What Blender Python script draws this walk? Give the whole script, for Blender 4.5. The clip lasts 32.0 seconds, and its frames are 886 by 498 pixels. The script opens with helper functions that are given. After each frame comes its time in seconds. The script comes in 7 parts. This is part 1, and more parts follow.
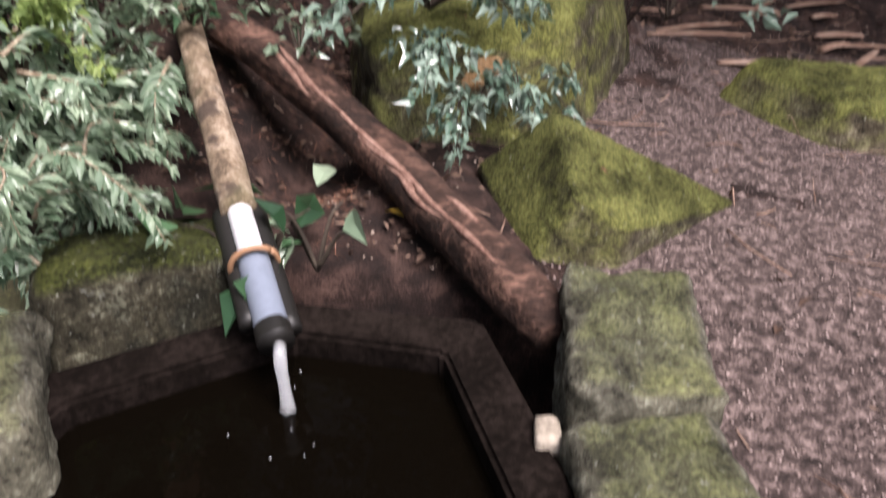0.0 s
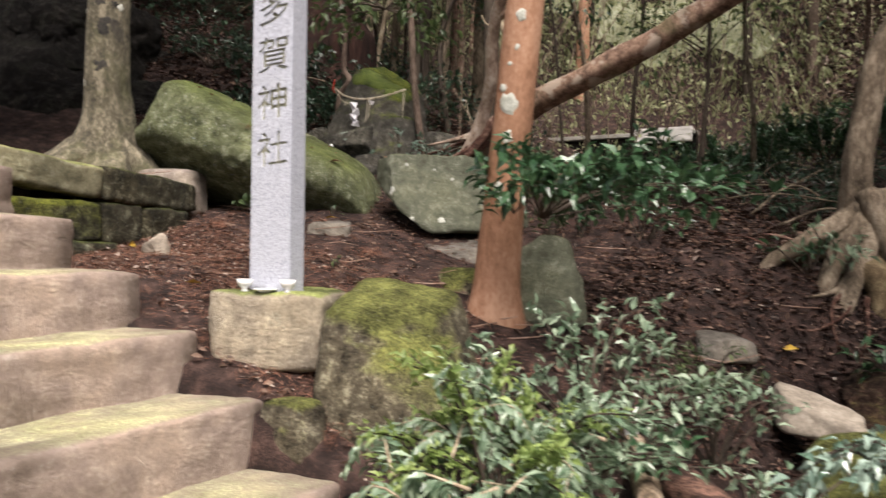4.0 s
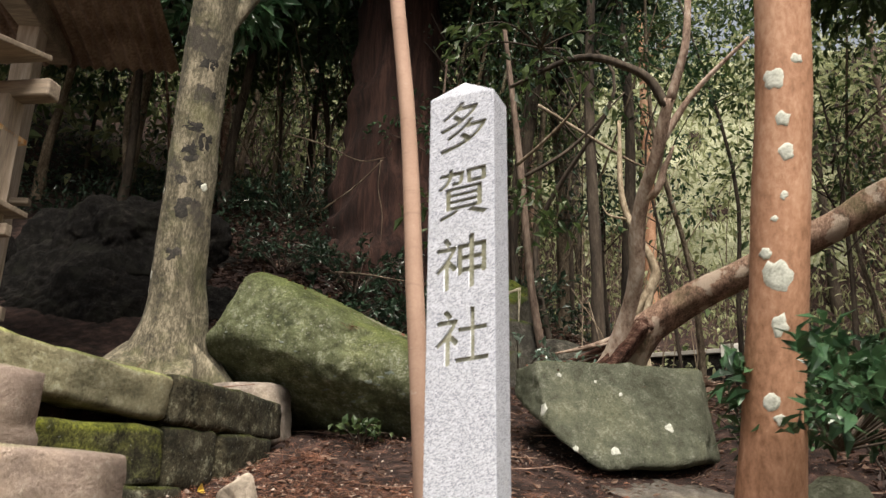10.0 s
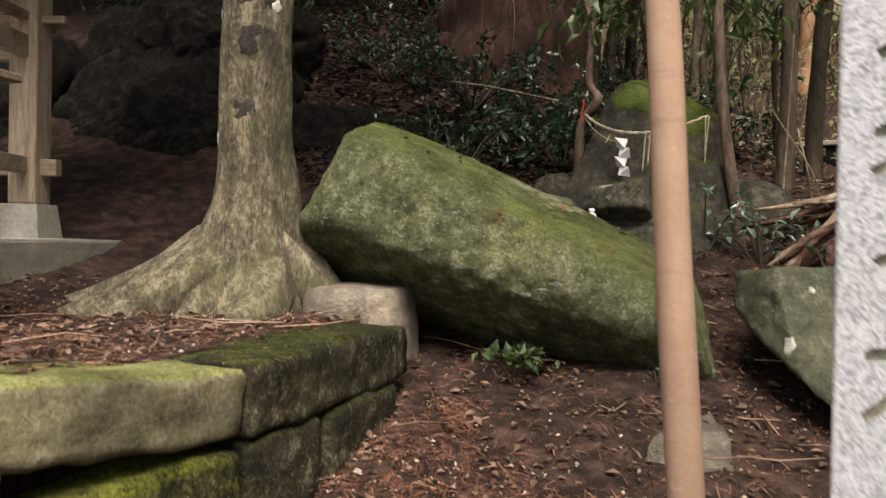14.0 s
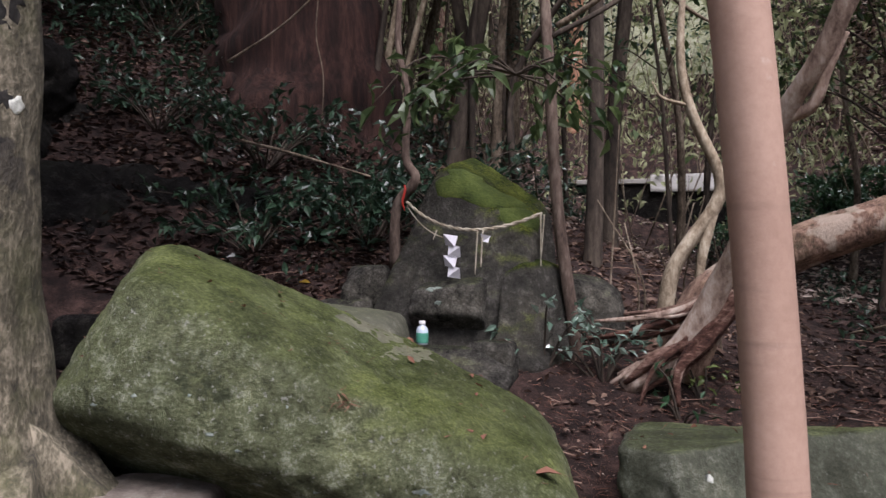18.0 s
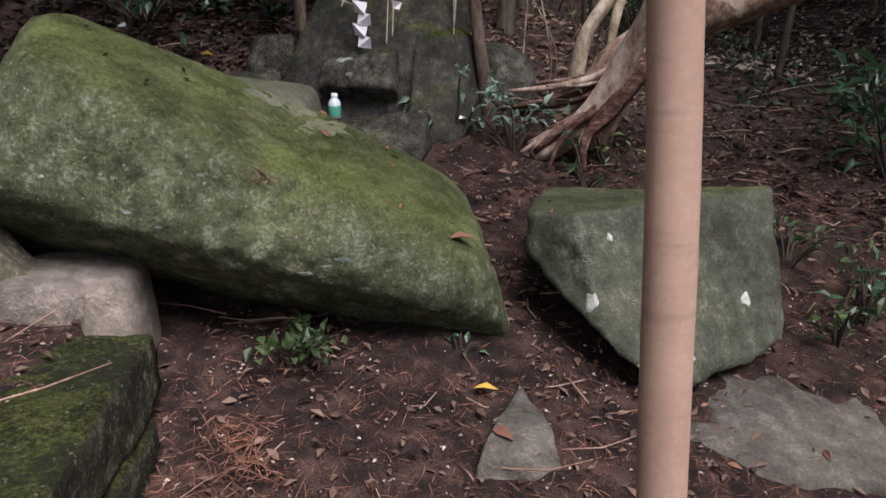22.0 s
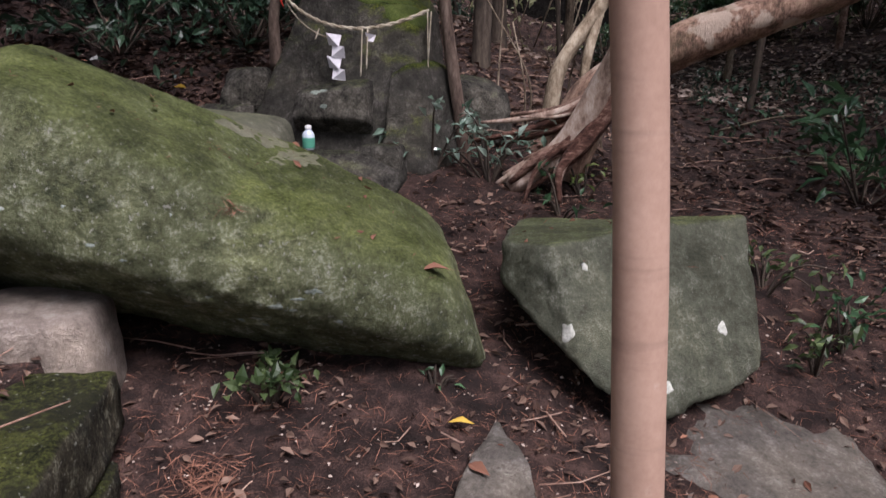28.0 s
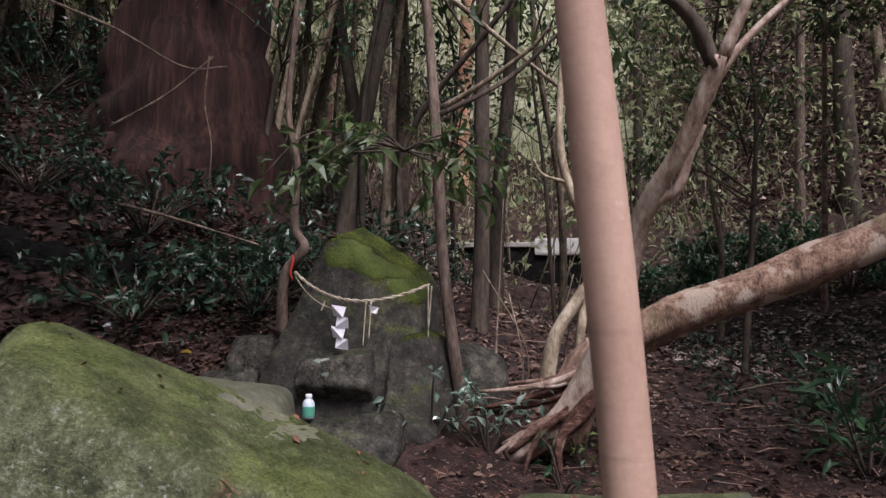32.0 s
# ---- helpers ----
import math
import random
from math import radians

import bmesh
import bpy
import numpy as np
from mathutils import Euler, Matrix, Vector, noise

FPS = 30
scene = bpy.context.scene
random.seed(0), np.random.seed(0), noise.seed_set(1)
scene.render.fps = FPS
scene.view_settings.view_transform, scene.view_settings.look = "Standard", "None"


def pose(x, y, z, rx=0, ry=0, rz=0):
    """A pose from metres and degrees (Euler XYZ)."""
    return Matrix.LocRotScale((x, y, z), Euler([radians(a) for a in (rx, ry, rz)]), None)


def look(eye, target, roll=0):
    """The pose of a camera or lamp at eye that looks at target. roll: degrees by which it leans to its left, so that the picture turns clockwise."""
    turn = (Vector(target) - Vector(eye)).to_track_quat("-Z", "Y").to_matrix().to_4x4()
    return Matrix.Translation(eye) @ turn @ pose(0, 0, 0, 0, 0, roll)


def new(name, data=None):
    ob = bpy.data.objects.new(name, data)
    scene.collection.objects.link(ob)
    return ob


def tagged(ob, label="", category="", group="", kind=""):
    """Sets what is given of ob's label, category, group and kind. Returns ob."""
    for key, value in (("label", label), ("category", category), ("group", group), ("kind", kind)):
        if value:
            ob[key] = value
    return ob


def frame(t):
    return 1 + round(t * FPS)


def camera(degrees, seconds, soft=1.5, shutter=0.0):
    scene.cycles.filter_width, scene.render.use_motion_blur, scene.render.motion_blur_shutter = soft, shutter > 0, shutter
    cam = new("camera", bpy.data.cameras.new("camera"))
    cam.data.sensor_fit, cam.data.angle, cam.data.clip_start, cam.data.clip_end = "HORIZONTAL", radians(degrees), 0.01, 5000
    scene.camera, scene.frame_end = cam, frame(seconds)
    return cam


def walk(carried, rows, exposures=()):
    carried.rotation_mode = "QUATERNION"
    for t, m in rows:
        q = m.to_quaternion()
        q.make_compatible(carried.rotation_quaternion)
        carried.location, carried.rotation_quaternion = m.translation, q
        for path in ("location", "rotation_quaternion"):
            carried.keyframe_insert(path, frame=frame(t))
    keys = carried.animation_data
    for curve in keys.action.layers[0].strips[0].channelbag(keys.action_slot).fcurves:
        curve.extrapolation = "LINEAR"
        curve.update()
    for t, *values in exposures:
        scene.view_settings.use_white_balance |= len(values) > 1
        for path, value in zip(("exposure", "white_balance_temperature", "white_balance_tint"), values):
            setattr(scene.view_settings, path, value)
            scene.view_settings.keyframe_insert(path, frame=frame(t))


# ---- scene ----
cam = camera(60.4, 32.0, soft=1.4, shutter=0.5)
METRES, EYE, TILT, LEAN, TURN = 6.0, 1.25, -30.5, 0.0, 0.0
ROWS = [
    (0.0, 0.0, 0.0, 0.0, 0.0, 0.0, -0.0),
    (0.5, 0.004, -0.0071, 0.008, 1.04, 8.33, -0.66),
    (1.0, 0.0018, -0.0061, 0.0095, 2.33, 14.21, -1.49),
    (1.5, 0.001, -0.0086, 0.0109, 4.17, 17.17, -2.6),
    (2.0, -0.0011, -0.0155, 0.0123, 6.53, 19.65, -4.06),
    (2.5, -0.0078, -0.0231, 0.0134, 9.88, 22.33, -6.12),
    (3.0, -0.0087, -0.0285, 0.0137, 15.58, 25.13, -9.43),
    (3.5, -0.0148, -0.0245, 0.0111, 20.72, 27.34, -12.36),
    (4.0, -0.042, -0.0216, 0.0079, 24.33, 28.11, -14.43),
    (4.5, -0.09, -0.0195, 0.01, 27.02, 28.27, -15.9),
    (6.5, -0.2137, 0.0437, 0.0717, 29.97, 33.31, -17.35),
    (7.0, -0.2181, 0.0662, 0.0902, 29.67, 37.85, -17.1),
    (7.5, -0.2285, 0.0787, 0.0967, 29.45, 41.14, -17.06),
    (8.0, -0.2353, 0.0877, 0.0998, 29.1, 42.74, -16.91),
    (8.5, -0.2341, 0.0911, 0.101, 28.52, 43.45, -16.61),
    (9.0, -0.2314, 0.0896, 0.1006, 27.81, 43.87, -16.24),
    (9.5, -0.2333, 0.0889, 0.0977, 27.12, 44.16, -15.92),
    (10.0, -0.2518, 0.0912, 0.0905, 26.72, 44.14, -15.7),
    (10.5, -0.2727, 0.0938, 0.0868, 26.57, 42.7, -15.68),
    (11.0, -0.2868, 0.1179, 0.0985, 26.77, 39.45, -15.74),
    (11.5, -0.2957, 0.1356, 0.1433, 28.0, 34.58, -16.42),
    (12.0, -0.3166, 0.1501, 0.1667, 30.03, 30.71, -17.47),
    (12.5, -0.3499, 0.1485, 0.1973, 31.33, 28.64, -18.23),
    (13.0, -0.3718, 0.1634, 0.2195, 32.01, 27.29, -18.46),
    (13.5, -0.3897, 0.1607, 0.2461, 32.99, 25.59, -18.91),
    (15.5, -0.4858, 0.1544, 0.3501, 34.43, 23.71, -19.43),
    (16.0, -0.5065, 0.1477, 0.3733, 31.95, 25.93, -18.38),
    (16.5, -0.507, 0.162, 0.387, 27.58, 27.63, -16.18),
    (17.0, -0.5073, 0.172, 0.3949, 23.49, 28.69, -14.05),
    (17.5, -0.51, 0.1777, 0.3948, 20.35, 29.29, -12.22),
    (18.0, -0.5104, 0.1762, 0.3953, 18.04, 29.11, -10.98),
    (18.5, -0.512, 0.1752, 0.3955, 16.55, 28.78, -10.2),
    (19.0, -0.5124, 0.1811, 0.3922, 15.7, 28.4, -9.58),
    (19.5, -0.5144, 0.1907, 0.3825, 15.02, 26.59, -8.97),
    (20.0, -0.5184, 0.1951, 0.3763, 13.96, 20.58, -8.4),
    (20.5, -0.519, 0.193, 0.3773, 13.43, 15.24, -8.27),
    (21.0, -0.5168, 0.1937, 0.3792, 12.96, 13.32, -7.92),
    (21.5, -0.5147, 0.188, 0.3852, 12.61, 12.53, -7.68),
    (22.0, -0.5113, 0.1717, 0.3934, 12.25, 13.0, -7.46),
    (22.5, -0.509, 0.1672, 0.3949, 12.05, 16.85, -7.39),
    (23.0, -0.508, 0.1672, 0.3945, 11.94, 20.57, -7.36),
    (23.5, -0.5086, 0.1682, 0.3942, 11.91, 22.62, -7.36),
    (24.0, -0.5098, 0.1699, 0.3938, 11.88, 23.63, -7.36),
    (24.5, -0.5094, 0.1714, 0.3941, 11.86, 24.23, -7.37),
    (25.0, -0.5097, 0.1772, 0.3917, 11.88, 24.3, -7.35),
    (25.5, -0.5112, 0.1897, 0.3822, 11.86, 23.79, -7.14),
    (26.0, -0.5142, 0.197, 0.3747, 11.59, 20.33, -6.9),
    (26.5, -0.5145, 0.1983, 0.3769, 11.39, 13.99, -7.14),
    (28.5, -0.508, 0.1729, 0.3984, 10.65, 17.81, -6.56),
    (29.0, -0.5079, 0.1703, 0.3999, 10.62, 20.85, -6.61),
    (29.5, -0.5086, 0.1671, 0.4009, 10.66, 23.47, -6.7),
    (30.0, -0.508, 0.1634, 0.4018, 10.72, 26.14, -6.78),
    (30.5, -0.5068, 0.1645, 0.4028, 10.72, 28.81, -6.8),
    (31.0, -0.5024, 0.1608, 0.4046, 10.68, 30.88, -6.85),
    (31.5, -0.5012, 0.1598, 0.4037, 10.63, 33.14, -6.86),
    (32.0, -0.5065, 0.1624, 0.4018, 10.73, 34.56, -6.93),
]
EXPOSURES = [(0.0, 0.7, 6200, 22), (1.0, 0.73, 6150, 30), (2.0, 0.77, 6150, 34), (3.0, 0.7, 6500, 38), (4.0, 0.74, 6550, 16), (7.0, 0.74, 7000, 9), (10.0, 0.75, 6750, 11), (13.0, 0.7, 7600, 10), (16.0, 0.42, 5750, 18), (19.0, 0.43, 5850, 23), (22.0, 0.37, 5900, 19), (25.0, 0.42, 5900, 25), (32.0, 0.43, 5900, 24)]
walk(cam, [(t, pose(0, 0, EYE, TILT, LEAN, TURN) @ pose(METRES * x, METRES * y, METRES * z, 90 + pitch, roll, yaw)) for t, x, y, z, yaw, pitch, roll in ROWS], EXPOSURES)

# ---- light: an overcast sky over the wood, a faint wide sun ----
world = bpy.data.worlds.new("world")
scene.world = world
world.use_nodes = True
wn = world.node_tree.nodes
sky = wn.new("ShaderNodeTexSky")
sky.sky_type, sky.sun_disc, sky.sun_elevation, sky.sun_rotation = "NISHITA", False, radians(60), radians(137)
sky.air_density, sky.dust_density, sky.ozone_density = 1.6, 4.0, 1.0
wn["Background"].inputs["Strength"].default_value = 0.085
pale = wn.new("ShaderNodeHueSaturation")
pale.inputs["Saturation"].default_value = 0.4
world.node_tree.links.new(sky.outputs[0], pale.inputs["Color"])
world.node_tree.links.new(pale.outputs[0], wn["Background"].inputs["Color"])
sun_data = bpy.data.lights.new("sun", "SUN")
sun_data.energy, sun_data.angle, sun_data.color = 5.0, radians(34), (1.0, 0.94, 0.85)
sun = new("sun", sun_data)
sun.matrix_world = look((8, -8.5, 20), (0, 0, 0))


# ---- materials ----
def nodes_of(name):
    m = bpy.data.materials.new(name)
    m.use_nodes = True
    return m, m.node_tree.nodes, m.node_tree.links, m.node_tree.nodes["Principled BSDF"]


def noise_node(n, l, vec, scale, detail=5.0, rough=0.6):
    t = n.new("ShaderNodeTexNoise")
    t.inputs["Scale"].default_value, t.inputs["Detail"].default_value, t.inputs["Roughness"].default_value = scale, detail, rough
    l.new(vec, t.inputs["Vector"])
    return t.outputs["Fac"]


def ramp(n, l, fac, stops):
    r = n.new("ShaderNodeValToRGB")
    e = r.color_ramp.elements
    while len(e) < len(stops):
        e.new(0.5)
    for k, (p, c) in zip(e, stops):
        k.position, k.color = p, (*c, 1) if len(c) == 3 else c
    l.new(fac, r.inputs[0])
    return r.outputs[0]


def mix(n, l, fac, a, b, how="MIX"):
    m = n.new("ShaderNodeMix")
    m.data_type, m.blend_type = "RGBA", how
    for s, v in ((m.inputs[0], fac), (m.inputs[6], a), (m.inputs[7], b)):
        if isinstance(v, (int, float)):
            s.default_value = v
        elif isinstance(v, tuple):
            s.default_value = (*v, 1)
        else:
            l.new(v, s)
    return m.outputs[2]


def calc(n, l, op, a, b=0.0, clamp=False):
    m = n.new("ShaderNodeMath")
    m.operation, m.use_clamp = op, clamp
    for s, v in zip(m.inputs, (a, b)):
        if isinstance(v, (int, float)):
            s.default_value = v
        else:
            l.new(v, s)
    return m.outputs[0]


def bump(n, l, p, height, strength, distance):
    b = n.new("ShaderNodeBump")
    b.inputs["Strength"].default_value, b.inputs["Distance"].default_value = strength, distance
    l.new(height, b.inputs["Height"])
    l.new(b.outputs[0], p.inputs["Normal"])


def coord(n, where="Object"):
    return n.new("ShaderNodeTexCoord").outputs[where]


def surface(name, dark, mid, light, scale=6.0, fine=60.0, rough=0.85, depth=0.01, stretch=(1, 1, 1), island=0.0, spec=0.3):
    """Two scales of noise between three colours, with relief."""
    m, n, l, p = nodes_of(name)
    mp = n.new("ShaderNodeMapping")
    mp.inputs["Scale"].default_value = stretch
    l.new(coord(n), mp.inputs[0])
    big, small = noise_node(n, l, mp.outputs[0], scale), noise_node(n, l, mp.outputs[0], fine, 4.0, 0.7)
    both = calc(n, l, "ADD", calc(n, l, "MULTIPLY", big, 0.55), calc(n, l, "MULTIPLY", small, 0.45))
    if island:
        g = n.new("ShaderNodeNewGeometry").outputs["Random Per Island"]
        both = calc(n, l, "ADD", calc(n, l, "MULTIPLY", both, 1 - island), calc(n, l, "MULTIPLY", g, island))
    l.new(ramp(n, l, both, [(0.38, dark), (0.5, mid), (0.62, light)]), p.inputs["Base Color"])
    p.inputs["Roughness"].default_value, p.inputs["Specular IOR Level"].default_value = rough, spec
    bump(n, l, p, both, 0.8, depth)
    return m


def mossy(name, stone, pale, moss, deep, cover=0.35, speck=0.0, scale=2.2, black=0.0, deepest=0.16, steep=3.0, damp=(0.016, 0.016, 0.012), bare=0.0):
    """Stone with moss on what faces up, paler crust and dark damp stains."""
    m, n, l, p = nodes_of(name)
    c = coord(n)
    big, mid, fine = noise_node(n, l, c, scale, 6.0, 0.6), noise_node(n, l, c, 13.0, 7.0, 0.7), noise_node(n, l, c, 75.0, 6.0, 0.8)
    grain = calc(n, l, "ADD", calc(n, l, "MULTIPLY", mid, 0.55), calc(n, l, "MULTIPLY", fine, 0.45))
    base = ramp(n, l, grain, [(0.4, tuple(v * deepest for v in stone)), (0.475, tuple(v * (0.64 + 0.36 * deepest) for v in stone)), (0.53, stone), (0.6, pale)])
    xyz = n.new("ShaderNodeSeparateXYZ")
    l.new(n.new("ShaderNodeNewGeometry").outputs["Normal"], xyz.inputs[0])
    f = calc(n, l, "ADD", calc(n, l, "MULTIPLY", xyz.outputs["Z"], 1.0), calc(n, l, "MULTIPLY", big, 0.6))
    f = calc(n, l, "ADD", f, calc(n, l, "MULTIPLY", grain, 0.9))
    f = calc(n, l, "MULTIPLY", calc(n, l, "ADD", f, cover - 1.5), steep, True)
    tuft = calc(n, l, "ADD", calc(n, l, "MULTIPLY", fine, 0.55), calc(n, l, "MULTIPLY", noise_node(n, l, c, 6.0, 5.0, 0.65), 0.45))
    green = ramp(n, l, tuft, [(0.4, tuple(v * (0.15 + 0.6 * deepest) for v in deep)), (0.47, deep), (0.53, moss), (0.62, tuple(v * 1.8 for v in moss))])
    col = mix(n, l, f, base, green)
    wide = ramp(n, l, noise_node(n, l, c, 1.7, 4.0, 0.55), [(0.36, (0.62, 0.62, 0.6)), (0.5, (1.0, 1.0, 1.0)), (0.64, (1.4, 1.38, 1.3))])
    col = mix(n, l, 1.0, col, wide, "MULTIPLY")
    if black:
        b = calc(n, l, "MULTIPLY", calc(n, l, "SUBTRACT", noise_node(n, l, c, 3.1, 7.0, 0.72), 0.62 - 0.2 * black), 8.0, True)
        b = calc(n, l, "MULTIPLY", b, calc(n, l, "SUBTRACT", 1.0, calc(n, l, "MULTIPLY", f, bare)))
        col = mix(n, l, calc(n, l, "MULTIPLY", b, 0.9), col, damp)
    if speck:
        s = calc(n, l, "MULTIPLY", calc(n, l, "SUBTRACT", noise_node(n, l, c, 48.0, 5.0, 0.7), 0.7 - 0.1 * speck), 12.0, True)
        s = calc(n, l, "MULTIPLY", s, calc(n, l, "SUBTRACT", 1.0, calc(n, l, "MULTIPLY", f, bare)))
        col = mix(n, l, calc(n, l, "MULTIPLY", s, 0.85), col, (0.42, 0.43, 0.37))
    l.new(col, p.inputs["Base Color"])
    p.inputs["Roughness"].default_value, p.inputs["Specular IOR Level"].default_value = 0.95, 0.15
    bump(n, l, p, calc(n, l, "ADD", mid, calc(n, l, "MULTIPLY", fine, 0.8)), 1.0, 0.03)
    return m


def foliage(name, dark, light, rough=0.4, glow=0.25, wax=0.5):
    """Leaves: each its own shade, a little light coming through."""
    m, n, l, p = nodes_of(name)
    g = n.new("ShaderNodeNewGeometry").outputs["Random Per Island"]
    fac = calc(n, l, "ADD", calc(n, l, "MULTIPLY", g, 0.75), calc(n, l, "MULTIPLY", noise_node(n, l, coord(n), 40.0), 0.25))
    col = ramp(n, l, fac, [(0.05, dark), (0.6, tuple((a + b) / 2 for a, b in zip(dark, light))), (0.95, light)])
    l.new(col, p.inputs["Base Color"])
    p.inputs["Roughness"].default_value, p.inputs["Specular IOR Level"].default_value = rough, wax
    t = n.new("ShaderNodeBsdfTranslucent")
    l.new(col, t.inputs[0])
    s = n.new("ShaderNodeMixShader")
    s.inputs[0].default_value = glow
    l.new(p.outputs[0], s.inputs[1])
    l.new(t.outputs[0], s.inputs[2])
    l.new(s.outputs[0], n["Material Output"].inputs["Surface"])
    return m


def smooth_bark():
    """Smooth pinkish bark with faint rings and pale flecks."""
    m, n, l, p = nodes_of("smooth_sapling_bark")
    c = coord(n)
    big, fine = noise_node(n, l, c, 5.0, 5.0, 0.6), noise_node(n, l, c, 90.0, 5.0, 0.7)
    both = calc(n, l, "ADD", calc(n, l, "MULTIPLY", big, 0.65), calc(n, l, "MULTIPLY", fine, 0.35))
    col = ramp(n, l, both, [(0.34, (0.27, 0.172, 0.128)), (0.5, (0.335, 0.22, 0.165)), (0.66, (0.4, 0.272, 0.208))])
    flat = n.new("ShaderNodeMapping")
    flat.inputs["Scale"].default_value = (1.5, 1.5, 16.0)
    l.new(c, flat.inputs[0])
    ring = calc(n, l, "MULTIPLY", calc(n, l, "SUBTRACT", noise_node(n, l, flat.outputs[0], 2.2, 3.0), 0.62), 7.0, True)
    col = mix(n, l, calc(n, l, "MULTIPLY", ring, 0.4), col, (0.15, 0.1, 0.08))
    fleck = calc(n, l, "MULTIPLY", calc(n, l, "SUBTRACT", noise_node(n, l, c, 26.0, 4.0, 0.6), 0.66), 10.0, True)
    col = mix(n, l, calc(n, l, "MULTIPLY", fleck, 0.5), col, (0.5, 0.42, 0.36))
    l.new(col, p.inputs["Base Color"])
    p.inputs["Roughness"].default_value, p.inputs["Specular IOR Level"].default_value = 0.8, 0.3
    bump(n, l, p, both, 0.7, 0.002)
    return m


M_SOIL = surface("soil_and_litter", (0.006, 0.0035, 0.0028), (0.023, 0.0125, 0.01), (0.09, 0.052, 0.041), 9.0, 150.0, 0.95, 0.03)
M_BOULDER = mossy("boulder_stone", (0.185, 0.205, 0.11), (0.4, 0.425, 0.31), (0.118, 0.14, 0.046), (0.072, 0.092, 0.024), 0.52, 1.1, 2.0, 0.5, 0.4, 1.3, (0.042, 0.05, 0.028), 0.85)
M_SHOULDER = mossy("smooth_rock", (0.19, 0.19, 0.14), (0.28, 0.28, 0.22), (0.15, 0.165, 0.09), (0.1, 0.115, 0.055), -0.1, 0.2, 2.0, 0.0, 0.7)
M_SLAB = mossy("slab_stone", (0.165, 0.175, 0.125), (0.28, 0.29, 0.23), (0.135, 0.155, 0.075), (0.09, 0.105, 0.048), 0.05, 0.6, 1.6, 0.15, 0.6)
M_GREYROCK = mossy("grey_rock", (0.085, 0.08, 0.068), (0.17, 0.16, 0.14), (0.075, 0.095, 0.018), (0.03, 0.045, 0.01), -0.1, 0.25, 2.4)
M_MOSSROCK = mossy("mossy_rock", (0.14, 0.12, 0.085), (0.4, 0.37, 0.27), (0.19, 0.2, 0.062), (0.095, 0.1, 0.032), 0.45, 0.6, 3.0, 0.3)
M_BIGMOSS = mossy("thick_moss_stone", (0.12, 0.105, 0.075), (0.36, 0.34, 0.24), (0.19, 0.2, 0.062), (0.095, 0.1, 0.032), 0.75, 0.6, 3.0, 0.3, 0.25, 2.2)
M_PALEMOSS = mossy("pale_moss_stone", (0.22, 0.21, 0.16), (0.5, 0.5, 0.4), (0.22, 0.235, 0.1), (0.1, 0.11, 0.045), -0.02, 0.9, 4.0, 0.38)
M_WALL = mossy("wall_stone", (0.1, 0.09, 0.06), (0.4, 0.4, 0.29), (0.11, 0.125, 0.03), (0.035, 0.04, 0.013), 0.25, 0.8, 3.4, 0.75)
M_CAP = mossy("capstone_stone", (0.3, 0.28, 0.18), (0.42, 0.41, 0.3), (0.29, 0.31, 0.13), (0.2, 0.21, 0.08), 0.3, 0.5, 3.0, 0.12, 0.5)
M_BRIGHTMOSS = mossy("bright_moss_stone", (0.08, 0.075, 0.05), (0.3, 0.3, 0.2), (0.24, 0.26, 0.045), (0.11, 0.125, 0.024), 0.9, 0.7, 1.6, 0.6)
M_FLATSTONE = mossy("flat_stone", (0.2, 0.18, 0.155), (0.3, 0.28, 0.25), (0.12, 0.14, 0.07), (0.07, 0.08, 0.04), -0.35, 0.15, 2.0, 0.0, 0.6)
M_ROUND = mossy("pinkish_stone", (0.36, 0.305, 0.26), (0.48, 0.42, 0.37), (0.2, 0.23, 0.15), (0.14, 0.16, 0.1), -0.25, 0.3, 2.0, 0.0, 0.65)
M_PALESTONE = surface("pale_stone", (0.19, 0.16, 0.125), (0.32, 0.275, 0.22), (0.45, 0.39, 0.32), 9.0, 60.0, 0.9, 0.01)
# Near-black because the bank's shade is put into the stone colour.
M_DARKROCK = mossy("shade_dark_rock", (0.011, 0.0095, 0.0085), (0.04, 0.036, 0.032), (0.026, 0.028, 0.01), (0.01, 0.012, 0.005), -0.4, 0.0, 1.6, 0.5)
M_STEP = mossy("step_stone", (0.49, 0.385, 0.325), (0.6, 0.51, 0.44), (0.45, 0.45, 0.27), (0.37, 0.355, 0.21), -0.04, 0.1, 2.0, 0.0, 0.72)
M_PLINTH = mossy("plinth_stone", (0.42, 0.36, 0.28), (0.6, 0.55, 0.44), (0.27, 0.31, 0.11), (0.17, 0.19, 0.07), 0.2, 0.4, 3.0, 0.1, 0.55)
M_ORANGEBARK = surface("orange_bark", (0.2, 0.1, 0.055), (0.36, 0.19, 0.115), (0.48, 0.29, 0.19), 3.0, 45.0, 0.75, 0.006, (1, 1, 0.5))
M_POLE = smooth_bark()
M_GREYBARK = surface("grey_bark", (0.04, 0.03, 0.02), (0.15, 0.115, 0.08), (0.33, 0.27, 0.2), 6.0, 45.0, 0.95, 0.014, (1, 1, 0.4))
M_MOSSBARK = surface("mossy_root_bark", (0.05, 0.034, 0.018), (0.14, 0.1, 0.056), (0.26, 0.21, 0.12), 7.0, 60.0, 0.95, 0.02)
M_DARKBARK = surface("dark_bark", (0.018, 0.014, 0.011), (0.05, 0.038, 0.028), (0.1, 0.08, 0.06), 5.0, 35.0, 0.95, 0.012, (1, 1, 0.25))
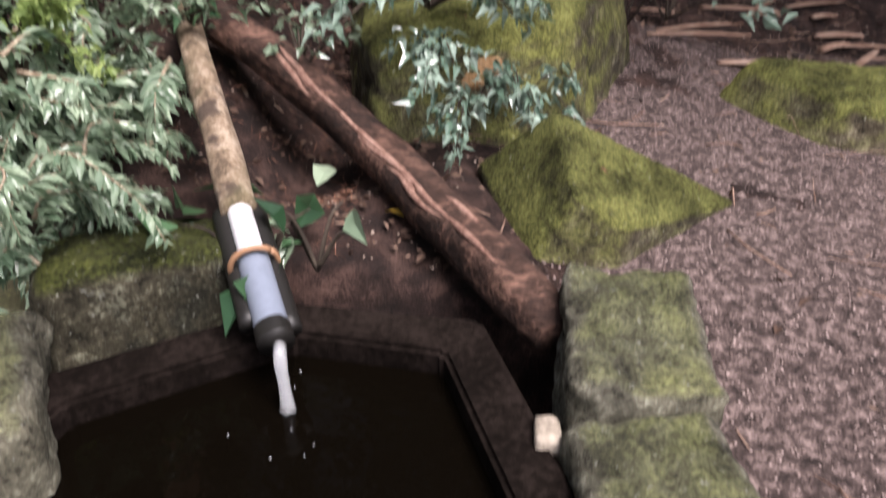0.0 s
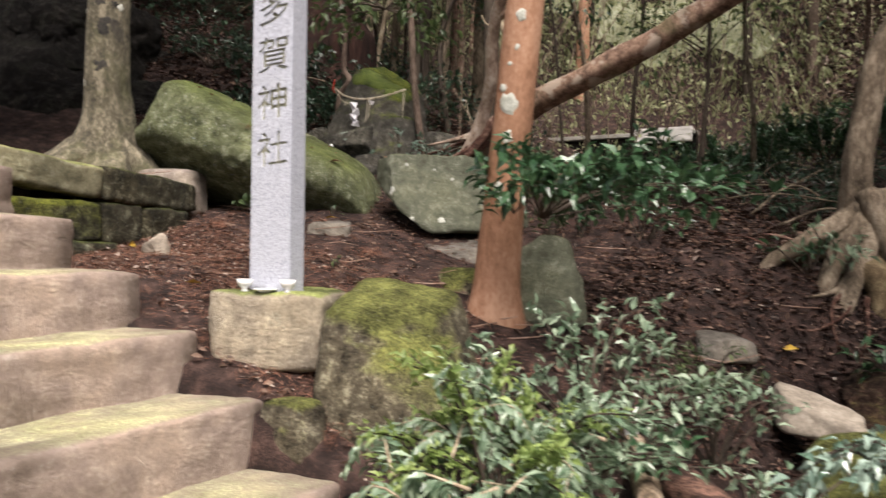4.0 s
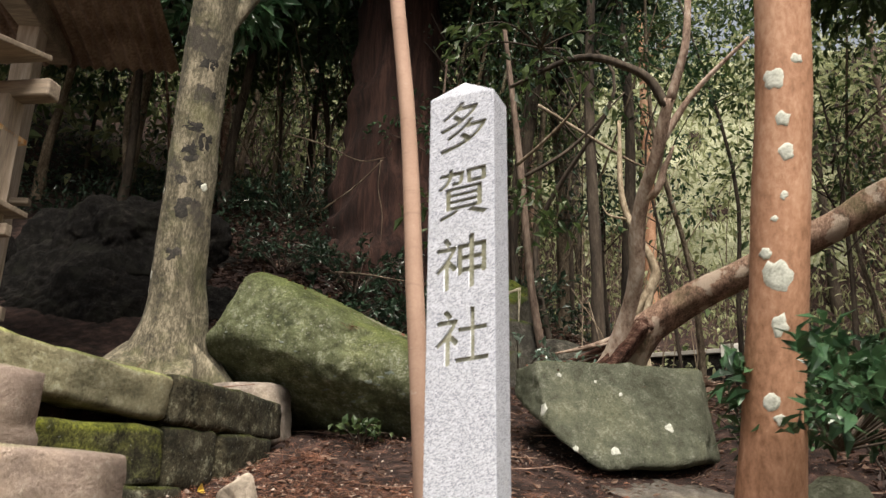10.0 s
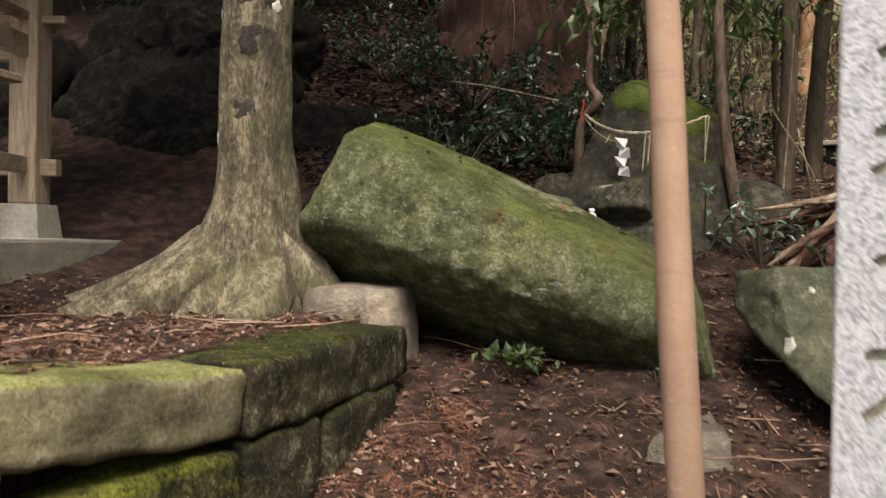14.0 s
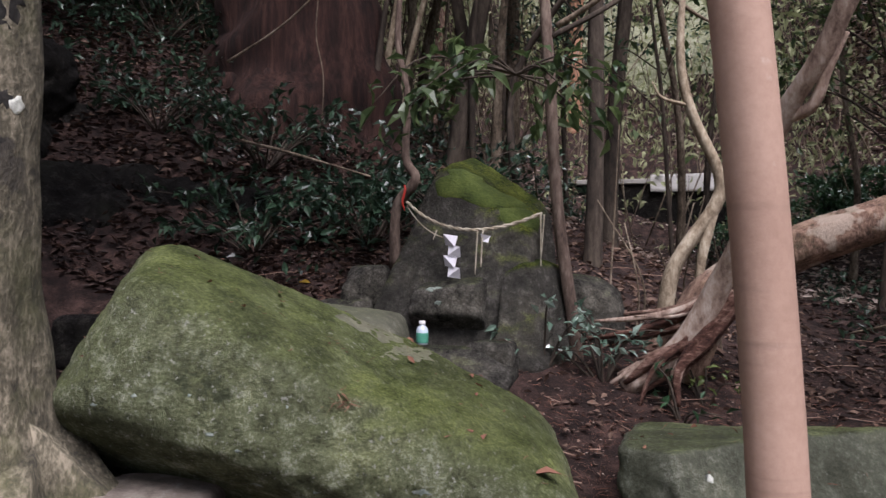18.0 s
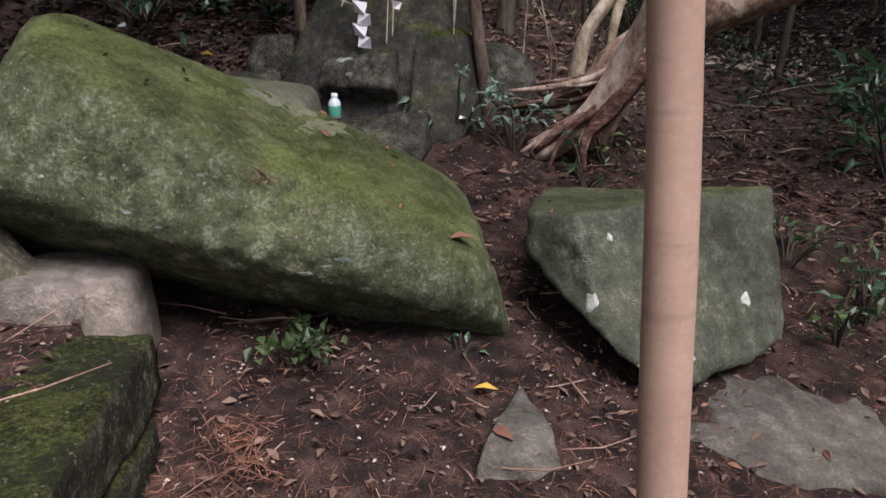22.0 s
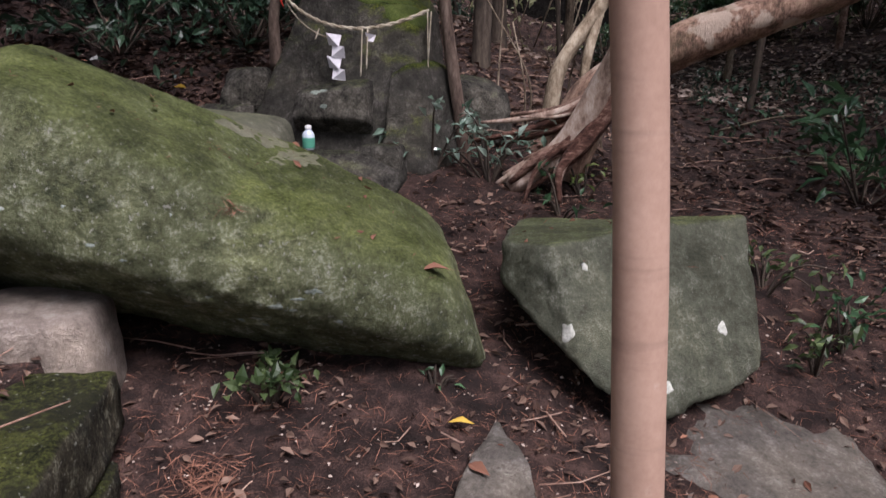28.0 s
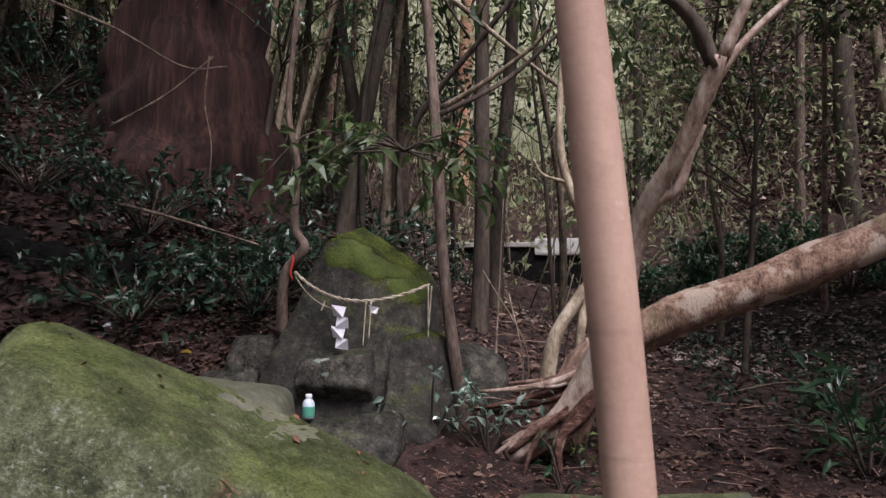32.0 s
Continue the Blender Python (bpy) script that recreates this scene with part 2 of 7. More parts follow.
M_BROWNBARK = surface("brown_bark", (0.05, 0.034, 0.026), (0.12, 0.085, 0.066), (0.21, 0.16, 0.125), 5.0, 40.0, 0.95, 0.008, (1, 1, 0.3))
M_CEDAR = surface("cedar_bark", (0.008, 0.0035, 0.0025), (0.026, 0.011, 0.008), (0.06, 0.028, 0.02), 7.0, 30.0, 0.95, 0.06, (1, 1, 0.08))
M_REDBARK = surface("peeling_red_bark", (0.06, 0.033, 0.024), (0.19, 0.115, 0.083), (0.36, 0.27, 0.215), 9.0, 45.0, 0.9, 0.012, (1, 1, 1))
M_TWIST = surface("peeling_pale_bark", (0.13, 0.085, 0.065), (0.36, 0.26, 0.2), (0.56, 0.47, 0.39), 9.0, 45.0, 0.9, 0.012, (1, 1, 0.4))
M_SHRED = surface("shredded_root_bark", (0.02, 0.008, 0.006), (0.09, 0.042, 0.029), (0.27, 0.17, 0.13), 14.0, 70.0, 0.95, 0.02, (0.4, 1, 1))
M_PALEBARK = surface("pale_bark", (0.13, 0.095, 0.06), (0.3, 0.24, 0.165), (0.5, 0.43, 0.32), 8.0, 45.0, 0.9, 0.008, (1, 1, 0.5))
M_ROTTEN = surface("rotten_log", (0.008, 0.0045, 0.0035), (0.045, 0.024, 0.017), (0.2, 0.11, 0.08), 7.0, 50.0, 0.85, 0.04, (0.4, 1, 1))
M_GREENLEAF = foliage("glossy_green_leaf", (0.015, 0.045, 0.02), (0.075, 0.16, 0.07), 0.28, 0.2, 0.6)
M_DULLLEAF = foliage("dull_green_leaf", (0.02, 0.045, 0.015), (0.13, 0.18, 0.065), 0.45, 0.35)
# Bluish-white highlights are put into this leaf's pale base colour.
M_GLOSSY = foliage("sheen_pale_leaf", (0.08, 0.15, 0.1), (0.38, 0.48, 0.4), 0.14, 0.2, 1.0)
M_FERN = foliage("pale_green_leaf", (0.1, 0.17, 0.1), (0.42, 0.52, 0.37), 0.26, 0.35, 0.7)
M_BRIGHT = foliage("young_leaf", (0.12, 0.19, 0.05), (0.4, 0.5, 0.17), 0.4, 0.45)
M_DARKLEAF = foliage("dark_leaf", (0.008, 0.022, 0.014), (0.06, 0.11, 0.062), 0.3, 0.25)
# Sunlight and haze beyond the wood are put into the next two pale colours.
M_FARLEAF = foliage("sun_toned_leaf", (0.19, 0.21, 0.1), (0.52, 0.55, 0.33), 0.6, 0.5, 0.2)
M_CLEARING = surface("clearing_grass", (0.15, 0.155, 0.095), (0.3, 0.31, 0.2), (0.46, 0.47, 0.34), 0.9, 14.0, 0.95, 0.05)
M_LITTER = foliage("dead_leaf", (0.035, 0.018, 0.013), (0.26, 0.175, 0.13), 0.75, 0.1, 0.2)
# Darker copy of the dead leaf: the shade of banks is put into its colour.
M_SHADELITTER = foliage("shade_dead_leaf", (0.01, 0.0055, 0.004), (0.08, 0.044, 0.032), 0.6, 0.05, 0.3)
M_NEEDLE = foliage("dead_needle", (0.07, 0.028, 0.018), (0.34, 0.17, 0.11), 0.8, 0.05, 0.2)
M_SCRAP = foliage("pale_scrap", (0.16, 0.11, 0.085), (0.55, 0.46, 0.39), 0.8, 0.05, 0.2)


# ---- tools for shapes ----
from mathutils.bvhtree import BVHTree


def ob_of(name, verts, faces, material, parent=None, label="", smooth=True):
    me = bpy.data.meshes.new(name)
    me.from_pydata(verts, [], faces)
    me.materials.append(material)
    me.polygons.foreach_set("use_smooth", [smooth] * len(me.polygons))
    me.update()
    o = new(name, me)
    o.parent = parent
    if label:
        o["label"] = label
    return o


def part(name, bm, material, parent=None, label="", smooth=False):
    me = bpy.data.meshes.new(name)
    bm.to_mesh(me)
    bm.free()
    me.materials.append(material)
    me.polygons.foreach_set("use_smooth", [smooth] * len(me.polygons))
    o = new(name, me)
    o.parent = parent
    if label:
        o["label"] = label
    return o


def thing(name, x, y, z, label, category, group="", rz=0, kind=""):
    o = new(name)
    o.matrix_world = pose(x, y, z, 0, 0, rz)
    return tagged(o, label, category, group, kind)


def box(sx, sy, sz, at=(0, 0, 0), bevel=0.0, m=None, segments=2):
    bm = bmesh.new()
    bmesh.ops.create_cube(bm, size=1, matrix=Matrix.Translation(at) @ (m or Matrix()) @ Matrix.Diagonal((sx, sy, sz, 1)))
    if bevel:
        bmesh.ops.bevel(bm, geom=bm.edges[:], offset=bevel, segments=segments, profile=0.5, affect="EDGES")
    return bm


def fract(p, octaves=4):
    return noise.fractal(p, 0.9, 2.0, octaves)


def rough_box(sx, sy, sz, at=(0, 0, 0), bevel=0.03, amp=0.012, cuts=9, seed=0.0, m=None):
    """A dressed stone: a box with rounded, worn edges and uneven faces."""
    bm = bmesh.new()
    bmesh.ops.create_cube(bm, size=1)
    bmesh.ops.subdivide_edges(bm, edges=bm.edges[:], cuts=cuts, use_grid_fill=True)
    half = Vector((sx, sy, sz)) / 2
    for v in bm.verts:
        p = Vector((v.co.x * sx, v.co.y * sy, v.co.z * sz))
        inner = Vector([max(-h + bevel, min(h - bevel, c)) for c, h in zip(p, half)])
        d = p - inner
        if d.length > 1e-6:
            p = inner + d.normalized() * bevel * (1 if sum(abs(c) > 1e-6 for c in d) > 1 else d.length / bevel)
        q = p + Vector((seed * 3.1, seed * 1.7, seed))
        p += Vector((fract(q * 4), fract(q * 4 + Vector((9, 0, 0))), fract(q * 4 + Vector((0, 9, 0))))) * amp
        p += Vector((noise.noise(q * 23), noise.noise(q * 23 + Vector((5, 0, 0))), noise.noise(q * 23 + Vector((0, 5, 0))))) * amp * 0.35
        v.co = Vector(at) + ((m @ p) if m else p)
    return bm


SPHERES = {}


def sphere(sub):
    if sub not in SPHERES:
        bm = bmesh.new()
        bmesh.ops.create_icosphere(bm, subdivisions=sub, radius=1)
        SPHERES[sub] = ([v.co.copy() for v in bm.verts], [[v.index for v in f.verts] for f in bm.faces])
        bm.free()
    return SPHERES[sub]


def rock_shape(planes, sub=5, power=11, amp=0.03, seed=0.0, fine=0.4):
    """A weathered boulder: flat facets (normal x, y, z and distance) with rounded edges and relief."""
    dirs, faces = sphere(sub)
    d = np.array([tuple(v) for v in dirs])
    nrm = np.array([p[:3] for p in planes], float)
    nrm /= np.linalg.norm(nrm, axis=1)[:, None]
    far = np.array([p[3] for p in planes])
    k = np.clip(d @ nrm.T / far, 1e-4, None)
    r = (k ** power).sum(1) ** (-1 / power)
    out = []
    for v, rad in zip(dirs, r):
        p = v * float(rad)
        q = p + Vector((seed * 7.3, seed * 3.7, seed))
        e = fract(q * 2.1, 5) * amp + noise.noise(q * 16) * amp * fine * 0.5 + noise.noise(q * 41) * amp * fine * 0.2
        out.append(p + v * e)
    return out, faces


def rock(name, x, y, z, planes, material, label, category="rock", rz=0, **kw):
    v, f = rock_shape(planes, **kw)
    o = ob_of(name, v, f, material)
    o.matrix_world = pose(x, y, z, 0, 0, rz)
    return tagged(o, label, category)


def lump(lx, ly, lz, cuts=()):
    """The facets of a block of that size, with further cuts."""
    return [(1, 0, 0.1, lx / 2), (-1, 0.1, 0.05, lx / 2), (0.1, 1, 0, ly / 2), (0, -1, 0.1, ly / 2), (0, 0.05, 1, lz / 2), (0, 0, -1, lz / 2), *cuts]


def tube_data(points, radii, sides=10, wobble=0.0, seed=0.0, flute=0.0):
    """A tapering round stem along a line of points: vertices and faces."""
    pts = [Vector(p) for p in points]
    verts, faces = [], []
    side = None
    for i, p in enumerate(pts):
        t = (pts[min(i + 1, len(pts) - 1)] - pts[max(i - 1, 0)]).normalized()
        side = (Vector((1, 0, 0)) if abs(t.x) < 0.9 else Vector((0, 1, 0))) if side is None else side
        side = (side - t * side.dot(t)).normalized()
        up = t.cross(side)
        for k in range(sides):
            a = 2 * math.pi * k / sides
            d = side * math.cos(a) + up * math.sin(a)
            r = radii[i] * (1 + flute * math.cos(5 * a + seed) + flute * 0.6 * math.cos(3 * a + 2 * seed))
            r *= 1 + wobble * noise.noise(p * 3 + d * 1.5 + Vector((seed, 0, 0)))
            verts.append(p + d * r)
    n = sides
    for i in range(len(pts) - 1):
        for k in range(n):
            faces.append((i * n + k, i * n + (k + 1) % n, (i + 1) * n + (k + 1) % n, (i + 1) * n + k))
    faces.append(tuple(range(n - 1, -1, -1)))
    faces.append(tuple(range((len(pts) - 1) * n, len(pts) * n)))
    return verts, faces


def curve(points, steps=6):
    """A smooth line through the points (x, y, z, radius)."""
    p = [np.array(q, float) for q in points]
    p = [2 * p[0] - p[1], *p, 2 * p[-1] - p[-2]]
    out = []
    for i in range(1, len(p) - 2):
        for s in range(steps):
            t = s / steps
            out.append(0.5 * (2 * p[i] + (p[i + 1] - p[i - 1]) * t + (2 * p[i - 1] - 5 * p[i] + 4 * p[i + 1] - p[i + 2]) * t ** 2 + (3 * p[i] - p[i - 1] - 3 * p[i + 1] + p[i + 2]) * t ** 3))
    return out + [p[-2]]


def stem(name, points, material, parent=None, label="", steps=6, sides=10, wobble=0.15, seed=0.0, flute=0.0):
    c = curve(points, steps)
    v, f = tube_data([q[:3] for q in c], [max(q[3], 0.001) for q in c], sides, wobble, seed, flute)
    return ob_of(name, v, f, material, parent, label)


def merged(pieces):
    verts, faces = [], []
    for v, f in pieces:
        b = len(verts)
        verts += list(v)
        faces += [tuple(i + b for i in q) for q in f]
    return verts, faces


def leaf_cloud(where, ways, lengths, widths, droop=0.25, curl=0.25, simple=False):
    """Folded pointed leaves at the places, along the ways: six corners and four faces each."""
    where, ways = np.asarray(where, float), np.asarray(ways, float)
    ways = ways / np.maximum(np.linalg.norm(ways, axis=1), 1e-6)[:, None]
    up = np.tile((0.0, 0.0, 1.0), (len(where), 1)) + np.random.normal(0, 0.45, (len(where), 3))
    side = np.cross(ways, up)
    side /= np.maximum(np.linalg.norm(side, axis=1), 1e-6)[:, None]
    up = np.cross(side, ways)
    L, W = np.asarray(lengths)[:, None], np.asarray(widths)[:, None]
    base, tip = where, where + ways * L - up * L * droop
    if simple:
        mid = where + ways * L * 0.45 + up * W * curl
        v = np.stack([base, mid + side * W / 2, tip, mid - side * W / 2], 1).reshape(-1, 3)
        return v, (np.arange(len(where))[:, None] * 4 + [0, 1, 2, 3]).tolist()
    mid = where + ways * L * 0.5 - up * L * droop * 0.15
    a, b = mid + side * W / 2 + up * W * curl, mid - side * W / 2 + up * W * curl
    fa = where + ways * L * 0.2 + side * W * 0.3 + up * W * curl * 0.5
    fb = where + ways * L * 0.2 - side * W * 0.3 + up * W * curl * 0.5
    v = np.stack([base, fa, a, tip, b, fb, mid], 1).reshape(-1, 3)
    i = np.arange(len(where))[:, None] * 7
    f = np.concatenate([i + [0, 6, 2, 1], i + [6, 3, 2, 2], i + [0, 5, 4, 6], i + [6, 4, 3, 3]], 1).reshape(-1, 4)
    return v, [tuple(q[:3]) if q[2] == q[3] else tuple(q) for q in f.tolist()]


def quick(name, v, f, material, parent=None):
    return ob_of(name, [tuple(p) for p in v], f, material, parent, smooth=False)


def crown_leaves(centres, spreads, count, size, aspect=0.4, up=0.3, droop=0.25):
    """Leaves scattered in soft clumps about the centres."""
    c, s = np.asarray(centres, float), np.asarray(spreads, float)
    k = np.random.randint(0, len(c), count)
    d = np.random.normal(0, 1, (count, 3))
    d /= np.linalg.norm(d, axis=1)[:, None]
    where = c[k] + d * (np.random.uniform(0.25, 1, count) ** 0.6 * s[k])[:, None] * (1, 1, 0.7)
    ways = d + np.random.normal(0, 0.6, (count, 3)) + (0, 0, up - 0.3)
    length = size * np.random.uniform(0.6, 1.25, count)
    return leaf_cloud(where, ways, length, length * aspect * np.random.uniform(0.8, 1.2, count), droop)


# ---- the ground ----
SPOTS = [(0.1, 1.0, -0.1), (1.0, 2.3, 0.0), (1.4, 3.6, 0.02), (2.6, 5.6, 0.15), (2.2, 0.8, 0.0), (0.2, -1.5, 0.0), (-1.2, 0.6, 0.0),
         (-0.3, 2.7, 0.1), (-1.0, 3.0, 0.41), (-0.1, 3.4, 0.15), (-0.55, 4.4, 0.5), (-0.9, 4.6, 0.84), (-2.1, 3.8, 1.08), (-2.35, 2.6, 0.86),
         (-1.7, 2.3, 0.42), (-3.5, 2.7, 1.26), (-3.95, 3.2, 1.38), (-3.5, 4.2, 1.58), (-2.6, 4.8, 1.42), (-4.4, 6.05, 2.22), (-3.7, 6.2, 2.13), (-5.7, 6.4, 2.42), (-4.9, 5.0, 1.85),
         (-6.6, 4.4, 2.05), (-6.5, 2.6, 2.0), (-6.9, 8.2, 4.1), (0.5, 5.1, 0.5), (-0.15, 5.9, 1.28), (1.8, 5.2, 0.15), (-6.1, 5.6, 2.3)]
FAR_SPOTS = [(-8.9, 6.8, 4.4), (-9.5, 3.0, 2.3), (-2.6, 7.6, 2.15), (0.2, 6.6, 1.35), (3.4, 8.0, 2.3), (-3.5, 12, 2.5), (-4.6, 16.2, 3.0), (-4.6, 18.6, 4.2), (2.0, 13, 3.3), (-10, 11, 6.0), (-13, 5, 4.5), (8, 12, 4.5),
             (7, 4, 0.6), (6, -4, 0.0), (-5, -3, 0.9), (-14, -6, 2.0), (-4, 24, 6.0), (-20, 22, 11), (14, 24, 8.0), (-1, -14, 0)]


def spline(spots):
    s = np.array(spots, float)
    d = np.linalg.norm(s[:, None, :2] - s[None, :, :2], axis=2)
    k = np.where(d > 0, d ** 2 * np.log(d + 1e-9), 0) + np.eye(len(s)) * 0.02
    a = np.zeros((len(s) + 3, len(s) + 3))
    a[:len(s), :len(s)] = k
    a[:len(s), len(s):] = np.c_[np.ones(len(s)), s[:, :2]]
    a[len(s):, :len(s)] = a[:len(s), len(s):].T
    return s, np.linalg.solve(a, np.r_[s[:, 2], 0, 0, 0])


SPOT, WEIGHT = spline(SPOTS + FAR_SPOTS)
WALL_LINE = [(-3.75, 1.6), (-3.86, 2.1), (-4.08, 2.84), (-4.45, 3.9), (-4.7, 4.3)]


def height(x, y):
    """The ground's height, at arrays of places."""
    x, y = np.asarray(x, float), np.asarray(y, float)
    cx, cy = np.clip(x, -26, 22), np.clip(y, -16, 30)
    d2 = (cx[..., None] - SPOT[:, 0]) ** 2 + (cy[..., None] - SPOT[:, 1]) ** 2
    z = (0.5 * d2 * np.log(d2 + 1e-12)) @ WEIGHT[:len(SPOT)] + WEIGHT[-3] + WEIGHT[-2] * cx + WEIGHT[-1] * cy
    # the terrace behind the retaining wall
    wx = np.interp(y, [p[1] for p in WALL_LINE], [p[0] for p in WALL_LINE])
    back = np.clip((wx - 0.16 - x) / 0.06, 0, 1) * np.clip((4.35 - y) / 0.4, 0, 1) * np.clip((y - 0.4) / 0.5, 0, 1)
    z = z * (1 - back) + np.maximum(z, 1.86) * back
    # the hollow of the basin
    hole = np.clip((0.95 - np.hypot((x + 0.33), (y - 1.05))) / 0.12, 0, 1)
    # cut away under the flight of steps
    flight = np.clip((2.24 - y) / 0.1, 0, 1) * np.clip((x + 3.78) / 0.1, 0, 1) * np.clip((-0.72 - x) / 0.1, 0, 1) * np.clip(y / 0.3, 0, 1)
    z = np.where(flight > 0, z + flight * (np.minimum(z, 0.4 - 0.6494 * (x + 2.32)) - z), z)
    # the dark runnel down the gully
    run = np.hypot((x + 0.52 - 0.06 * (y - 3.2)) / 0.24, np.clip(np.abs(y - 3.75) - 1.1, 0, None) / 0.25)
    z = z - 0.27 * np.exp(-run ** 2)
    # the wooded hill that closes the view
    z = z + 0.85 * np.clip(cy - 19, 0, 11) + 0.5 * np.clip(-14 - cx, 0, 10) + 0.6 * np.clip(cx - 9, 0, 10)
    return z - 0.45 * hole


def ground_z(x, y):
    return float(height(np.array([x]), np.array([y]))[0])


def lines(lo, hi, step, edge):
    mid = np.arange(lo, hi + step / 2, step)
    out, d = [], step
    a, b = lo, hi
    left, right = [], []
    while a > -edge:
        d *= 1.13
        a, b = a - d, b + d
        left.append(a)
        right.append(b)
    return np.array(left[::-1] + mid.tolist() + right)


def build_ground():
    gx, gy = lines(-6.4, 2.6, 0.04, 400), lines(-0.4, 8.0, 0.04, 400)
    x, y = np.meshgrid(gx, gy)
    z = height(x, y)
    near = (np.abs(x + 2) < 12) & (np.abs(y - 4) < 14)
    for i, j in zip(*np.nonzero(near)):
        p = Vector((x[i, j], y[i, j], 0))
        z[i, j] += fract(p * 2.3, 4) * 0.03 + noise.noise(p * 19) * 0.008
    w = len(gx)
    i = (np.arange(len(gy) - 1)[:, None] * w + np.arange(w - 1)[None]).ravel()
    f = np.stack([i, i + 1, i + w + 1, i + w], 1).tolist()
    o = ob_of("ground", np.stack([x, y, z], -1).reshape(-1, 3).tolist(), f, M_SOIL)
    return tagged(o, "dark brown forest soil sloping up under needles and dead leaves", "ground", kind="structure")


build_ground()


# ---- stone steps ----
def build_steps():
    flight = thing("stone_steps", -3.0, 2.2, 0, "worn pale sandstone steps with mossy edges climbing the slope", "steps")
    x, rise = -2.32, 0.25
    for k in range(-4, 5):
        top = 0.775 + rise * k
        cx = x - 0.385 * k
        y1 = 2.29 + (0.03 if k in (1, 2) else -0.03 * max(k - 2, 0))
        bm = rough_box(0.62, 2.3, rise + 0.06, (0, 0, 0), 0.03, 0.014, 16, seed=k + 20.0)
        o = part("step", bm, M_STEP, flight, smooth=True)
        o.matrix_parent_inverse = flight.matrix_world.inverted()
        o.matrix_world = pose(cx - 0.31, y1 - 1.15, top - rise / 2 - 0.03, 0, 0, 1.5 * math.sin(k * 2.1))
    return flight


build_steps()

# ---- special materials ----
def granite():
    m, n, l, p = nodes_of("granite")
    c = coord(n)
    v = n.new("ShaderNodeTexVoronoi")
    v.inputs["Scale"].default_value = 330.0
    l.new(c, v.inputs["Vector"])
    sep = n.new("ShaderNodeSeparateColor")
    l.new(v.outputs["Color"], sep.inputs[0])
    f = calc(n, l, "ADD", calc(n, l, "MULTIPLY", sep.outputs[0], 0.6), calc(n, l, "MULTIPLY", noise_node(n, l, c, 60.0), 0.4))
    col = ramp(n, l, f, [(0.2, (0.2, 0.21, 0.25)), (0.36, (0.32, 0.335, 0.39)), (0.55, (0.41, 0.43, 0.495)), (0.8, (0.53, 0.55, 0.61))])
    stain = calc(n, l, "MULTIPLY", calc(n, l, "SUBTRACT", noise_node(n, l, c, 2.5, 5.0), 0.55), 3.0, True)
    l.new(mix(n, l, calc(n, l, "MULTIPLY", stain, 0.3), col, (0.35, 0.35, 0.25)), p.inputs["Base Color"])
    p.inputs["Roughness"].default_value = 0.8
    bump(n, l, p, f, 0.5, 0.004)
    return m


def patched(name, base, dark, pale, low=0.57, bare=-9.0):
    """Bark with dark plates and pale crusts."""
    m, n, l, p = nodes_of(name)
    c = coord(n)
    mp = n.new("ShaderNodeMapping")
    mp.inputs["Scale"].default_value = (1, 1, 0.45)
    l.new(c, mp.inputs[0])
    fine, mid = noise_node(n, l, mp.outputs[0], 70.0, 5.0, 0.7), noise_node(n, l, mp.outputs[0], 14.0, 5.0, 0.6)
    col = ramp(n, l, calc(n, l, "ADD", calc(n, l, "MULTIPLY", fine, 0.5), calc(n, l, "MULTIPLY", mid, 0.5)), [(0.4, tuple(v * 0.35 for v in base)), (0.5, base), (0.6, pale)])
    plate = calc(n, l, "MULTIPLY", calc(n, l, "SUBTRACT", noise_node(n, l, c, 5.2, 5.0, 0.55), low), 24.0, True)
    xyz = n.new("ShaderNodeSeparateXYZ")
    l.new(c, xyz.inputs[0])
    plate = calc(n, l, "MULTIPLY", plate, calc(n, l, "MULTIPLY", calc(n, l, "SUBTRACT", xyz.outputs["Z"], bare), 2.5, True))
    col = mix(n, l, calc(n, l, "MULTIPLY", plate, 0.9), col, dark)
    green = calc(n, l, "MULTIPLY", calc(n, l, "SUBTRACT", noise_node(n, l, c, 3.3, 6.0, 0.7), 0.5), 5.0, True)
    col = mix(n, l, calc(n, l, "MULTIPLY", green, 0.6), col, (0.1, 0.105, 0.04))
    l.new(col, p.inputs["Base Color"])
    p.inputs["Roughness"].default_value = 0.95
    bump(n, l, p, calc(n, l, "ADD", fine, calc(n, l, "MULTIPLY", mid, 0.8)), 0.9, 0.014)
    return m


def rusty():
    m, n, l, p = nodes_of("rusted_white_paint")
    c = coord(n)
    mp = n.new("ShaderNodeMapping")
    mp.inputs["Scale"].default_value = (1, 1, 0.3)
    l.new(c, mp.inputs[0])
    f = calc(n, l, "ADD", calc(n, l, "MULTIPLY", noise_node(n, l, mp.outputs[0], 9.0, 6.0, 0.7), 0.7), calc(n, l, "MULTIPLY", noise_node(n, l, c, 40.0), 0.3))
    l.new(ramp(n, l, f, [(0.38, (0.68, 0.56, 0.42)), (0.46, (0.62, 0.38, 0.17)), (0.54, (0.5, 0.22, 0.07)), (0.66, (0.26, 0.09, 0.03))]), p.inputs["Base Color"])
    p.inputs["Roughness"].default_value = 0.8
    bump(n, l, p, f, 0.5, 0.004)
    return m


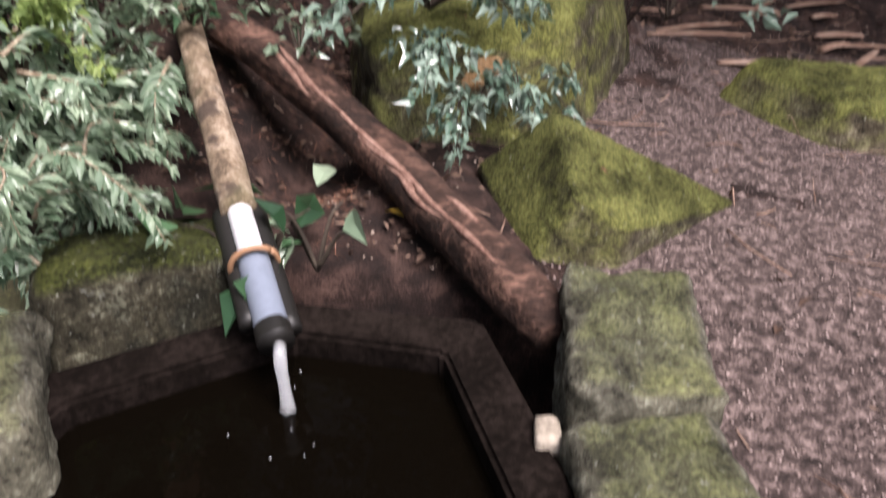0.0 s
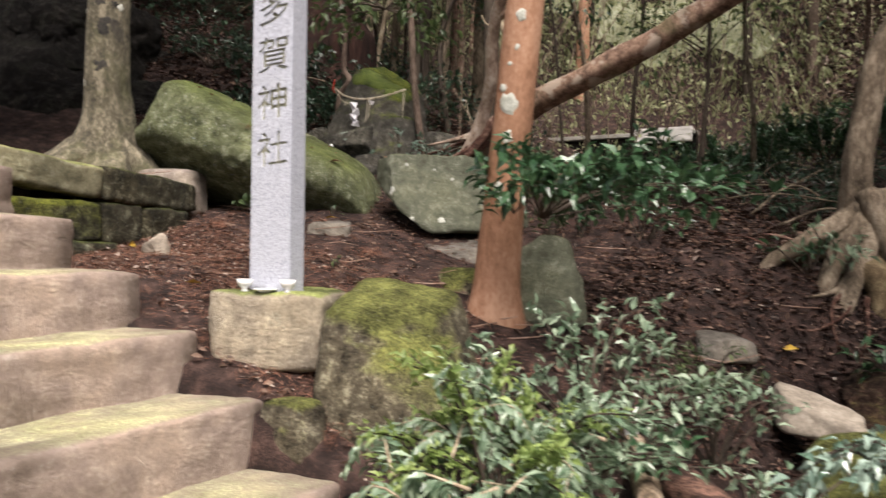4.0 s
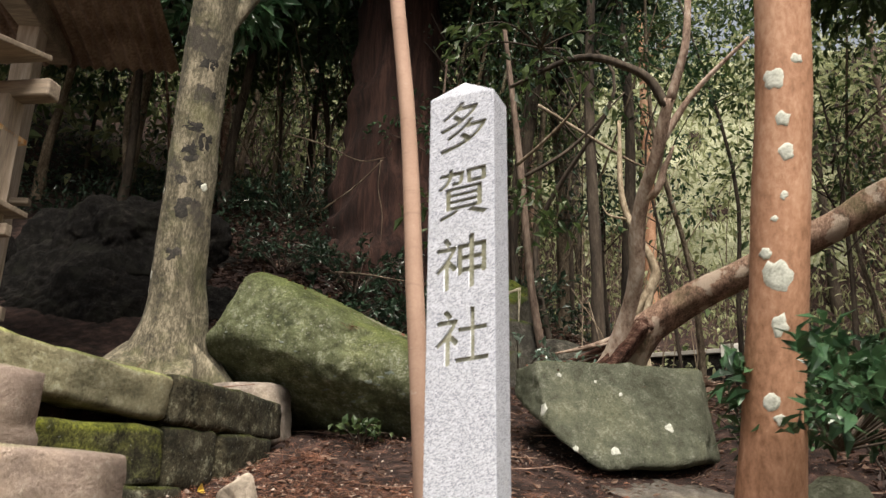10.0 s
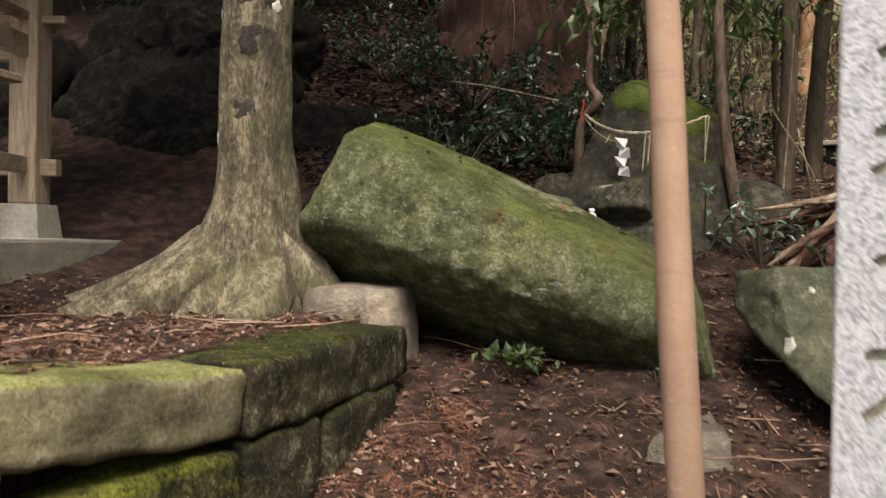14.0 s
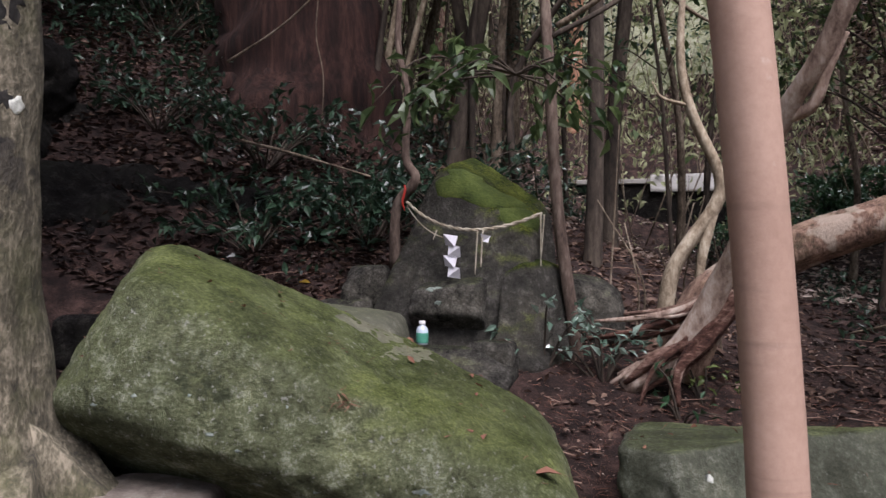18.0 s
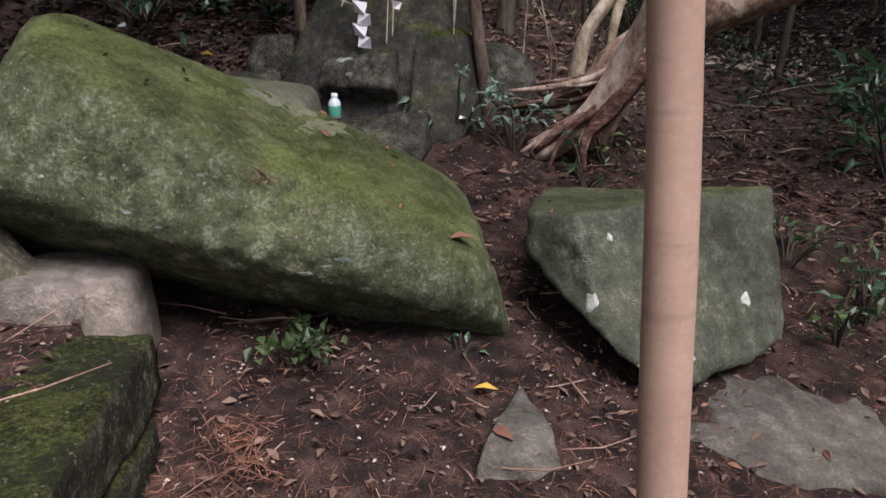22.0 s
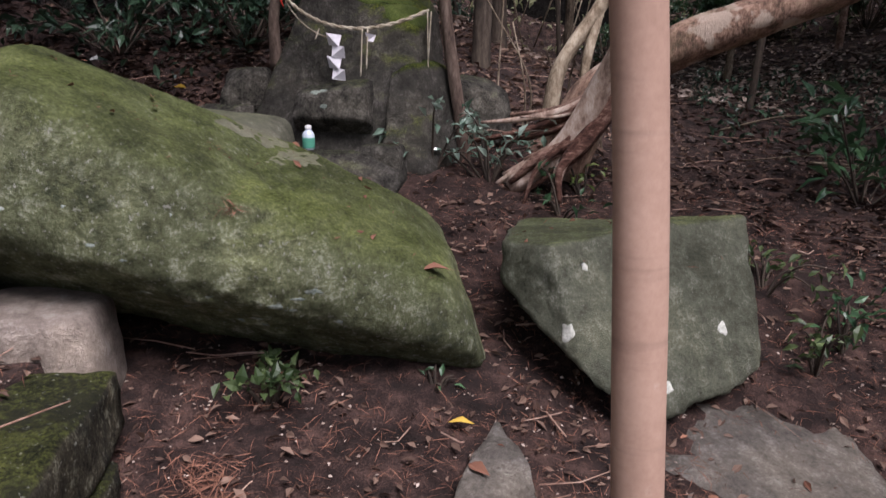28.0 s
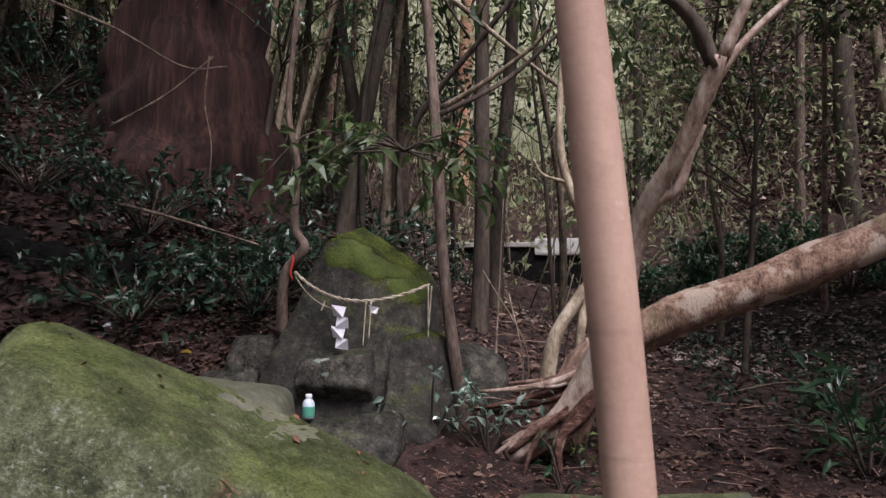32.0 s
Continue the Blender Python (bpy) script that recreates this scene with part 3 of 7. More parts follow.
def plain(name, colour, rough=0.6, metal=0.0, trans=0.0, ior=1.45):
    m, n, l, p = nodes_of(name)
    f = noise_node(n, l, coord(n), 35.0)
    l.new(ramp(n, l, f, [(0.3, tuple(v * 0.82 for v in colour)), (0.7, colour)]), p.inputs["Base Color"])
    p.inputs["Roughness"].default_value, p.inputs["Metallic"].default_value = rough, metal
    p.inputs["Transmission Weight"].default_value, p.inputs["IOR"].default_value = trans, ior
    return m


M_GRANITE = granite()
M_CARVED = surface("carved_granite", (0.12, 0.12, 0.08), (0.22, 0.22, 0.16), (0.36, 0.36, 0.3), 9.0, 90.0, 0.9, 0.003)
M_PATCHBARK = patched("patchy_grey_bark", (0.105, 0.092, 0.06), (0.035, 0.03, 0.024), (0.26, 0.225, 0.16), 0.57, 0.75)
M_RUST = rusty()
M_WOOD = surface("weathered_wood", (0.17, 0.13, 0.1), (0.32, 0.255, 0.195), (0.46, 0.38, 0.31), 4.0, 50.0, 0.8, 0.004, (1, 1, 0.12))
M_WOODX = surface("weathered_plank", (0.11, 0.085, 0.065), (0.22, 0.175, 0.13), (0.33, 0.27, 0.21), 4.0, 50.0, 0.8, 0.004, (0.12, 1, 1))
M_CONCRETE = surface("concrete", (0.2, 0.19, 0.17), (0.31, 0.3, 0.27), (0.42, 0.4, 0.37), 3.0, 60.0, 0.9, 0.004)
M_TIN = surface("dark_corrugated_tin", (0.08, 0.05, 0.034), (0.18, 0.12, 0.085), (0.32, 0.24, 0.18), 3.0, 40.0, 0.6, 0.002)
M_WHITE = plain("white_china", (0.8, 0.8, 0.8), 0.25)
M_PAPER = plain("white_paper", (0.78, 0.76, 0.8), 0.8)
M_ROPE = surface("straw_rope", (0.22, 0.18, 0.12), (0.4, 0.35, 0.26), (0.55, 0.5, 0.4), 20.0, 200.0, 0.9, 0.002)
M_RED = plain("red_ribbon", (0.6, 0.05, 0.03), 0.6)
M_BOTTLE = plain("bottle_plastic", (0.62, 0.7, 0.78), 0.25)
M_LABEL = plain("green_bottle_label", (0.1, 0.36, 0.25), 0.4)
M_PVCWHITE = plain("white_pipe", (0.72, 0.72, 0.74), 0.35)
M_PVCGREY = plain("grey_pipe", (0.2, 0.23, 0.29), 0.4)
M_STRAP = plain("copper_brown_strap", (0.36, 0.2, 0.11), 0.5)
M_BLACK = plain("black_wet_wood", (0.012, 0.011, 0.01), 0.5)
M_LICHEN = surface("white_lichen", (0.34, 0.35, 0.3), (0.48, 0.49, 0.43), (0.6, 0.61, 0.55), 30.0, 120.0, 0.95, 0.003)
M_PALELICHEN = surface("grey_green_lichen", (0.14, 0.17, 0.14), (0.22, 0.26, 0.22), (0.32, 0.36, 0.31), 30.0, 120.0, 0.95, 0.003)
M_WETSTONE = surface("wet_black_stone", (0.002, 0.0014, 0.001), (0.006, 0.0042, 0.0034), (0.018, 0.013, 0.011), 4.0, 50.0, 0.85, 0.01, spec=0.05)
M_DRYSTICK = surface("dry_wood_strip", (0.15, 0.08, 0.055), (0.3, 0.19, 0.14), (0.45, 0.33, 0.26), 8.0, 60.0, 0.85, 0.004, (0.3, 1, 1))
M_CEMENTPATCH = plain("pale_plaster", (0.7, 0.68, 0.65), 0.8)


def water_material():
    m, n, l, p = nodes_of("dark_water")
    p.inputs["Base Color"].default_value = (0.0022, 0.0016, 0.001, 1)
    p.inputs["Roughness"].default_value, p.inputs["IOR"].default_value = 0.03, 1.33
    p.inputs["Specular IOR Level"].default_value = 0.1
    c = coord(n)
    bump(n, l, p, noise_node(n, l, c, 9.0, 2.0), 0.12, 0.02)
    return m


M_WATER = water_material()
M_STREAM = plain("falling_water", (0.9, 0.92, 0.95), 0.05, 0, 0.75, 1.33)

M_SACRED = mossy("sacred_rock_stone", (0.085, 0.08, 0.068), (0.16, 0.15, 0.13), (0.085, 0.1, 0.018), (0.03, 0.045, 0.01), 0.36, 0.2, 1.2, 0.0, 0.55)

M_SOILROCK = mossy("soil_covered_rock", (0.045, 0.027, 0.02), (0.14, 0.085, 0.06), (0.1, 0.08, 0.03), (0.04, 0.025, 0.014), 0.0, 0.1, 3.0, 0.4)

# ---- the great rocks ----
BOULDER = [(0.44, -0.16, 0.88, 0.306), (0.33, 0.48, 0.81, 0.49), (0.03, -0.98, 0.17, 0.5), (-0.26, -0.54, -0.8, 0.345), (-0.01, 0.96, 0.28, 0.586), (-0.82, -0.29, 0.49, 0.967),
           (-1.0, -0.05, 0.04, 1.34), (0.96, -0.07, 0.27, 0.724), (0.57, -0.74, 0.37, 0.877), (-0.15, -0.01, -0.99, 0.4)]
boulder = rock("mossy_boulder", -4.356, 4.614, 2.092, BOULDER, M_BOULDER, "long green mossy boulder with a peaked end lying on the soil", "boulder", rz=23, sub=7, power=9, amp=0.035, seed=1, fine=0.5)
rock("grey_rock", -4.8, 5.3, 2.22, [(1, 0, 0.08, 0.314), (-0.99, 0.1, 0.05, 0.408), (0.1, 0.99, -0.01, 0.308), (0, -1, 0.1, 0.25), (0.05, 0.04, 1, 0.275), (0, 0, -1, 0.25), (0.5, -0.31, 0.81, 0.315)], M_SHOULDER, "smooth grey-green rock shoulder behind the mossy boulder", "rock", rz=15, sub=5, power=9, amp=0.02, seed=41)
SLAB = [(-0.06, 0.07, 1.0, 0.247), (-0.6, -0.05, -0.8, 0.279), (0.6, -0.63, 0.48, 0.109), (-0.52, -0.84, 0.12, 0.478), (0.99, 0.04, 0.1, 0.443), (0.5, -0.06, -0.86, 0.47), (-0.04, 1.0, 0.05, 0.457), (0.02, 0.05, -1.0, 0.328), (-1.0, -0.03, 0.08, 0.549)]
slab = rock("slab_rock", -2.913, 4.998, 1.869, SLAB, M_SLAB, "grey-green flat-topped slab rock spotted with white lichen", "rock", sub=6, power=34, amp=0.035, seed=2, fine=0.5)
SACRED = [(-0.02, -0.95, 0.3, 0.43), (-0.93, -0.01, 0.36, 0.46), (1.0, 0, 0.05, 0.365), (0.53, -0.27, 0.8, 0.42), (-0.55, -0.19, 0.81, 0.678), (0.05, 1.0, -0.01, 0.149), (0, 0, -1, 0.692)]
sacred = rock("sacred_rock", -4.46, 6.605, 2.702, SACRED, M_SACRED, "upright dark grey rock with a mossy top behind a straw rope", "rock", sub=6, power=15, amp=0.03, seed=3, fine=0.5)
ledge = rock("ledge_rock", -4.53, 6.14, 2.44, [(0, -0.95, 0.3, 0.19), (0, -0.62, -0.78, 0.14), (-1, 0, 0.12, 0.22), (1, 0, 0.1, 0.21), (-0.1, -0.3, 0.95, 0.17), (0, 1, 0, 0.2), (0, 0, -1, 0.25)], M_GREYROCK, "dark overhanging ledge of rock above the offering place", "rock", sub=5, power=15, amp=0.02, seed=54)
rock("cleft_rock", -4.12, 6.2, 2.42, [(0.1, -0.95, 0.25, 0.2), (-1, 0, 0.05, 0.13), (0.9, -0.3, 0.2, 0.14), (-0.4, -0.2, 0.9, 0.27), (0.3, 0, 0.95, 0.3), (0, 1, 0, 0.2), (0, 0, -1, 0.3)], M_SACRED, "dark rock split from the roped rock by a narrow cleft", "rock", sub=5, power=12, amp=0.03, seed=55)
rock("shoulder_rock", -4.86, 6.35, 2.48, [(-0.9, -0.2, 0.4, 0.13), (0.1, -0.95, 0.25, 0.22), (1, 0, 0, 0.2), (-0.2, -0.2, 0.95, 0.3), (0, 1, 0, 0.25), (0, 0, -1, 0.35)], M_SACRED, "dark flank of rock leaning on the roped rock", "rock", sub=5, power=12, amp=0.03, seed=56)
rock("fallen_rock", -4.24, 5.93, 2.17, lump(0.26, 0.26, 0.26), M_GREYROCK, "dark rounded rock at the foot of the roped rock", "rock", sub=4, power=7, amp=0.025, seed=9)
rock("side_rock", -3.9, 6.78, 2.42, lump(0.4, 0.4, 0.4, [(0.5, -0.2, 0.8, 0.17)]), M_GREYROCK, "rounded grey-green rock beside the roped rock", "rock", sub=4, power=6, amp=0.03, seed=10)
rock("small_rock", -5.17, 6.3, 2.55, lump(0.28, 0.26, 0.26, [(-0.6, -0.3, 0.7, 0.13)]), M_GREYROCK, "small dark grey angular rock on the soil", "rock", rz=20, sub=4, power=11, amp=0.025, seed=11)
rock("small_rock", -5.2, 6.1, 2.38, lump(0.3, 0.24, 0.2, [(-0.5, -0.3, 0.8, 0.1)]), M_GREYROCK, "small dark grey angular rock on the soil", "rock", rz=50, sub=4, power=11, amp=0.025, seed=12)
rock("low_stone", -4.4, 5.8, 2.17, lump(0.6, 0.3, 0.2, [(0.3, -0.5, 0.8, 0.1), (-0.5, -0.6, 0.3, 0.18)]), M_GREYROCK, "low dark offering stone lying before the roped rock", "rock", sub=4, power=12, amp=0.02, seed=13)
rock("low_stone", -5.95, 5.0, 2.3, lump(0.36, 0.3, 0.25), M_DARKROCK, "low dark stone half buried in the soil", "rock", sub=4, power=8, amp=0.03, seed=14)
rock("flat_stone", -2.62, 4.82, 1.3, [(0.1, -0.25, 1, 0.14), (0, -1, 0.3, 0.4), (1, 0, 0.1, 0.52), (-1, -0.3, 0.1, 0.55), (0, 1, 0, 0.45), (0, 0, -1, 0.2)], M_FLATSTONE, "broad flat grey stone under the slab rock", "rock", rz=25, sub=5, power=16, amp=0.03, seed=15)
rock("flat_stone", -3.35, 4.2, 1.53, [(0.15, -0.1, 1, 0.05), (0.9, 0.3, 0.15, 0.075), (-0.9, 0.27, 0.2, 0.065), (0.1, -1, 0.2, 0.2), (0.6, -0.6, 0.4, 0.14), (0, 0, -1, 0.08), (0, 1, 0.1, 0.34)], M_FLATSTONE, "pointed grey stone lying flat on the soil", "rock", rz=10, sub=5, power=11, amp=0.035, seed=16)
rock("flat_stone", -2.25, 4.05, 1.19, lump(0.42, 0.32, 0.22, [(-0.3, -0.6, 0.7, 0.12), (0.4, -0.3, 0.8, 0.12)]), M_MOSSROCK, "mossy green stone half buried by the orange tree", "rock", rz=30, sub=5, power=7, amp=0.02, seed=17)
rock("leaning_stone", -1.78, 4.05, 1.27, [(0.25, -0.9, 0.3, 0.07), (0, 1, 0, 0.07), (1, -0.2, 0.25, 0.15), (-1, 0, 0, 0.2), (0.3, 0, 1, 0.22), (-0.5, 0, 0.8, 0.22), (0, 0, -1, 0.3)], M_SLAB, "upright greenish slab leaning behind the orange tree", "rock", sub=5, power=14, amp=0.03, seed=18)
rock("white_stone", -3.8, 3.04, 1.36, lump(0.15, 0.08, 0.24, [(0.7, -0.2, 0.4, 0.062), (-0.7, 0, 0.5, 0.08), (0.4, -0.6, 0.5, 0.05), (-0.5, -0.3, -0.6, 0.068)]), M_PALESTONE, "small pale pointed stone lying on brown needles", "stone", rz=20, sub=5, power=18, amp=0.02, seed=19).matrix_world = pose(-3.8, 3.04, 1.36, 25, 24, 15)
# rocks beside the plinth and lower down
rock("mossy_rock", -2.02, 2.74, 0.86, [(0.15, -0.3, 0.9, 0.27), (-0.1, -1, 0.15, 0.26), (1, -0.2, 0.3, 0.3), (-1, 0, 0.1, 0.27), (0, 1, 0, 0.3), (0.5, -0.6, 0.55, 0.25), (0, 0, -1, 0.4)], M_MOSSROCK, "squat rock beside the plinth capped with bright moss", "rock", rz=15, sub=5, power=10, amp=0.035, seed=21)
rock("mossy_stone", -2.2, 2.33, 0.66, lump(0.24, 0.2, 0.26), M_MOSSROCK, "small mossy stone beside the steps", "rock", sub=4, power=7, amp=0.02, seed=22)
rock("wedge_rock", 0.493, 2.2, 0.113, [(0.4, -0.35, 0.85, 0.075), (-0.82, -0.32, 0.47, 0.141), (-0.17, -0.97, 0.19, 0.125), (0.24, 0.88, 0.42, 0.286), (0.99, -0.01, 0.11, 0.649), (-0.05, 0.18, -0.98, 0.165), (0.6, -0.8, 0.07, 0.157)], M_BIGMOSS, "wedge-shaped rock covered in yellow-green moss", "rock", sub=6, power=17, amp=0.018, seed=23)
big = rock("mossy_boulder", 0.2, 3.356, 0.24, [(-0.09, -0.23, 0.97, 0.308), (0.06, -0.97, 0.25, 0.4), (-0.98, -0.2, 0.09, 0.561), (0.91, -0.39, 0.15, 0.449), (-0.11, 0.98, 0.17, 0.563), (0.51, -0.84, -0.21, 0.588), (0, 0, -1, 0.4)], M_BIGMOSS, "big mossy boulder with leafy sprigs hanging over it", "boulder", sub=6, power=9, amp=0.045, seed=24)
rock("mossy_rock", 1.8, 3.122, 0.097, [(-0.07, -0.21, 0.98, 0.1), (0, -0.96, 0.28, 0.178), (-0.94, -0.11, 0.32, 0.475), (1.0, 0, 0.1, 0.5), (0.07, 0.97, 0.22, 0.274), (0, 0, -1.0, 0.176), (-0.63, -0.59, 0.5, 0.181)], M_MOSSROCK, "low mossy rock lying on the gravel", "rock", rz=-12, sub=5, power=10, amp=0.04, seed=25)
rock("mossy_rock", 0.564, 5.5, 0.926, [(0.2, -0.3, 0.93, 0.18), (0, -0.98, 0.2, 0.3), (-0.96, 0, 0.29, 0.615), (0.96, 0, 0.29, 0.452), (0.01, 1, -0.01, 0.294), (0, 0, -1, 0.5), (-0.57, -0.55, -0.6, 0.3), (0.56, -0.32, -0.77, 0.45)], M_WALL, "mossy rock below the small tree's roots", "rock", rz=-10, sub=5, power=8, amp=0.04, seed=26)
rock("pale_stone", -0.36, 4.4, 0.56, [(0.2, -0.2, 0.9, 0.03), (1, 0.2, 0.1, 0.17), (-1, -0.4, 0.2, 0.19), (0, -1, 0.3, 0.1), (0.2, 1, 0, 0.1), (0, 0, -1, 0.12), (-0.6, -0.7, 0.5, 0.13)], M_PALESTONE, "pale flat stone at the edge of the gully", "stone", rz=-8, sub=5, power=9, amp=0.05, seed=27)
rock("flat_stone", -0.9, 4.6, 0.86, [(0.1, -0.2, 0.9, 0.05), (1, 0.3, 0.1, 0.14), (-1, 0.3, 0.2, 0.15), (0, -1, 0.3, 0.08), (0, 1, 0, 0.1), (0, 0, -1, 0.1)], M_FLATSTONE, "grey flat stone among dead leaves", "stone", rz=40, sub=4, power=8, amp=0.04, seed=28)
rock("gully_rock", -0.12, 4.85, 0.5, lump(0.55, 0.9, 0.4, [(-0.8, -0.3, 0.5, 0.2), (0.2, -0.6, 0.8, 0.18)]), M_SOILROCK, "dark rock edging the gully, covered with soil", "rock", sub=6, power=5, amp=0.12, seed=29)
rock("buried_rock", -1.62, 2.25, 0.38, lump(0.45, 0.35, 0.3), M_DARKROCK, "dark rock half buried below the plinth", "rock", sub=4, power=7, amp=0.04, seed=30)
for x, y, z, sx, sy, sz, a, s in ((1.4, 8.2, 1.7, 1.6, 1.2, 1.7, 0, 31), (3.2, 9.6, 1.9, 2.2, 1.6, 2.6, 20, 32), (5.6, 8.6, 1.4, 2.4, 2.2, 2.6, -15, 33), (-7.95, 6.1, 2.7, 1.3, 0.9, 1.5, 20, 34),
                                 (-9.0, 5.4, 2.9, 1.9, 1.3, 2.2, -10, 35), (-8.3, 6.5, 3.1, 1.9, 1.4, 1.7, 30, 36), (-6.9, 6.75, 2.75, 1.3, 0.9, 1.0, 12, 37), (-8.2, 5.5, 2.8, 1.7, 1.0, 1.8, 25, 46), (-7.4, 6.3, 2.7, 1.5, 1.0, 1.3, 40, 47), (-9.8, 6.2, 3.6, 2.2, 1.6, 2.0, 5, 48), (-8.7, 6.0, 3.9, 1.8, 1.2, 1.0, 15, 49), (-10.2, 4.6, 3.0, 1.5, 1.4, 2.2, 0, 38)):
    rock("cliff_rock", x, y, z, lump(sx, sy, sz, [(0.4, -0.7, 0.5, sy * 0.45), (-0.6, -0.5, 0.3, sx * 0.42)]), M_DARKROCK, "large damp rock on the bank, its shade put into the colour", "rock", rz=a, sub=6, power=14, amp=0.12, seed=s, fine=0.3)


# lichen crusts on stone and bark
def surface_of(o):
    """A search tree over a mesh object, in the world's place."""
    m = o.matrix_world
    return BVHTree.FromPolygons([m @ v.co for v in o.data.vertices], [tuple(p.vertices) for p in o.data.polygons])


def crust(parent, tree_of, place, normal, size, seed, name="lichen_spot", mat=None, wide=1.0, lift=1.0, rag=0.5):
    """A flat irregular crust that follows the surface beneath it."""
    hit, n, _, _ = tree_of.ray_cast(Vector(place) + Vector(normal).normalized() * 0.4, -Vector(normal).normalized())
    if hit is None:
        return None
    n = n if n.dot(Vector(normal)) > 0 else -n
    a = n.cross(Vector((0, 0.01, 1))).normalized()
    b = n.cross(a)
    thin = min(1.0, size / 0.022) * lift
    v, f = [hit + n * 0.0028 * thin], []
    for k in range(16):
        t = 2 * math.pi * k / 16
        r = size * (0.85 + rag * noise.noise(Vector((math.cos(t) * 3.2 * rag, math.sin(t) * 3.2 * rag, seed))))
        for s, up in ((0.5, 0.0026 * thin), (0.88, 0.0022 * thin), (1.0, -0.0004)):
            near, m, _, _ = tree_of.find_nearest(hit + (a * math.cos(t) * wide + b * math.sin(t)) * r * s)
            v.append(near + (m if m.dot(n) > 0 else -m) * up)
    for k in range(16):
        i, j = 1 + 3 * k, 1 + 3 * ((k + 1) % 16)
        f += [(0, i, j), (i, i + 1, j + 1, j), (i + 1, i + 2, j + 2, j + 1)]
    o = ob_of(name, v, f, mat or M_LICHEN, parent)
    o.matrix_parent_inverse = parent.matrix_world.inverted()
    return o


bpy.context.view_layer.update()
BIG_TREE = surface_of(big)
M_DRYMOSS = surface("dry_orange_moss", (0.12, 0.075, 0.03), (0.26, 0.155, 0.075), (0.4, 0.26, 0.14), 12.0, 90.0, 0.95, 0.01)
for k, (x, z, r, w) in enumerate(((0.2, 0.36, 0.055, 1.6), (0.12, 0.3, 0.04, 1.5))):
    crust(big, BIG_TREE, (x, 2.9, z), (0.05, -0.97, 0.25), r, 150 + k, "dry_moss", M_DRYMOSS, w)
SACRED_TREE = surface_of(sacred)
M_CAPMOSS = surface("thick_green_moss", (0.022, 0.034, 0.007), (0.055, 0.076, 0.014), (0.1, 0.125, 0.028), 5.0, 90.0, 0.95, 0.02)
for k, (x, z, r, w) in enumerate(((-4.4, 3.15, 0.16, 1.7), (-4.18, 3.04, 0.13, 1.7), (-4.57, 3.22, 0.11, 1.7), (-4.62, 3.1, 0.09, 1.5))):
    crust(sacred, SACRED_TREE, (x, 6.32, z), (0.15, -0.55, 0.8), r, 190 + k, "moss_cap", M_CAPMOSS, w, 3.0, 0.6)
BOULDER_TREE = surface_of(boulder)
crust(boulder, BOULDER_TREE, (-4.48, 4.93, 2.42), (0.35, -0.3, 0.88), 0.15, 160, "bare_patch", M_SHOULDER, 1.7, 0.5, 0.8)
crust(boulder, BOULDER_TREE, (-4.26, 4.87, 2.34), (0.35, -0.3, 0.88), 0.09, 161, "bare_patch", M_SHOULDER, 1.7, 0.5, 0.8)
for k, (x, z, r, w) in enumerate(((-3.9, 2.06, 0.012, 3.0), (-3.95, 2.03, 0.009, 3.0), (-4.03, 2.0, 0.012, 3.5), (-4.1, 1.95, 0.012, 2.5), (-4.16, 1.94, 0.01, 2.5), (-4.21, 1.97, 0.01, 3.5), (-4.33, 1.98, 0.012, 3.0), (-4.07, 1.93, 0.007, 2.5), (-3.81, 1.96, 0.01, 1.5), (-4.6, 2.16, 0.008, 2.0), (-4.67, 2.27, 0.006, 1.5), (-4.86, 2.25, 0.007, 1.5), (-5.0, 2.21, 0.007, 2.0), (-4.46, 2.02, 0.01, 3.0), (-4.35, 2.27, 0.007, 0.6), (-4.51, 2.12, 0.007, 2.0), (-3.98, 1.99, 0.006, 4.0), (-4.25, 2.02, 0.006, 3.0))):
    crust(boulder, BOULDER_TREE, (x, 4.15, z), (0.4, -0.86, 0.25), r, 170 + k * 1.1, "lichen_spot", M_PALELICHEN, w, 0.35, 0.8)
SLAB_TREE = surface_of(slab)
for k, (x, y, z, s) in enumerate(((-3.17, 4.63, 1.83, 0.035), (-3.13, 4.75, 2.03, 0.017), (-3.02, 4.7, 2.02, 0.012), (-2.98, 4.6, 1.62, 0.02), (-2.84, 4.66, 1.62, 0.03), (-2.62, 5.0, 1.75, 0.028), (-2.9, 4.72, 1.95, 0.014))):
    crust(slab, SLAB_TREE, (x, y, z), (-0.25, -0.9, 0.1), s, k * 1.7)

LEDGE_TREE = surface_of(ledge)
for k, (x, z, r) in enumerate(((-4.63, 2.57, 0.022), (-4.59, 2.585, 0.014), (-4.57, 2.49, 0.016))):
    crust(ledge, LEDGE_TREE, (x, 5.95, z), (0, -1, 0.3), r, 70 + k, "lichen_spot", M_PALELICHEN, 1.5)

# ---- retaining wall ----
wall = thing("retaining_wall", -4.05, 2.9, 1.4, "low dry stone wall of mossy blocks holding up the terrace", "stone wall")


def wall_block(x, y, z, sx, sy, sz, rz, name, label, seed, rx=0.0, ry=0.0, amp=0.016, mat=None):
    o = part(name, rough_box(sx, sy, sz, (0, 0, 0), 0.028, amp, 12, seed), mat or M_WALL, wall, label, True)
    o.matrix_parent_inverse = wall.matrix_world.inverted()
    o.matrix_world = pose(x, y, z, rx, ry, rz)
    return o


wall_block(-4.21, 2.42, 1.795, 0.36, 0.9, 0.18, 4, "capstone", "tilted pale green capstone", 1.0, -5, mat=M_CAP)
wall_block(-4.2, 2.55, 1.53, 0.34, 0.62, 0.23, 4, "block", "bright-mossed wall block", 2.0, mat=M_BRIGHTMOSS)
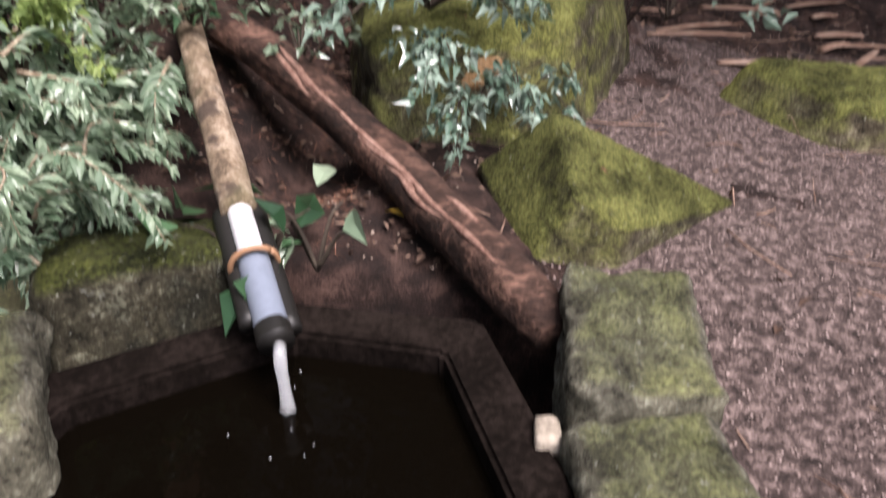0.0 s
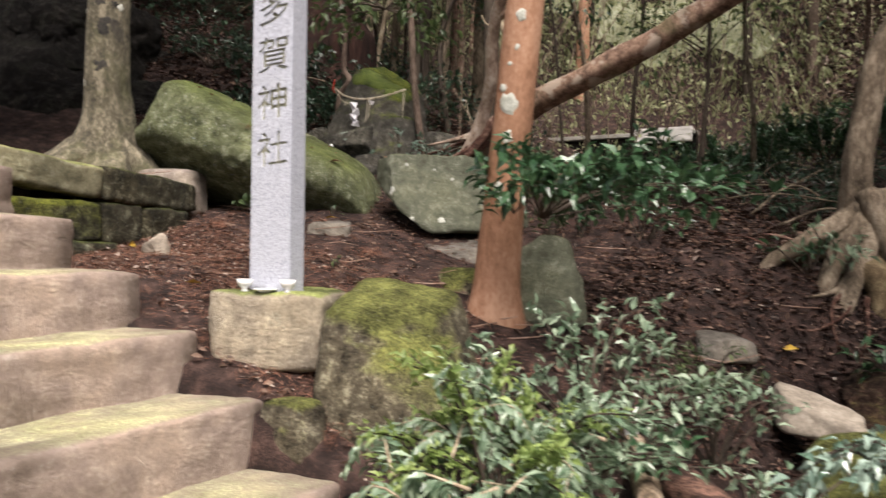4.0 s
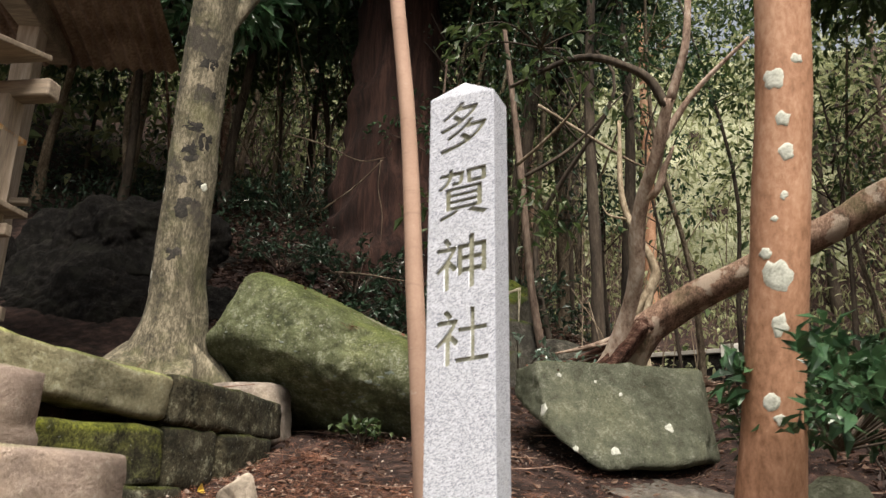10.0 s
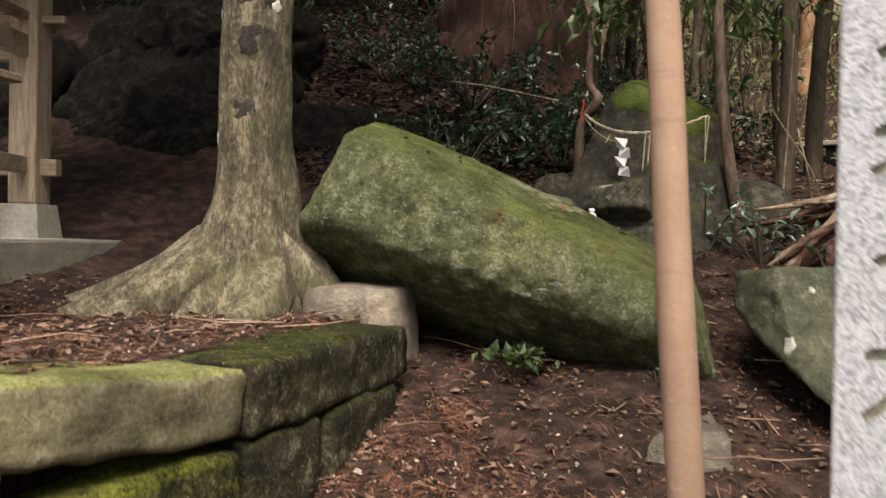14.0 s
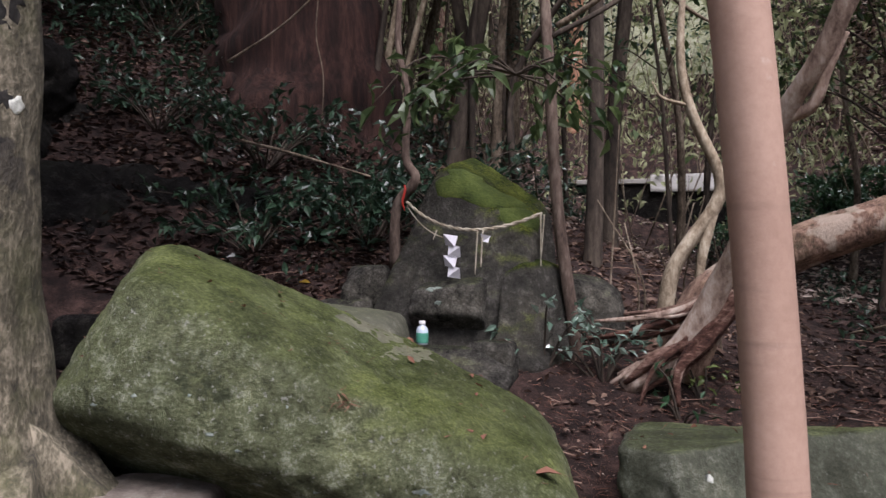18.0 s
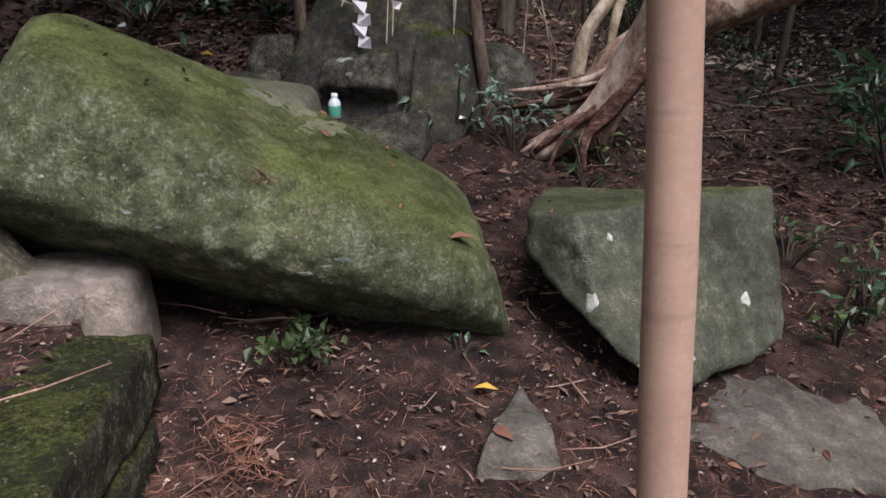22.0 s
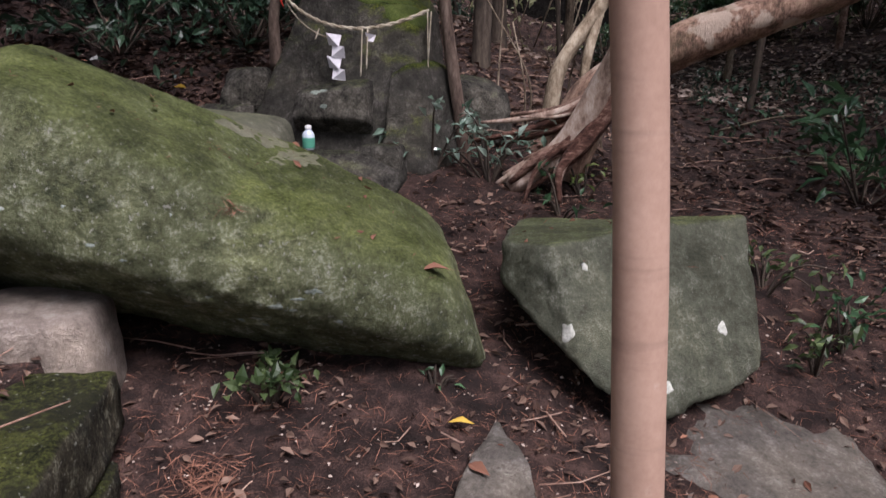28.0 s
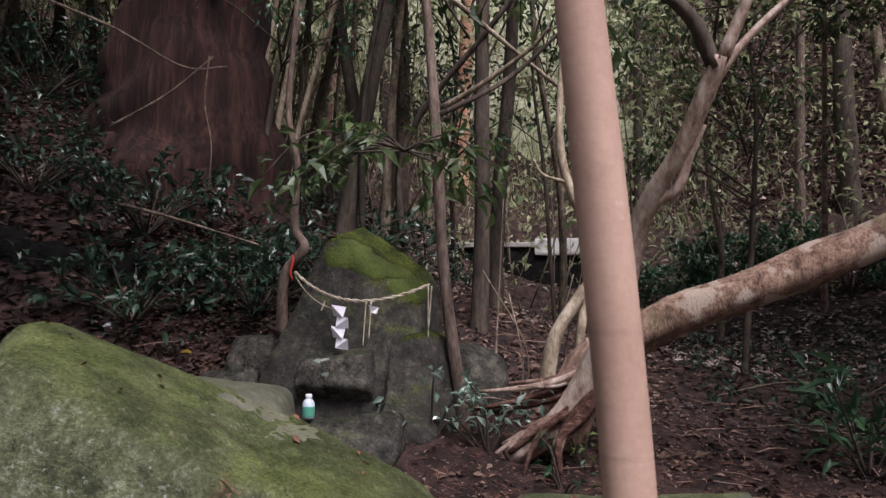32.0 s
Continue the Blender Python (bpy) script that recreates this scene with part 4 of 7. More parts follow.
wall_block(-4.17, 2.05, 1.55, 0.34, 0.4, 0.25, 2, "block", "black-stained wall block", 9.0)
wall_block(-4.4, 3.36, 1.755, 0.34, 1.12, 0.21, 20, "block", "black-stained wall block", 3.0)
wall_block(-4.28, 3.02, 1.53, 0.34, 0.36, 0.25, 16, "block", "dark brown wall block", 5.0)
wall_block(-4.42, 3.48, 1.54, 0.34, 0.55, 0.22, 20, "block", "pale-speckled dark wall block", 6.0)
wall_block(-4.06, 2.2, 1.37, 0.3, 0.5, 0.14, 6, "block", "dark footing block", 7.0)
wall_block(-4.12, 2.72, 1.37, 0.24, 0.5, 0.1, 10, "block", "dark footing block", 8.0)
rock("round_stone", -4.694, 4.074, 1.831, [(0.99, 0, 0.11, 0.11), (-0.99, 0.09, 0.04, 0.325), (0.12, 0.99, 0, 0.209), (0, -1, 0.1, 0.16), (0.03, -0.04, 1, 0.154), (0, 0, -1, 0.2)], M_ROUND, "pale rounded stone at the end of the wall", "rock", rz=22, sub=5, power=7, amp=0.018, seed=39)


# ---- pillar on its plinth ----
def characters(text, size):
    """The outlines of a word as a solid, standing in the x-z plane."""
    cu = bpy.data.curves.new("text", "FONT")
    cu.body, cu.size, cu.extrude, cu.align_x = text, size, 0.012, "CENTER"
    o = new("text", cu)
    me = bpy.data.meshes.new_from_object(o.evaluated_get(bpy.context.evaluated_depsgraph_get()))
    bpy.data.objects.remove(o)
    me.transform(Matrix.Rotation(radians(90), 4, "X"))
    return me


def build_pillar():
    o = thing("stone_pillar", -2.535, 2.6, 1.19, "pale grey granite pillar with a pointed top and carved characters", "stone pillar", rz=8)
    w, d, h, p = 0.205, 0.125, 1.375, 1.43
    bm = bmesh.new()
    ring = [[bm.verts.new((sx * w / 2, sy * d / 2, z)) for sx, sy in ((-1, -1), (1, -1), (1, 1), (-1, 1))] for z in (0, h)]
    top = [bm.verts.new((0, sy * d / 2 * 0.6, p)) for sy in (-1, 1)]
    for k in range(4):
        bm.faces.new((ring[0][k], ring[0][(k + 1) % 4], ring[1][(k + 1) % 4], ring[1][k]))
    bm.faces.new(ring[0][::-1])
    bm.faces.new((ring[1][0], ring[1][1], top[0]))
    bm.faces.new((ring[1][1], ring[1][2], top[1], top[0]))
    bm.faces.new((ring[1][2], ring[1][3], top[1]))
    bm.faces.new((ring[1][3], ring[1][0], top[0], top[1]))
    bmesh.ops.bevel(bm, geom=bm.edges[:], offset=0.004, segments=2, profile=0.5, affect="EDGES")
    shaft = part("shaft", bm, M_GRANITE, o)
    cuts = []
    for k, ch in enumerate("\u591a\u8cc0\u795e\u793e"):
        fill = bmesh.new()
        for dx, dy, dz in ((-0.0021, 0, -0.0013), (0.0021, 0.0007, 0.0017)):
            me = characters(ch, 0.168)
            me.transform(Matrix(((1, 0, 0, 0.004 + 0.003 * (k % 2) + dx), (0, 1, 0, -d / 2 + dy), (0.1, 0, 1, 1.208 - 0.211 * k + dz), (0, 0, 0, 1))))
            me.materials.append(M_CARVED)
            cuts.append(new("cutter", me))
            deep = me.copy()
            deep.transform(Matrix.Translation((0, 0.02, 0)))
            fill.from_mesh(deep)
        part("carved_character", fill, M_CARVED, o, "carved character " + ch)
    for c in cuts:
        b = shaft.modifiers.new("carving", "BOOLEAN")
        b.object, b.operation, b.solver = c, "DIFFERENCE", "EXACT"
        c.matrix_world = o.matrix_world
    bpy.context.view_layer.update()
    me = bpy.data.meshes.new_from_object(shaft.evaluated_get(bpy.context.evaluated_depsgraph_get()))
    shaft.modifiers.clear()
    shaft.data = me
    for c in cuts:
        bpy.data.objects.remove(c)
    return o


pillar = build_pillar()
plinth = part("plinth", rough_box(0.5, 0.46, 0.34, (0, 0, 0), 0.03, 0.02, 14, 11.0), M_PLINTH, None, "", True)
plinth.matrix_world = pose(-2.55, 2.66, 1.02, 0, 0, 20)
tagged(plinth, "squat stone plinth with mossy rim under the pillar", "plinth")


def lathe(profile, sides=20):
    v, f = [], []
    for r, z in profile:
        for k in range(sides):
            a = 2 * math.pi * k / sides
            v.append((r * math.cos(a), r * math.sin(a), z))
    for i in range(len(profile) - 1):
        for k in range(sides):
            f.append((i * sides + k, i * sides + (k + 1) % sides, (i + 1) * sides + (k + 1) % sides, (i + 1) * sides + k))
    f.append(tuple(range(sides - 1, -1, -1)))
    f.append(tuple(range((len(profile) - 1) * sides, len(profile) * sides)))
    return v, f


CUP = [(0.016, 0), (0.017, 0.008), (0.01, 0.012), (0.028, 0.03), (0.036, 0.056), (0.034, 0.056), (0.026, 0.032), (0.004, 0.02)]
DISH = [(0.028, 0), (0.03, 0.005), (0.055, 0.014), (0.054, 0.016), (0.03, 0.009), (0.002, 0.008)]
for name, x, y, prof, lab in (("sake_cup", -2.61, 2.475, CUP, "small white china cup on the plinth"), ("sake_cup", -2.4, 2.515, CUP, "small white china cup on the plinth"), ("dish", -2.505, 2.49, DISH, "small white china dish on the plinth")):
    o = ob_of(name, *lathe(prof), M_WHITE)
    o.matrix_world = pose(x, y, 1.19)
    tagged(o, lab, "cup" if name == "sake_cup" else "dish", "offerings on the plinth")


# ---- named trees ----
def tree(name, x, y, z, label, trunk, limbs=(), group="", category="tree"):
    """A tree: its trunk and each limb as parts. Points are from its foot."""
    o = thing(name, x, y, z, label, category, group)
    mat, pts, kw = trunk
    stem("trunk", pts, mat, o, **kw)
    for pts, m in limbs:
        stem("limb", pts, m, o, sides=12, wobble=0.4, flute=0.06, seed=len(pts) + pts[0][2] * 7 + pts[-1][0] * 3)
    return o


orange = tree("orange_barked_tree", -1.99, 3.8, 1.0, "smooth orange-barked tree trunk spotted with white lichen", (M_ORANGEBARK, [(-0.03, 0.05, -0.15, 0.24), (-0.01, 0.02, 0.1, 0.155), (0.03, -0.02, 0.4, 0.12), (0.1, -0.08, 0.85, 0.107), (0.19, -0.15, 1.4, 0.102), (0.3, -0.22, 2.3, 0.1), (0.36, -0.26, 3.2, 0.09), (0.4, -0.3, 5.5, 0.06)], dict(sides=22, wobble=0.09, seed=2.0)),
              [([(0.31, -0.22, 2.35, 0.05), (0.5, -0.3, 2.7, 0.04), (0.75, -0.4, 3.0, 0.02)], M_ORANGEBARK), ([(0.35, -0.26, 3.2, 0.05), (0.1, -0.4, 3.8, 0.035), (-0.3, -0.6, 4.4, 0.015)], M_ORANGEBARK)])
bpy.context.view_layer.update()
ORANGE_TREE = surface_of(next(c for c in orange.children if c.name.startswith("trunk")))
for k, (z, a, s) in enumerate(((2.88, -16, 0.042), (2.72, 3, 0.024), (2.6, 12, 0.026), (2.44, 6, 0.013), (2.36, -12, 0.011), (2.24, -26, 0.02), (2.16, -4, 0.052), (1.98, 6, 0.03), (1.72, -4, 0.03), (1.66, 14, 0.02), (2.95, 30, 0.02))):
    cx, cy = np.interp(z - 1, [0.4, 0.85, 1.4, 2.3], [-1.96, -1.89, -1.8, -1.69]), np.interp(z - 1, [0.4, 0.85, 1.4, 2.3], [3.78, 3.72, 3.65, 3.58])
    t = radians(-82 + a)
    n = Vector((math.cos(t), math.sin(t), 0.05))
    crust(orange, ORANGE_TREE, Vector((float(cx), float(cy), z)) + n * 0.1, n, s * 1.3, 20 + k)

tree("sapling", -2.94, 3.05, 1.38, "slim straight sapling with smooth pinkish bark", (M_POLE, [(0, 0, -0.1, 0.037), (-0.05, -0.02, 0.65, 0.034), (-0.09, -0.03, 1.3, 0.032), (-0.14, -0.05, 1.83, 0.031), (-0.25, -0.08, 2.8, 0.025), (-0.42, -0.1, 4.0, 0.018)], dict(sides=18, wobble=0.08, seed=5.0)))
ROOTS = [([(-0.1, -0.05, 0.22, 0.18), (-0.45, -0.2, 0.04, 0.13), (-0.8, -0.4, -0.06, 0.08), (-1.2, -0.65, -0.12, 0.05)], M_PATCHBARK), ([(0, -0.1, 0.15, 0.18), (-0.1, -0.45, 0.0, 0.12), (-0.25, -0.75, -0.08, 0.07)], M_PATCHBARK),
         ([(0.1, 0, 0.15, 0.18), (0.3, -0.2, 0.0, 0.1), (0.4, -0.4, -0.08, 0.06)], M_PATCHBARK), ([(-0.1, 0, 0.2, 0.18), (-0.5, 0.05, 0.02, 0.12), (-1.0, 0.05, -0.08, 0.07), (-1.5, -0.1, -0.14, 0.05)], M_PATCHBARK), ([(0.1, 0.05, 0.2, 0.15), (0.35, 0.15, 0.0, 0.1), (0.5, 0.2, -0.1, 0.06)], M_PATCHBARK)]
tree("terrace_tree", -5.3, 3.85, 1.9, "grey tree trunk with dark bark patches and spreading roots", (M_PATCHBARK, [(-0.06, 0.02, -0.15, 0.46), (-0.04, 0.0, 0.05, 0.37), (-0.01, -0.01, 0.22, 0.275), (0.03, -0.02, 0.45, 0.2), (0.06, -0.05, 0.75, 0.162), (0.1, -0.08, 1.3, 0.15), (0.17, -0.13, 2.1, 0.142), (0.3, -0.2, 3.2, 0.13), (0.45, -0.3, 6.0, 0.09)], dict(sides=26, wobble=0.14, seed=8.0, flute=0.035)), ROOTS + [([(0.17, -0.13, 2.2, 0.06), (0.5, 0.1, 2.9, 0.04), (0.9, 0.3, 3.5, 0.02)], M_PATCHBARK)])
bpy.context.view_layer.update()
terrace = next(o for o in bpy.data.objects if o.name == "terrace_tree")
TERRACE_TREE = surface_of(next(c for c in terrace.children if c.name.startswith("trunk")))
M_PLATE = surface("black_bark_plate", (0.012, 0.011, 0.01), (0.028, 0.026, 0.023), (0.07, 0.062, 0.05), 8.0, 80.0, 0.95, 0.006)
for k, (x, y, z, r, w) in enumerate(((-5.17, 3.74, 3.57, 0.034, 2.6), (-5.12, 3.8, 3.49, 0.06, 1.1), (-5.18, 3.75, 3.43, 0.05, 1.9), (-5.2, 3.74, 3.36, 0.028, 2.2), (-5.22, 3.73, 3.22, 0.035, 1.3), (-5.16, 3.81, 3.21, 0.03, 1.0), (-5.2, 3.77, 3.09, 0.035, 2.2), (-5.22, 3.75, 3.02, 0.06, 0.8), (-5.24, 3.75, 2.76, 0.05, 1.0), (-5.11, 3.74, 4.0, 0.06, 1.8), (-5.1, 3.8, 3.8, 0.025, 1.2))):
    crust(terrace, TERRACE_TREE, (x, y, z), (0.74, -0.65, -0.12), r, 90 + 1.3 * k, "bark_plate", M_PLATE, w, 0.4, 0.9)
for k, (x, y, z, r) in enumerate(((-5.29, 3.68, 3.15, 0.025), (-5.3, 3.66, 2.62, 0.03), (-5.33, 3.64, 2.55, 0.025), (-5.14, 3.84, 3.18, 0.03))):
    crust(terrace, TERRACE_TREE, (x, y, z), (0.6, -0.8, 0) if k < 3 else (0.74, -0.65, 0), r, 110 + k)
leaning = tree("leaning_tree", -3.35, 6.52, 2.25, "thick peeling red-barked trunk leaning low over the ground", (patched("peeling_trunk_bark", (0.24, 0.145, 0.1), (0.46, 0.37, 0.29), (0.42, 0.28, 0.2), 0.55), [(0.0, -0.1, -0.15, 0.13), (0.16, -0.1, 0.24, 0.14), (0.44, -0.05, 0.47, 0.115), (1.08, -0.06, 0.74, 0.11), (1.7, -0.06, 1.0, 0.105), (2.6, -0.1, 1.45, 0.09), (3.6, -0.2, 2.0, 0.07), (4.6, -0.2, 2.9, 0.04)], dict(sides=18, wobble=0.22, seed=11.0, flute=0.04)),
     [([(2.2, -0.08, 1.25, 0.07), (2.8, 0, 1.75, 0.06), (3.6, 0.2, 2.05, 0.04), (4.6, 0.3, 2.15, 0.03)], M_REDBARK)])
ROOT_LINES = [[(0.32, -0.32, 0.36), (0.03, -0.32, 0.16), (-0.2, -0.33, 0.06), (-0.5, -0.32, 0.0)], [(0.3, -0.42, 0.3), (0.09, -0.46, 0.06), (-0.11, -0.47, -0.06), (-0.3, -0.47, -0.2)], [(0.28, -0.36, 0.3), (0.05, -0.46, 0.04), (-0.08, -0.5, -0.12), (-0.14, -0.52, -0.3)]]
for k in range(21):
    rng = random.Random(700 + k)
    way = ROOT_LINES[k % 3]
    dx, dy, dz = rng.uniform(-0.05, 0.09), rng.uniform(-0.06, 0.1), rng.uniform(-0.05, 0.06)
    r = rng.choice((0.012, 0.02, 0.03, 0.04))
    reach = rng.uniform(0.65, 1.0)
    pts = []
    for n, (x, y, z) in enumerate(way):
        t = n / 3
        x, y, z = way[0][0] + (x - way[0][0]) * reach, way[0][1] + (y - way[0][1]) * reach, way[0][2] + (z - way[0][2]) * reach
        pts.append((x + dx * (0.5 + t) + rng.uniform(-0.02, 0.02), y + dy * (0.4 + t), z + dz * (0.5 + t) + rng.uniform(-0.015, 0.015), r * (1 - 0.75 * t) + 0.003))
    stem("root", pts, (M_SHRED, M_SHRED, M_REDBARK, M_TWIST)[k % 4], leaning, steps=6, sides=9, wobble=0.5, seed=k * 1.9, flute=0.16)
tree("twisting_tree", -3.38, 6.2, 2.15, "crooked grey-brown tree forking above the leaning trunk", (M_TWIST, [(-0.2, -0.12, -0.08, 0.05), (0.08, -0.1, 0.16, 0.065), (0.26, -0.16, 0.5, 0.056), (0.38, -0.28, 0.76, 0.052), (0.45, -0.42, 1.1, 0.05), (0.65, -0.6, 1.46, 0.044), (0.8, -0.72, 1.8, 0.036)], dict(sides=14, wobble=0.3, seed=13.0)),
     [([(0.8, -0.72, 1.78, 0.03), (0.95, -0.75, 2.2, 0.026), (1.0, -0.7, 2.9, 0.02)], M_TWIST), ([(0.78, -0.7, 1.75, 0.035), (0.62, -0.72, 2.05, 0.03), (0.2, -0.8, 2.25, 0.024), (-0.3, -0.9, 2.1, 0.012)], M_DARKBARK),
      ([(0.5, -0.46, 1.2, 0.03), (0.62, -0.5, 1.25, 0.025), (0.68, -0.5, 1.4, 0.02), (0.75, -0.5, 1.55, 0.01)], M_TWIST), ([(0.66, -0.6, 1.5, 0.03), (0.9, -0.5, 1.9, 0.022), (1.3, -0.4, 2.3, 0.012)], M_TWIST)])
tree("pale_curly_tree", -3.48, 6.85, 2.2, "pale bare stem curling up beside the leaning trunk", (M_PALEBARK, [(0, 0, -0.1, 0.055), (0.02, 0.0, 0.15, 0.05), (0.08, 0.03, 0.5, 0.045), (0.3, 0.1, 0.85, 0.042), (0.32, 0.1, 1.05, 0.036), (0.17, 0.06, 1.4, 0.03), (0.1, 0.05, 1.75, 0.026), (0.12, 0.05, 2.4, 0.015)], dict(sides=12, wobble=0.2, seed=14.0)),
     [([(0.3, 0.1, 0.86, 0.03), (0.22, 0.05, 0.45, 0.03), (0.25, 0.02, 0.1, 0.03)], M_PALEBARK), ([(0.15, 0.05, 1.45, 0.012), (0.0, 0.0, 1.5, 0.008), (-0.06, 0, 1.6, 0.004)], M_PALEBARK)])
tree("thin_tree", -3.88, 6.3, 2.05, "thin brown-stemmed tree in front of the roped rock", (M_BROWNBARK, [(0.03, 0, -0.1, 0.04), (-0.02, 0, 0.35, 0.036), (-0.11, -0.02, 1.0, 0.034), (-0.18, -0.02, 2.0, 0.032), (-0.3, -0.05, 3.4, 0.02)], dict(sides=10, wobble=0.15, seed=15.0)), [([(-0.18, -0.02, 1.9, 0.016), (0.25, 0.1, 2.15, 0.013), (0.7, 0.2, 2.6, 0.006)], M_DARKBARK)])
tree("ribbon_tree", -4.98, 6.75, 2.75, "crooked grey sapling tied with the rope and a red ribbon", (M_BROWNBARK, [(-0.16, -0.1, -0.1, 0.04), (-0.14, -0.13, 0.28, 0.036), (0.0, -0.15, 0.47, 0.034), (-0.07, -0.15, 0.62, 0.026), (-0.06, -0.15, 1.0, 0.022), (-0.13, -0.15, 1.36, 0.02), (-0.12, -0.12, 1.9, 0.018), (-0.1, 0.0, 3.0, 0.01)], dict(sides=10, wobble=0.2, seed=16.0)))
gully = tree("gully_tree", -0.16, 6.0, 1.32, "small grey tree standing on bare spreading roots", (M_GREYBARK, [(0.0, 0, -0.35, 0.27), (-0.02, 0, -0.05, 0.22), (-0.03, 0, 0.22, 0.14), (-0.04, 0.02, 0.5, 0.105), (0.0, 0.05, 1.0, 0.09), (0.1, 0.1, 1.5, 0.085), (0.3, 0.2, 2.3, 0.07), (0.4, 0.2, 5, 0.04)], dict(sides=18, wobble=0.35, seed=17.0, flute=0.12)))


def ground_root(parent, foot, start, way, length, r, seed, bark):
    """A bare root that snakes over the ground from a trunk's foot."""
    rng = random.Random(seed)
    pts, a = [(0, 0, start, r * 1.3)], radians(way)
    x = y = 0.0
    for k in range(1, 7):
        a += rng.uniform(-0.45, 0.45)
        x, y = x + math.cos(a) * length / 6, y + math.sin(a) * length / 6
        s = k / 6
        lift = ground_z(foot.x + x, foot.y + y) - foot.z + 0.02 * (1 - s) + rng.uniform(-0.01, 0.03)
        pts.append((x, y, max(lift, start - s * 1.2 * length) if k > 1 else (lift + start) / 2, r * (1 - 0.8 * s)))
    stem("root", pts, bark, parent, steps=4, sides=8, wobble=0.4, seed=seed)


for k, pts in enumerate(([(-0.05, -0.05, 0.14, 0.11), (-0.3, -0.1, 0.1, 0.1), (-0.5, -0.14, -0.02, 0.085), (-0.58, -0.18, -0.25, 0.05)], [(0.05, 0, 0.12, 0.1), (0.25, 0.02, 0.05, 0.075), (0.45, 0.0, -0.08, 0.05), (0.6, -0.05, -0.3, 0.02)], [(0.0, -0.1, 0.05, 0.13), (0.08, -0.3, -0.1, 0.11), (0.1, -0.45, -0.35, 0.06)], [(0.05, 0.02, 0.2, 0.03), (0.35, 0, 0.18, 0.02), (0.7, -0.02, 0.03, 0.016), (0.95, -0.1, -0.25, 0.01)])):
    stem("root", pts, (M_MOSSBARK, M_GREYBARK)[k // 3], gully, steps=6, sides=12, wobble=0.5, seed=k + 30.0, flute=0.1)
for k in range(16):
    ground_root(gully, Vector((-0.16, 6.0, 1.32)), 0.02 + 0.08 * (k % 3), 160 + 15 * k, (0.5, 0.9, 0.7, 1.1)[k % 4], (0.05, 0.028, 0.04, 0.018)[k % 4], k, (M_GREYBARK, M_SHRED)[k % 2])
for k, pts in enumerate(([(-0.02, -0.04, 0.4, 0.08), (-0.2, -0.16, 0.26, 0.075), (-0.4, -0.28, 0.14, 0.06), (-0.58, -0.36, 0.02, 0.045), (-0.68, -0.46, -0.16, 0.03)],
                         [(-0.03, -0.08, 0.3, 0.09), (-0.14, -0.26, 0.08, 0.075), (-0.22, -0.4, -0.12, 0.06), (-0.3, -0.52, -0.3, 0.045)],
                         [(0.0, -0.08, 0.28, 0.09), (-0.02, -0.26, 0.02, 0.075), (-0.08, -0.42, -0.16, 0.06), (-0.14, -0.54, -0.32, 0.05)],
                         [(0.02, -0.02, 0.5, 0.1), (0.14, -0.14, 0.22, 0.09), (0.24, -0.28, -0.05, 0.08), (0.3, -0.4, -0.3, 0.06)])):
    stem("root", pts, M_GREYBARK, gully, steps=6, sides=12, wobble=0.5, seed=k + 60.0, flute=0.14)
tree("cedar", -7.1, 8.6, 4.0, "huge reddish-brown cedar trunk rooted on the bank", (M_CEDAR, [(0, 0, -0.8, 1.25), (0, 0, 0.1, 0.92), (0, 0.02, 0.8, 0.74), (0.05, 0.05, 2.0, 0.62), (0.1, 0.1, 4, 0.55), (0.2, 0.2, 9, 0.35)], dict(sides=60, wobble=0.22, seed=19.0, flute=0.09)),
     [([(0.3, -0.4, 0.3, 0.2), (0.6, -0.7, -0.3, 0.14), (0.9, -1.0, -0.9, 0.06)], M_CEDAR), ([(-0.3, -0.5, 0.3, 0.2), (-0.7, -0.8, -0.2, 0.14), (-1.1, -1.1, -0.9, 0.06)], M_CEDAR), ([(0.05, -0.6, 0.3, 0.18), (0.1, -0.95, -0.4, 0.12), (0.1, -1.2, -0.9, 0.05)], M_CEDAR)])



def crown(name, centres, spreads, count, size, mat, seed):
    np.random.seed(seed)
    quick("crown", *crown_leaves(centres, spreads, count, size), mat, next(o for o in bpy.data.objects if o.name == name))


# Crowns added high out of view, to shade the bank and the gully.
crown("terrace_tree", [(0.4, -0.2, 5.6), (-0.9, 0.4, 6.0), (1.2, 0.6, 6.3), (-0.2, -1.2, 6.4), (-1.4, -0.8, 6.8), (0.4, 1.4, 6.6), (0.5, -0.3, 7.4)], [1.0, 1.0, 1.0, 1.0, 1.1, 1.1, 1.2], 7500, 0.15, M_DARKLEAF, 401)
crown("orange_barked_tree", [(0.4, -0.3, 5.4), (0.9, -0.4, 5.0), (-0.3, -0.6, 5.0), (0.4, 0.4, 5.8)], [0.7, 0.6, 0.6, 0.8], 1500, 0.11, M_GREENLEAF, 402)
crown("gully_tree", [(0.4, 0.2, 4.4), (1.4, -0.4, 4.8), (-0.7, -0.4, 4.8), (0.4, -1.4, 5.0), (0.6, 1.0, 5.2)], [1.0, 1.0, 1.0, 1.0, 1.1], 3400, 0.13, M_DARKLEAF, 404)
crown("cedar", [(0.2, 0.2, 5.5), (1.6, -0.4, 6.0), (-1.6, 0.2, 6.2), (0.4, -1.6, 6.6), (0.2, 1.4, 7.0), (0.2, 0.2, 9)], [1.4, 1.3, 1.3, 1.3, 1.5, 1.6], 5200, 0.14, M_DARKLEAF, 403)

# ---- rope, paper and bottle at the roped rock ----
rope = thing("straw_rope", -4.45, 6.24, 2.85, "twisted straw rope with paper strips hung before the rock", "rope")


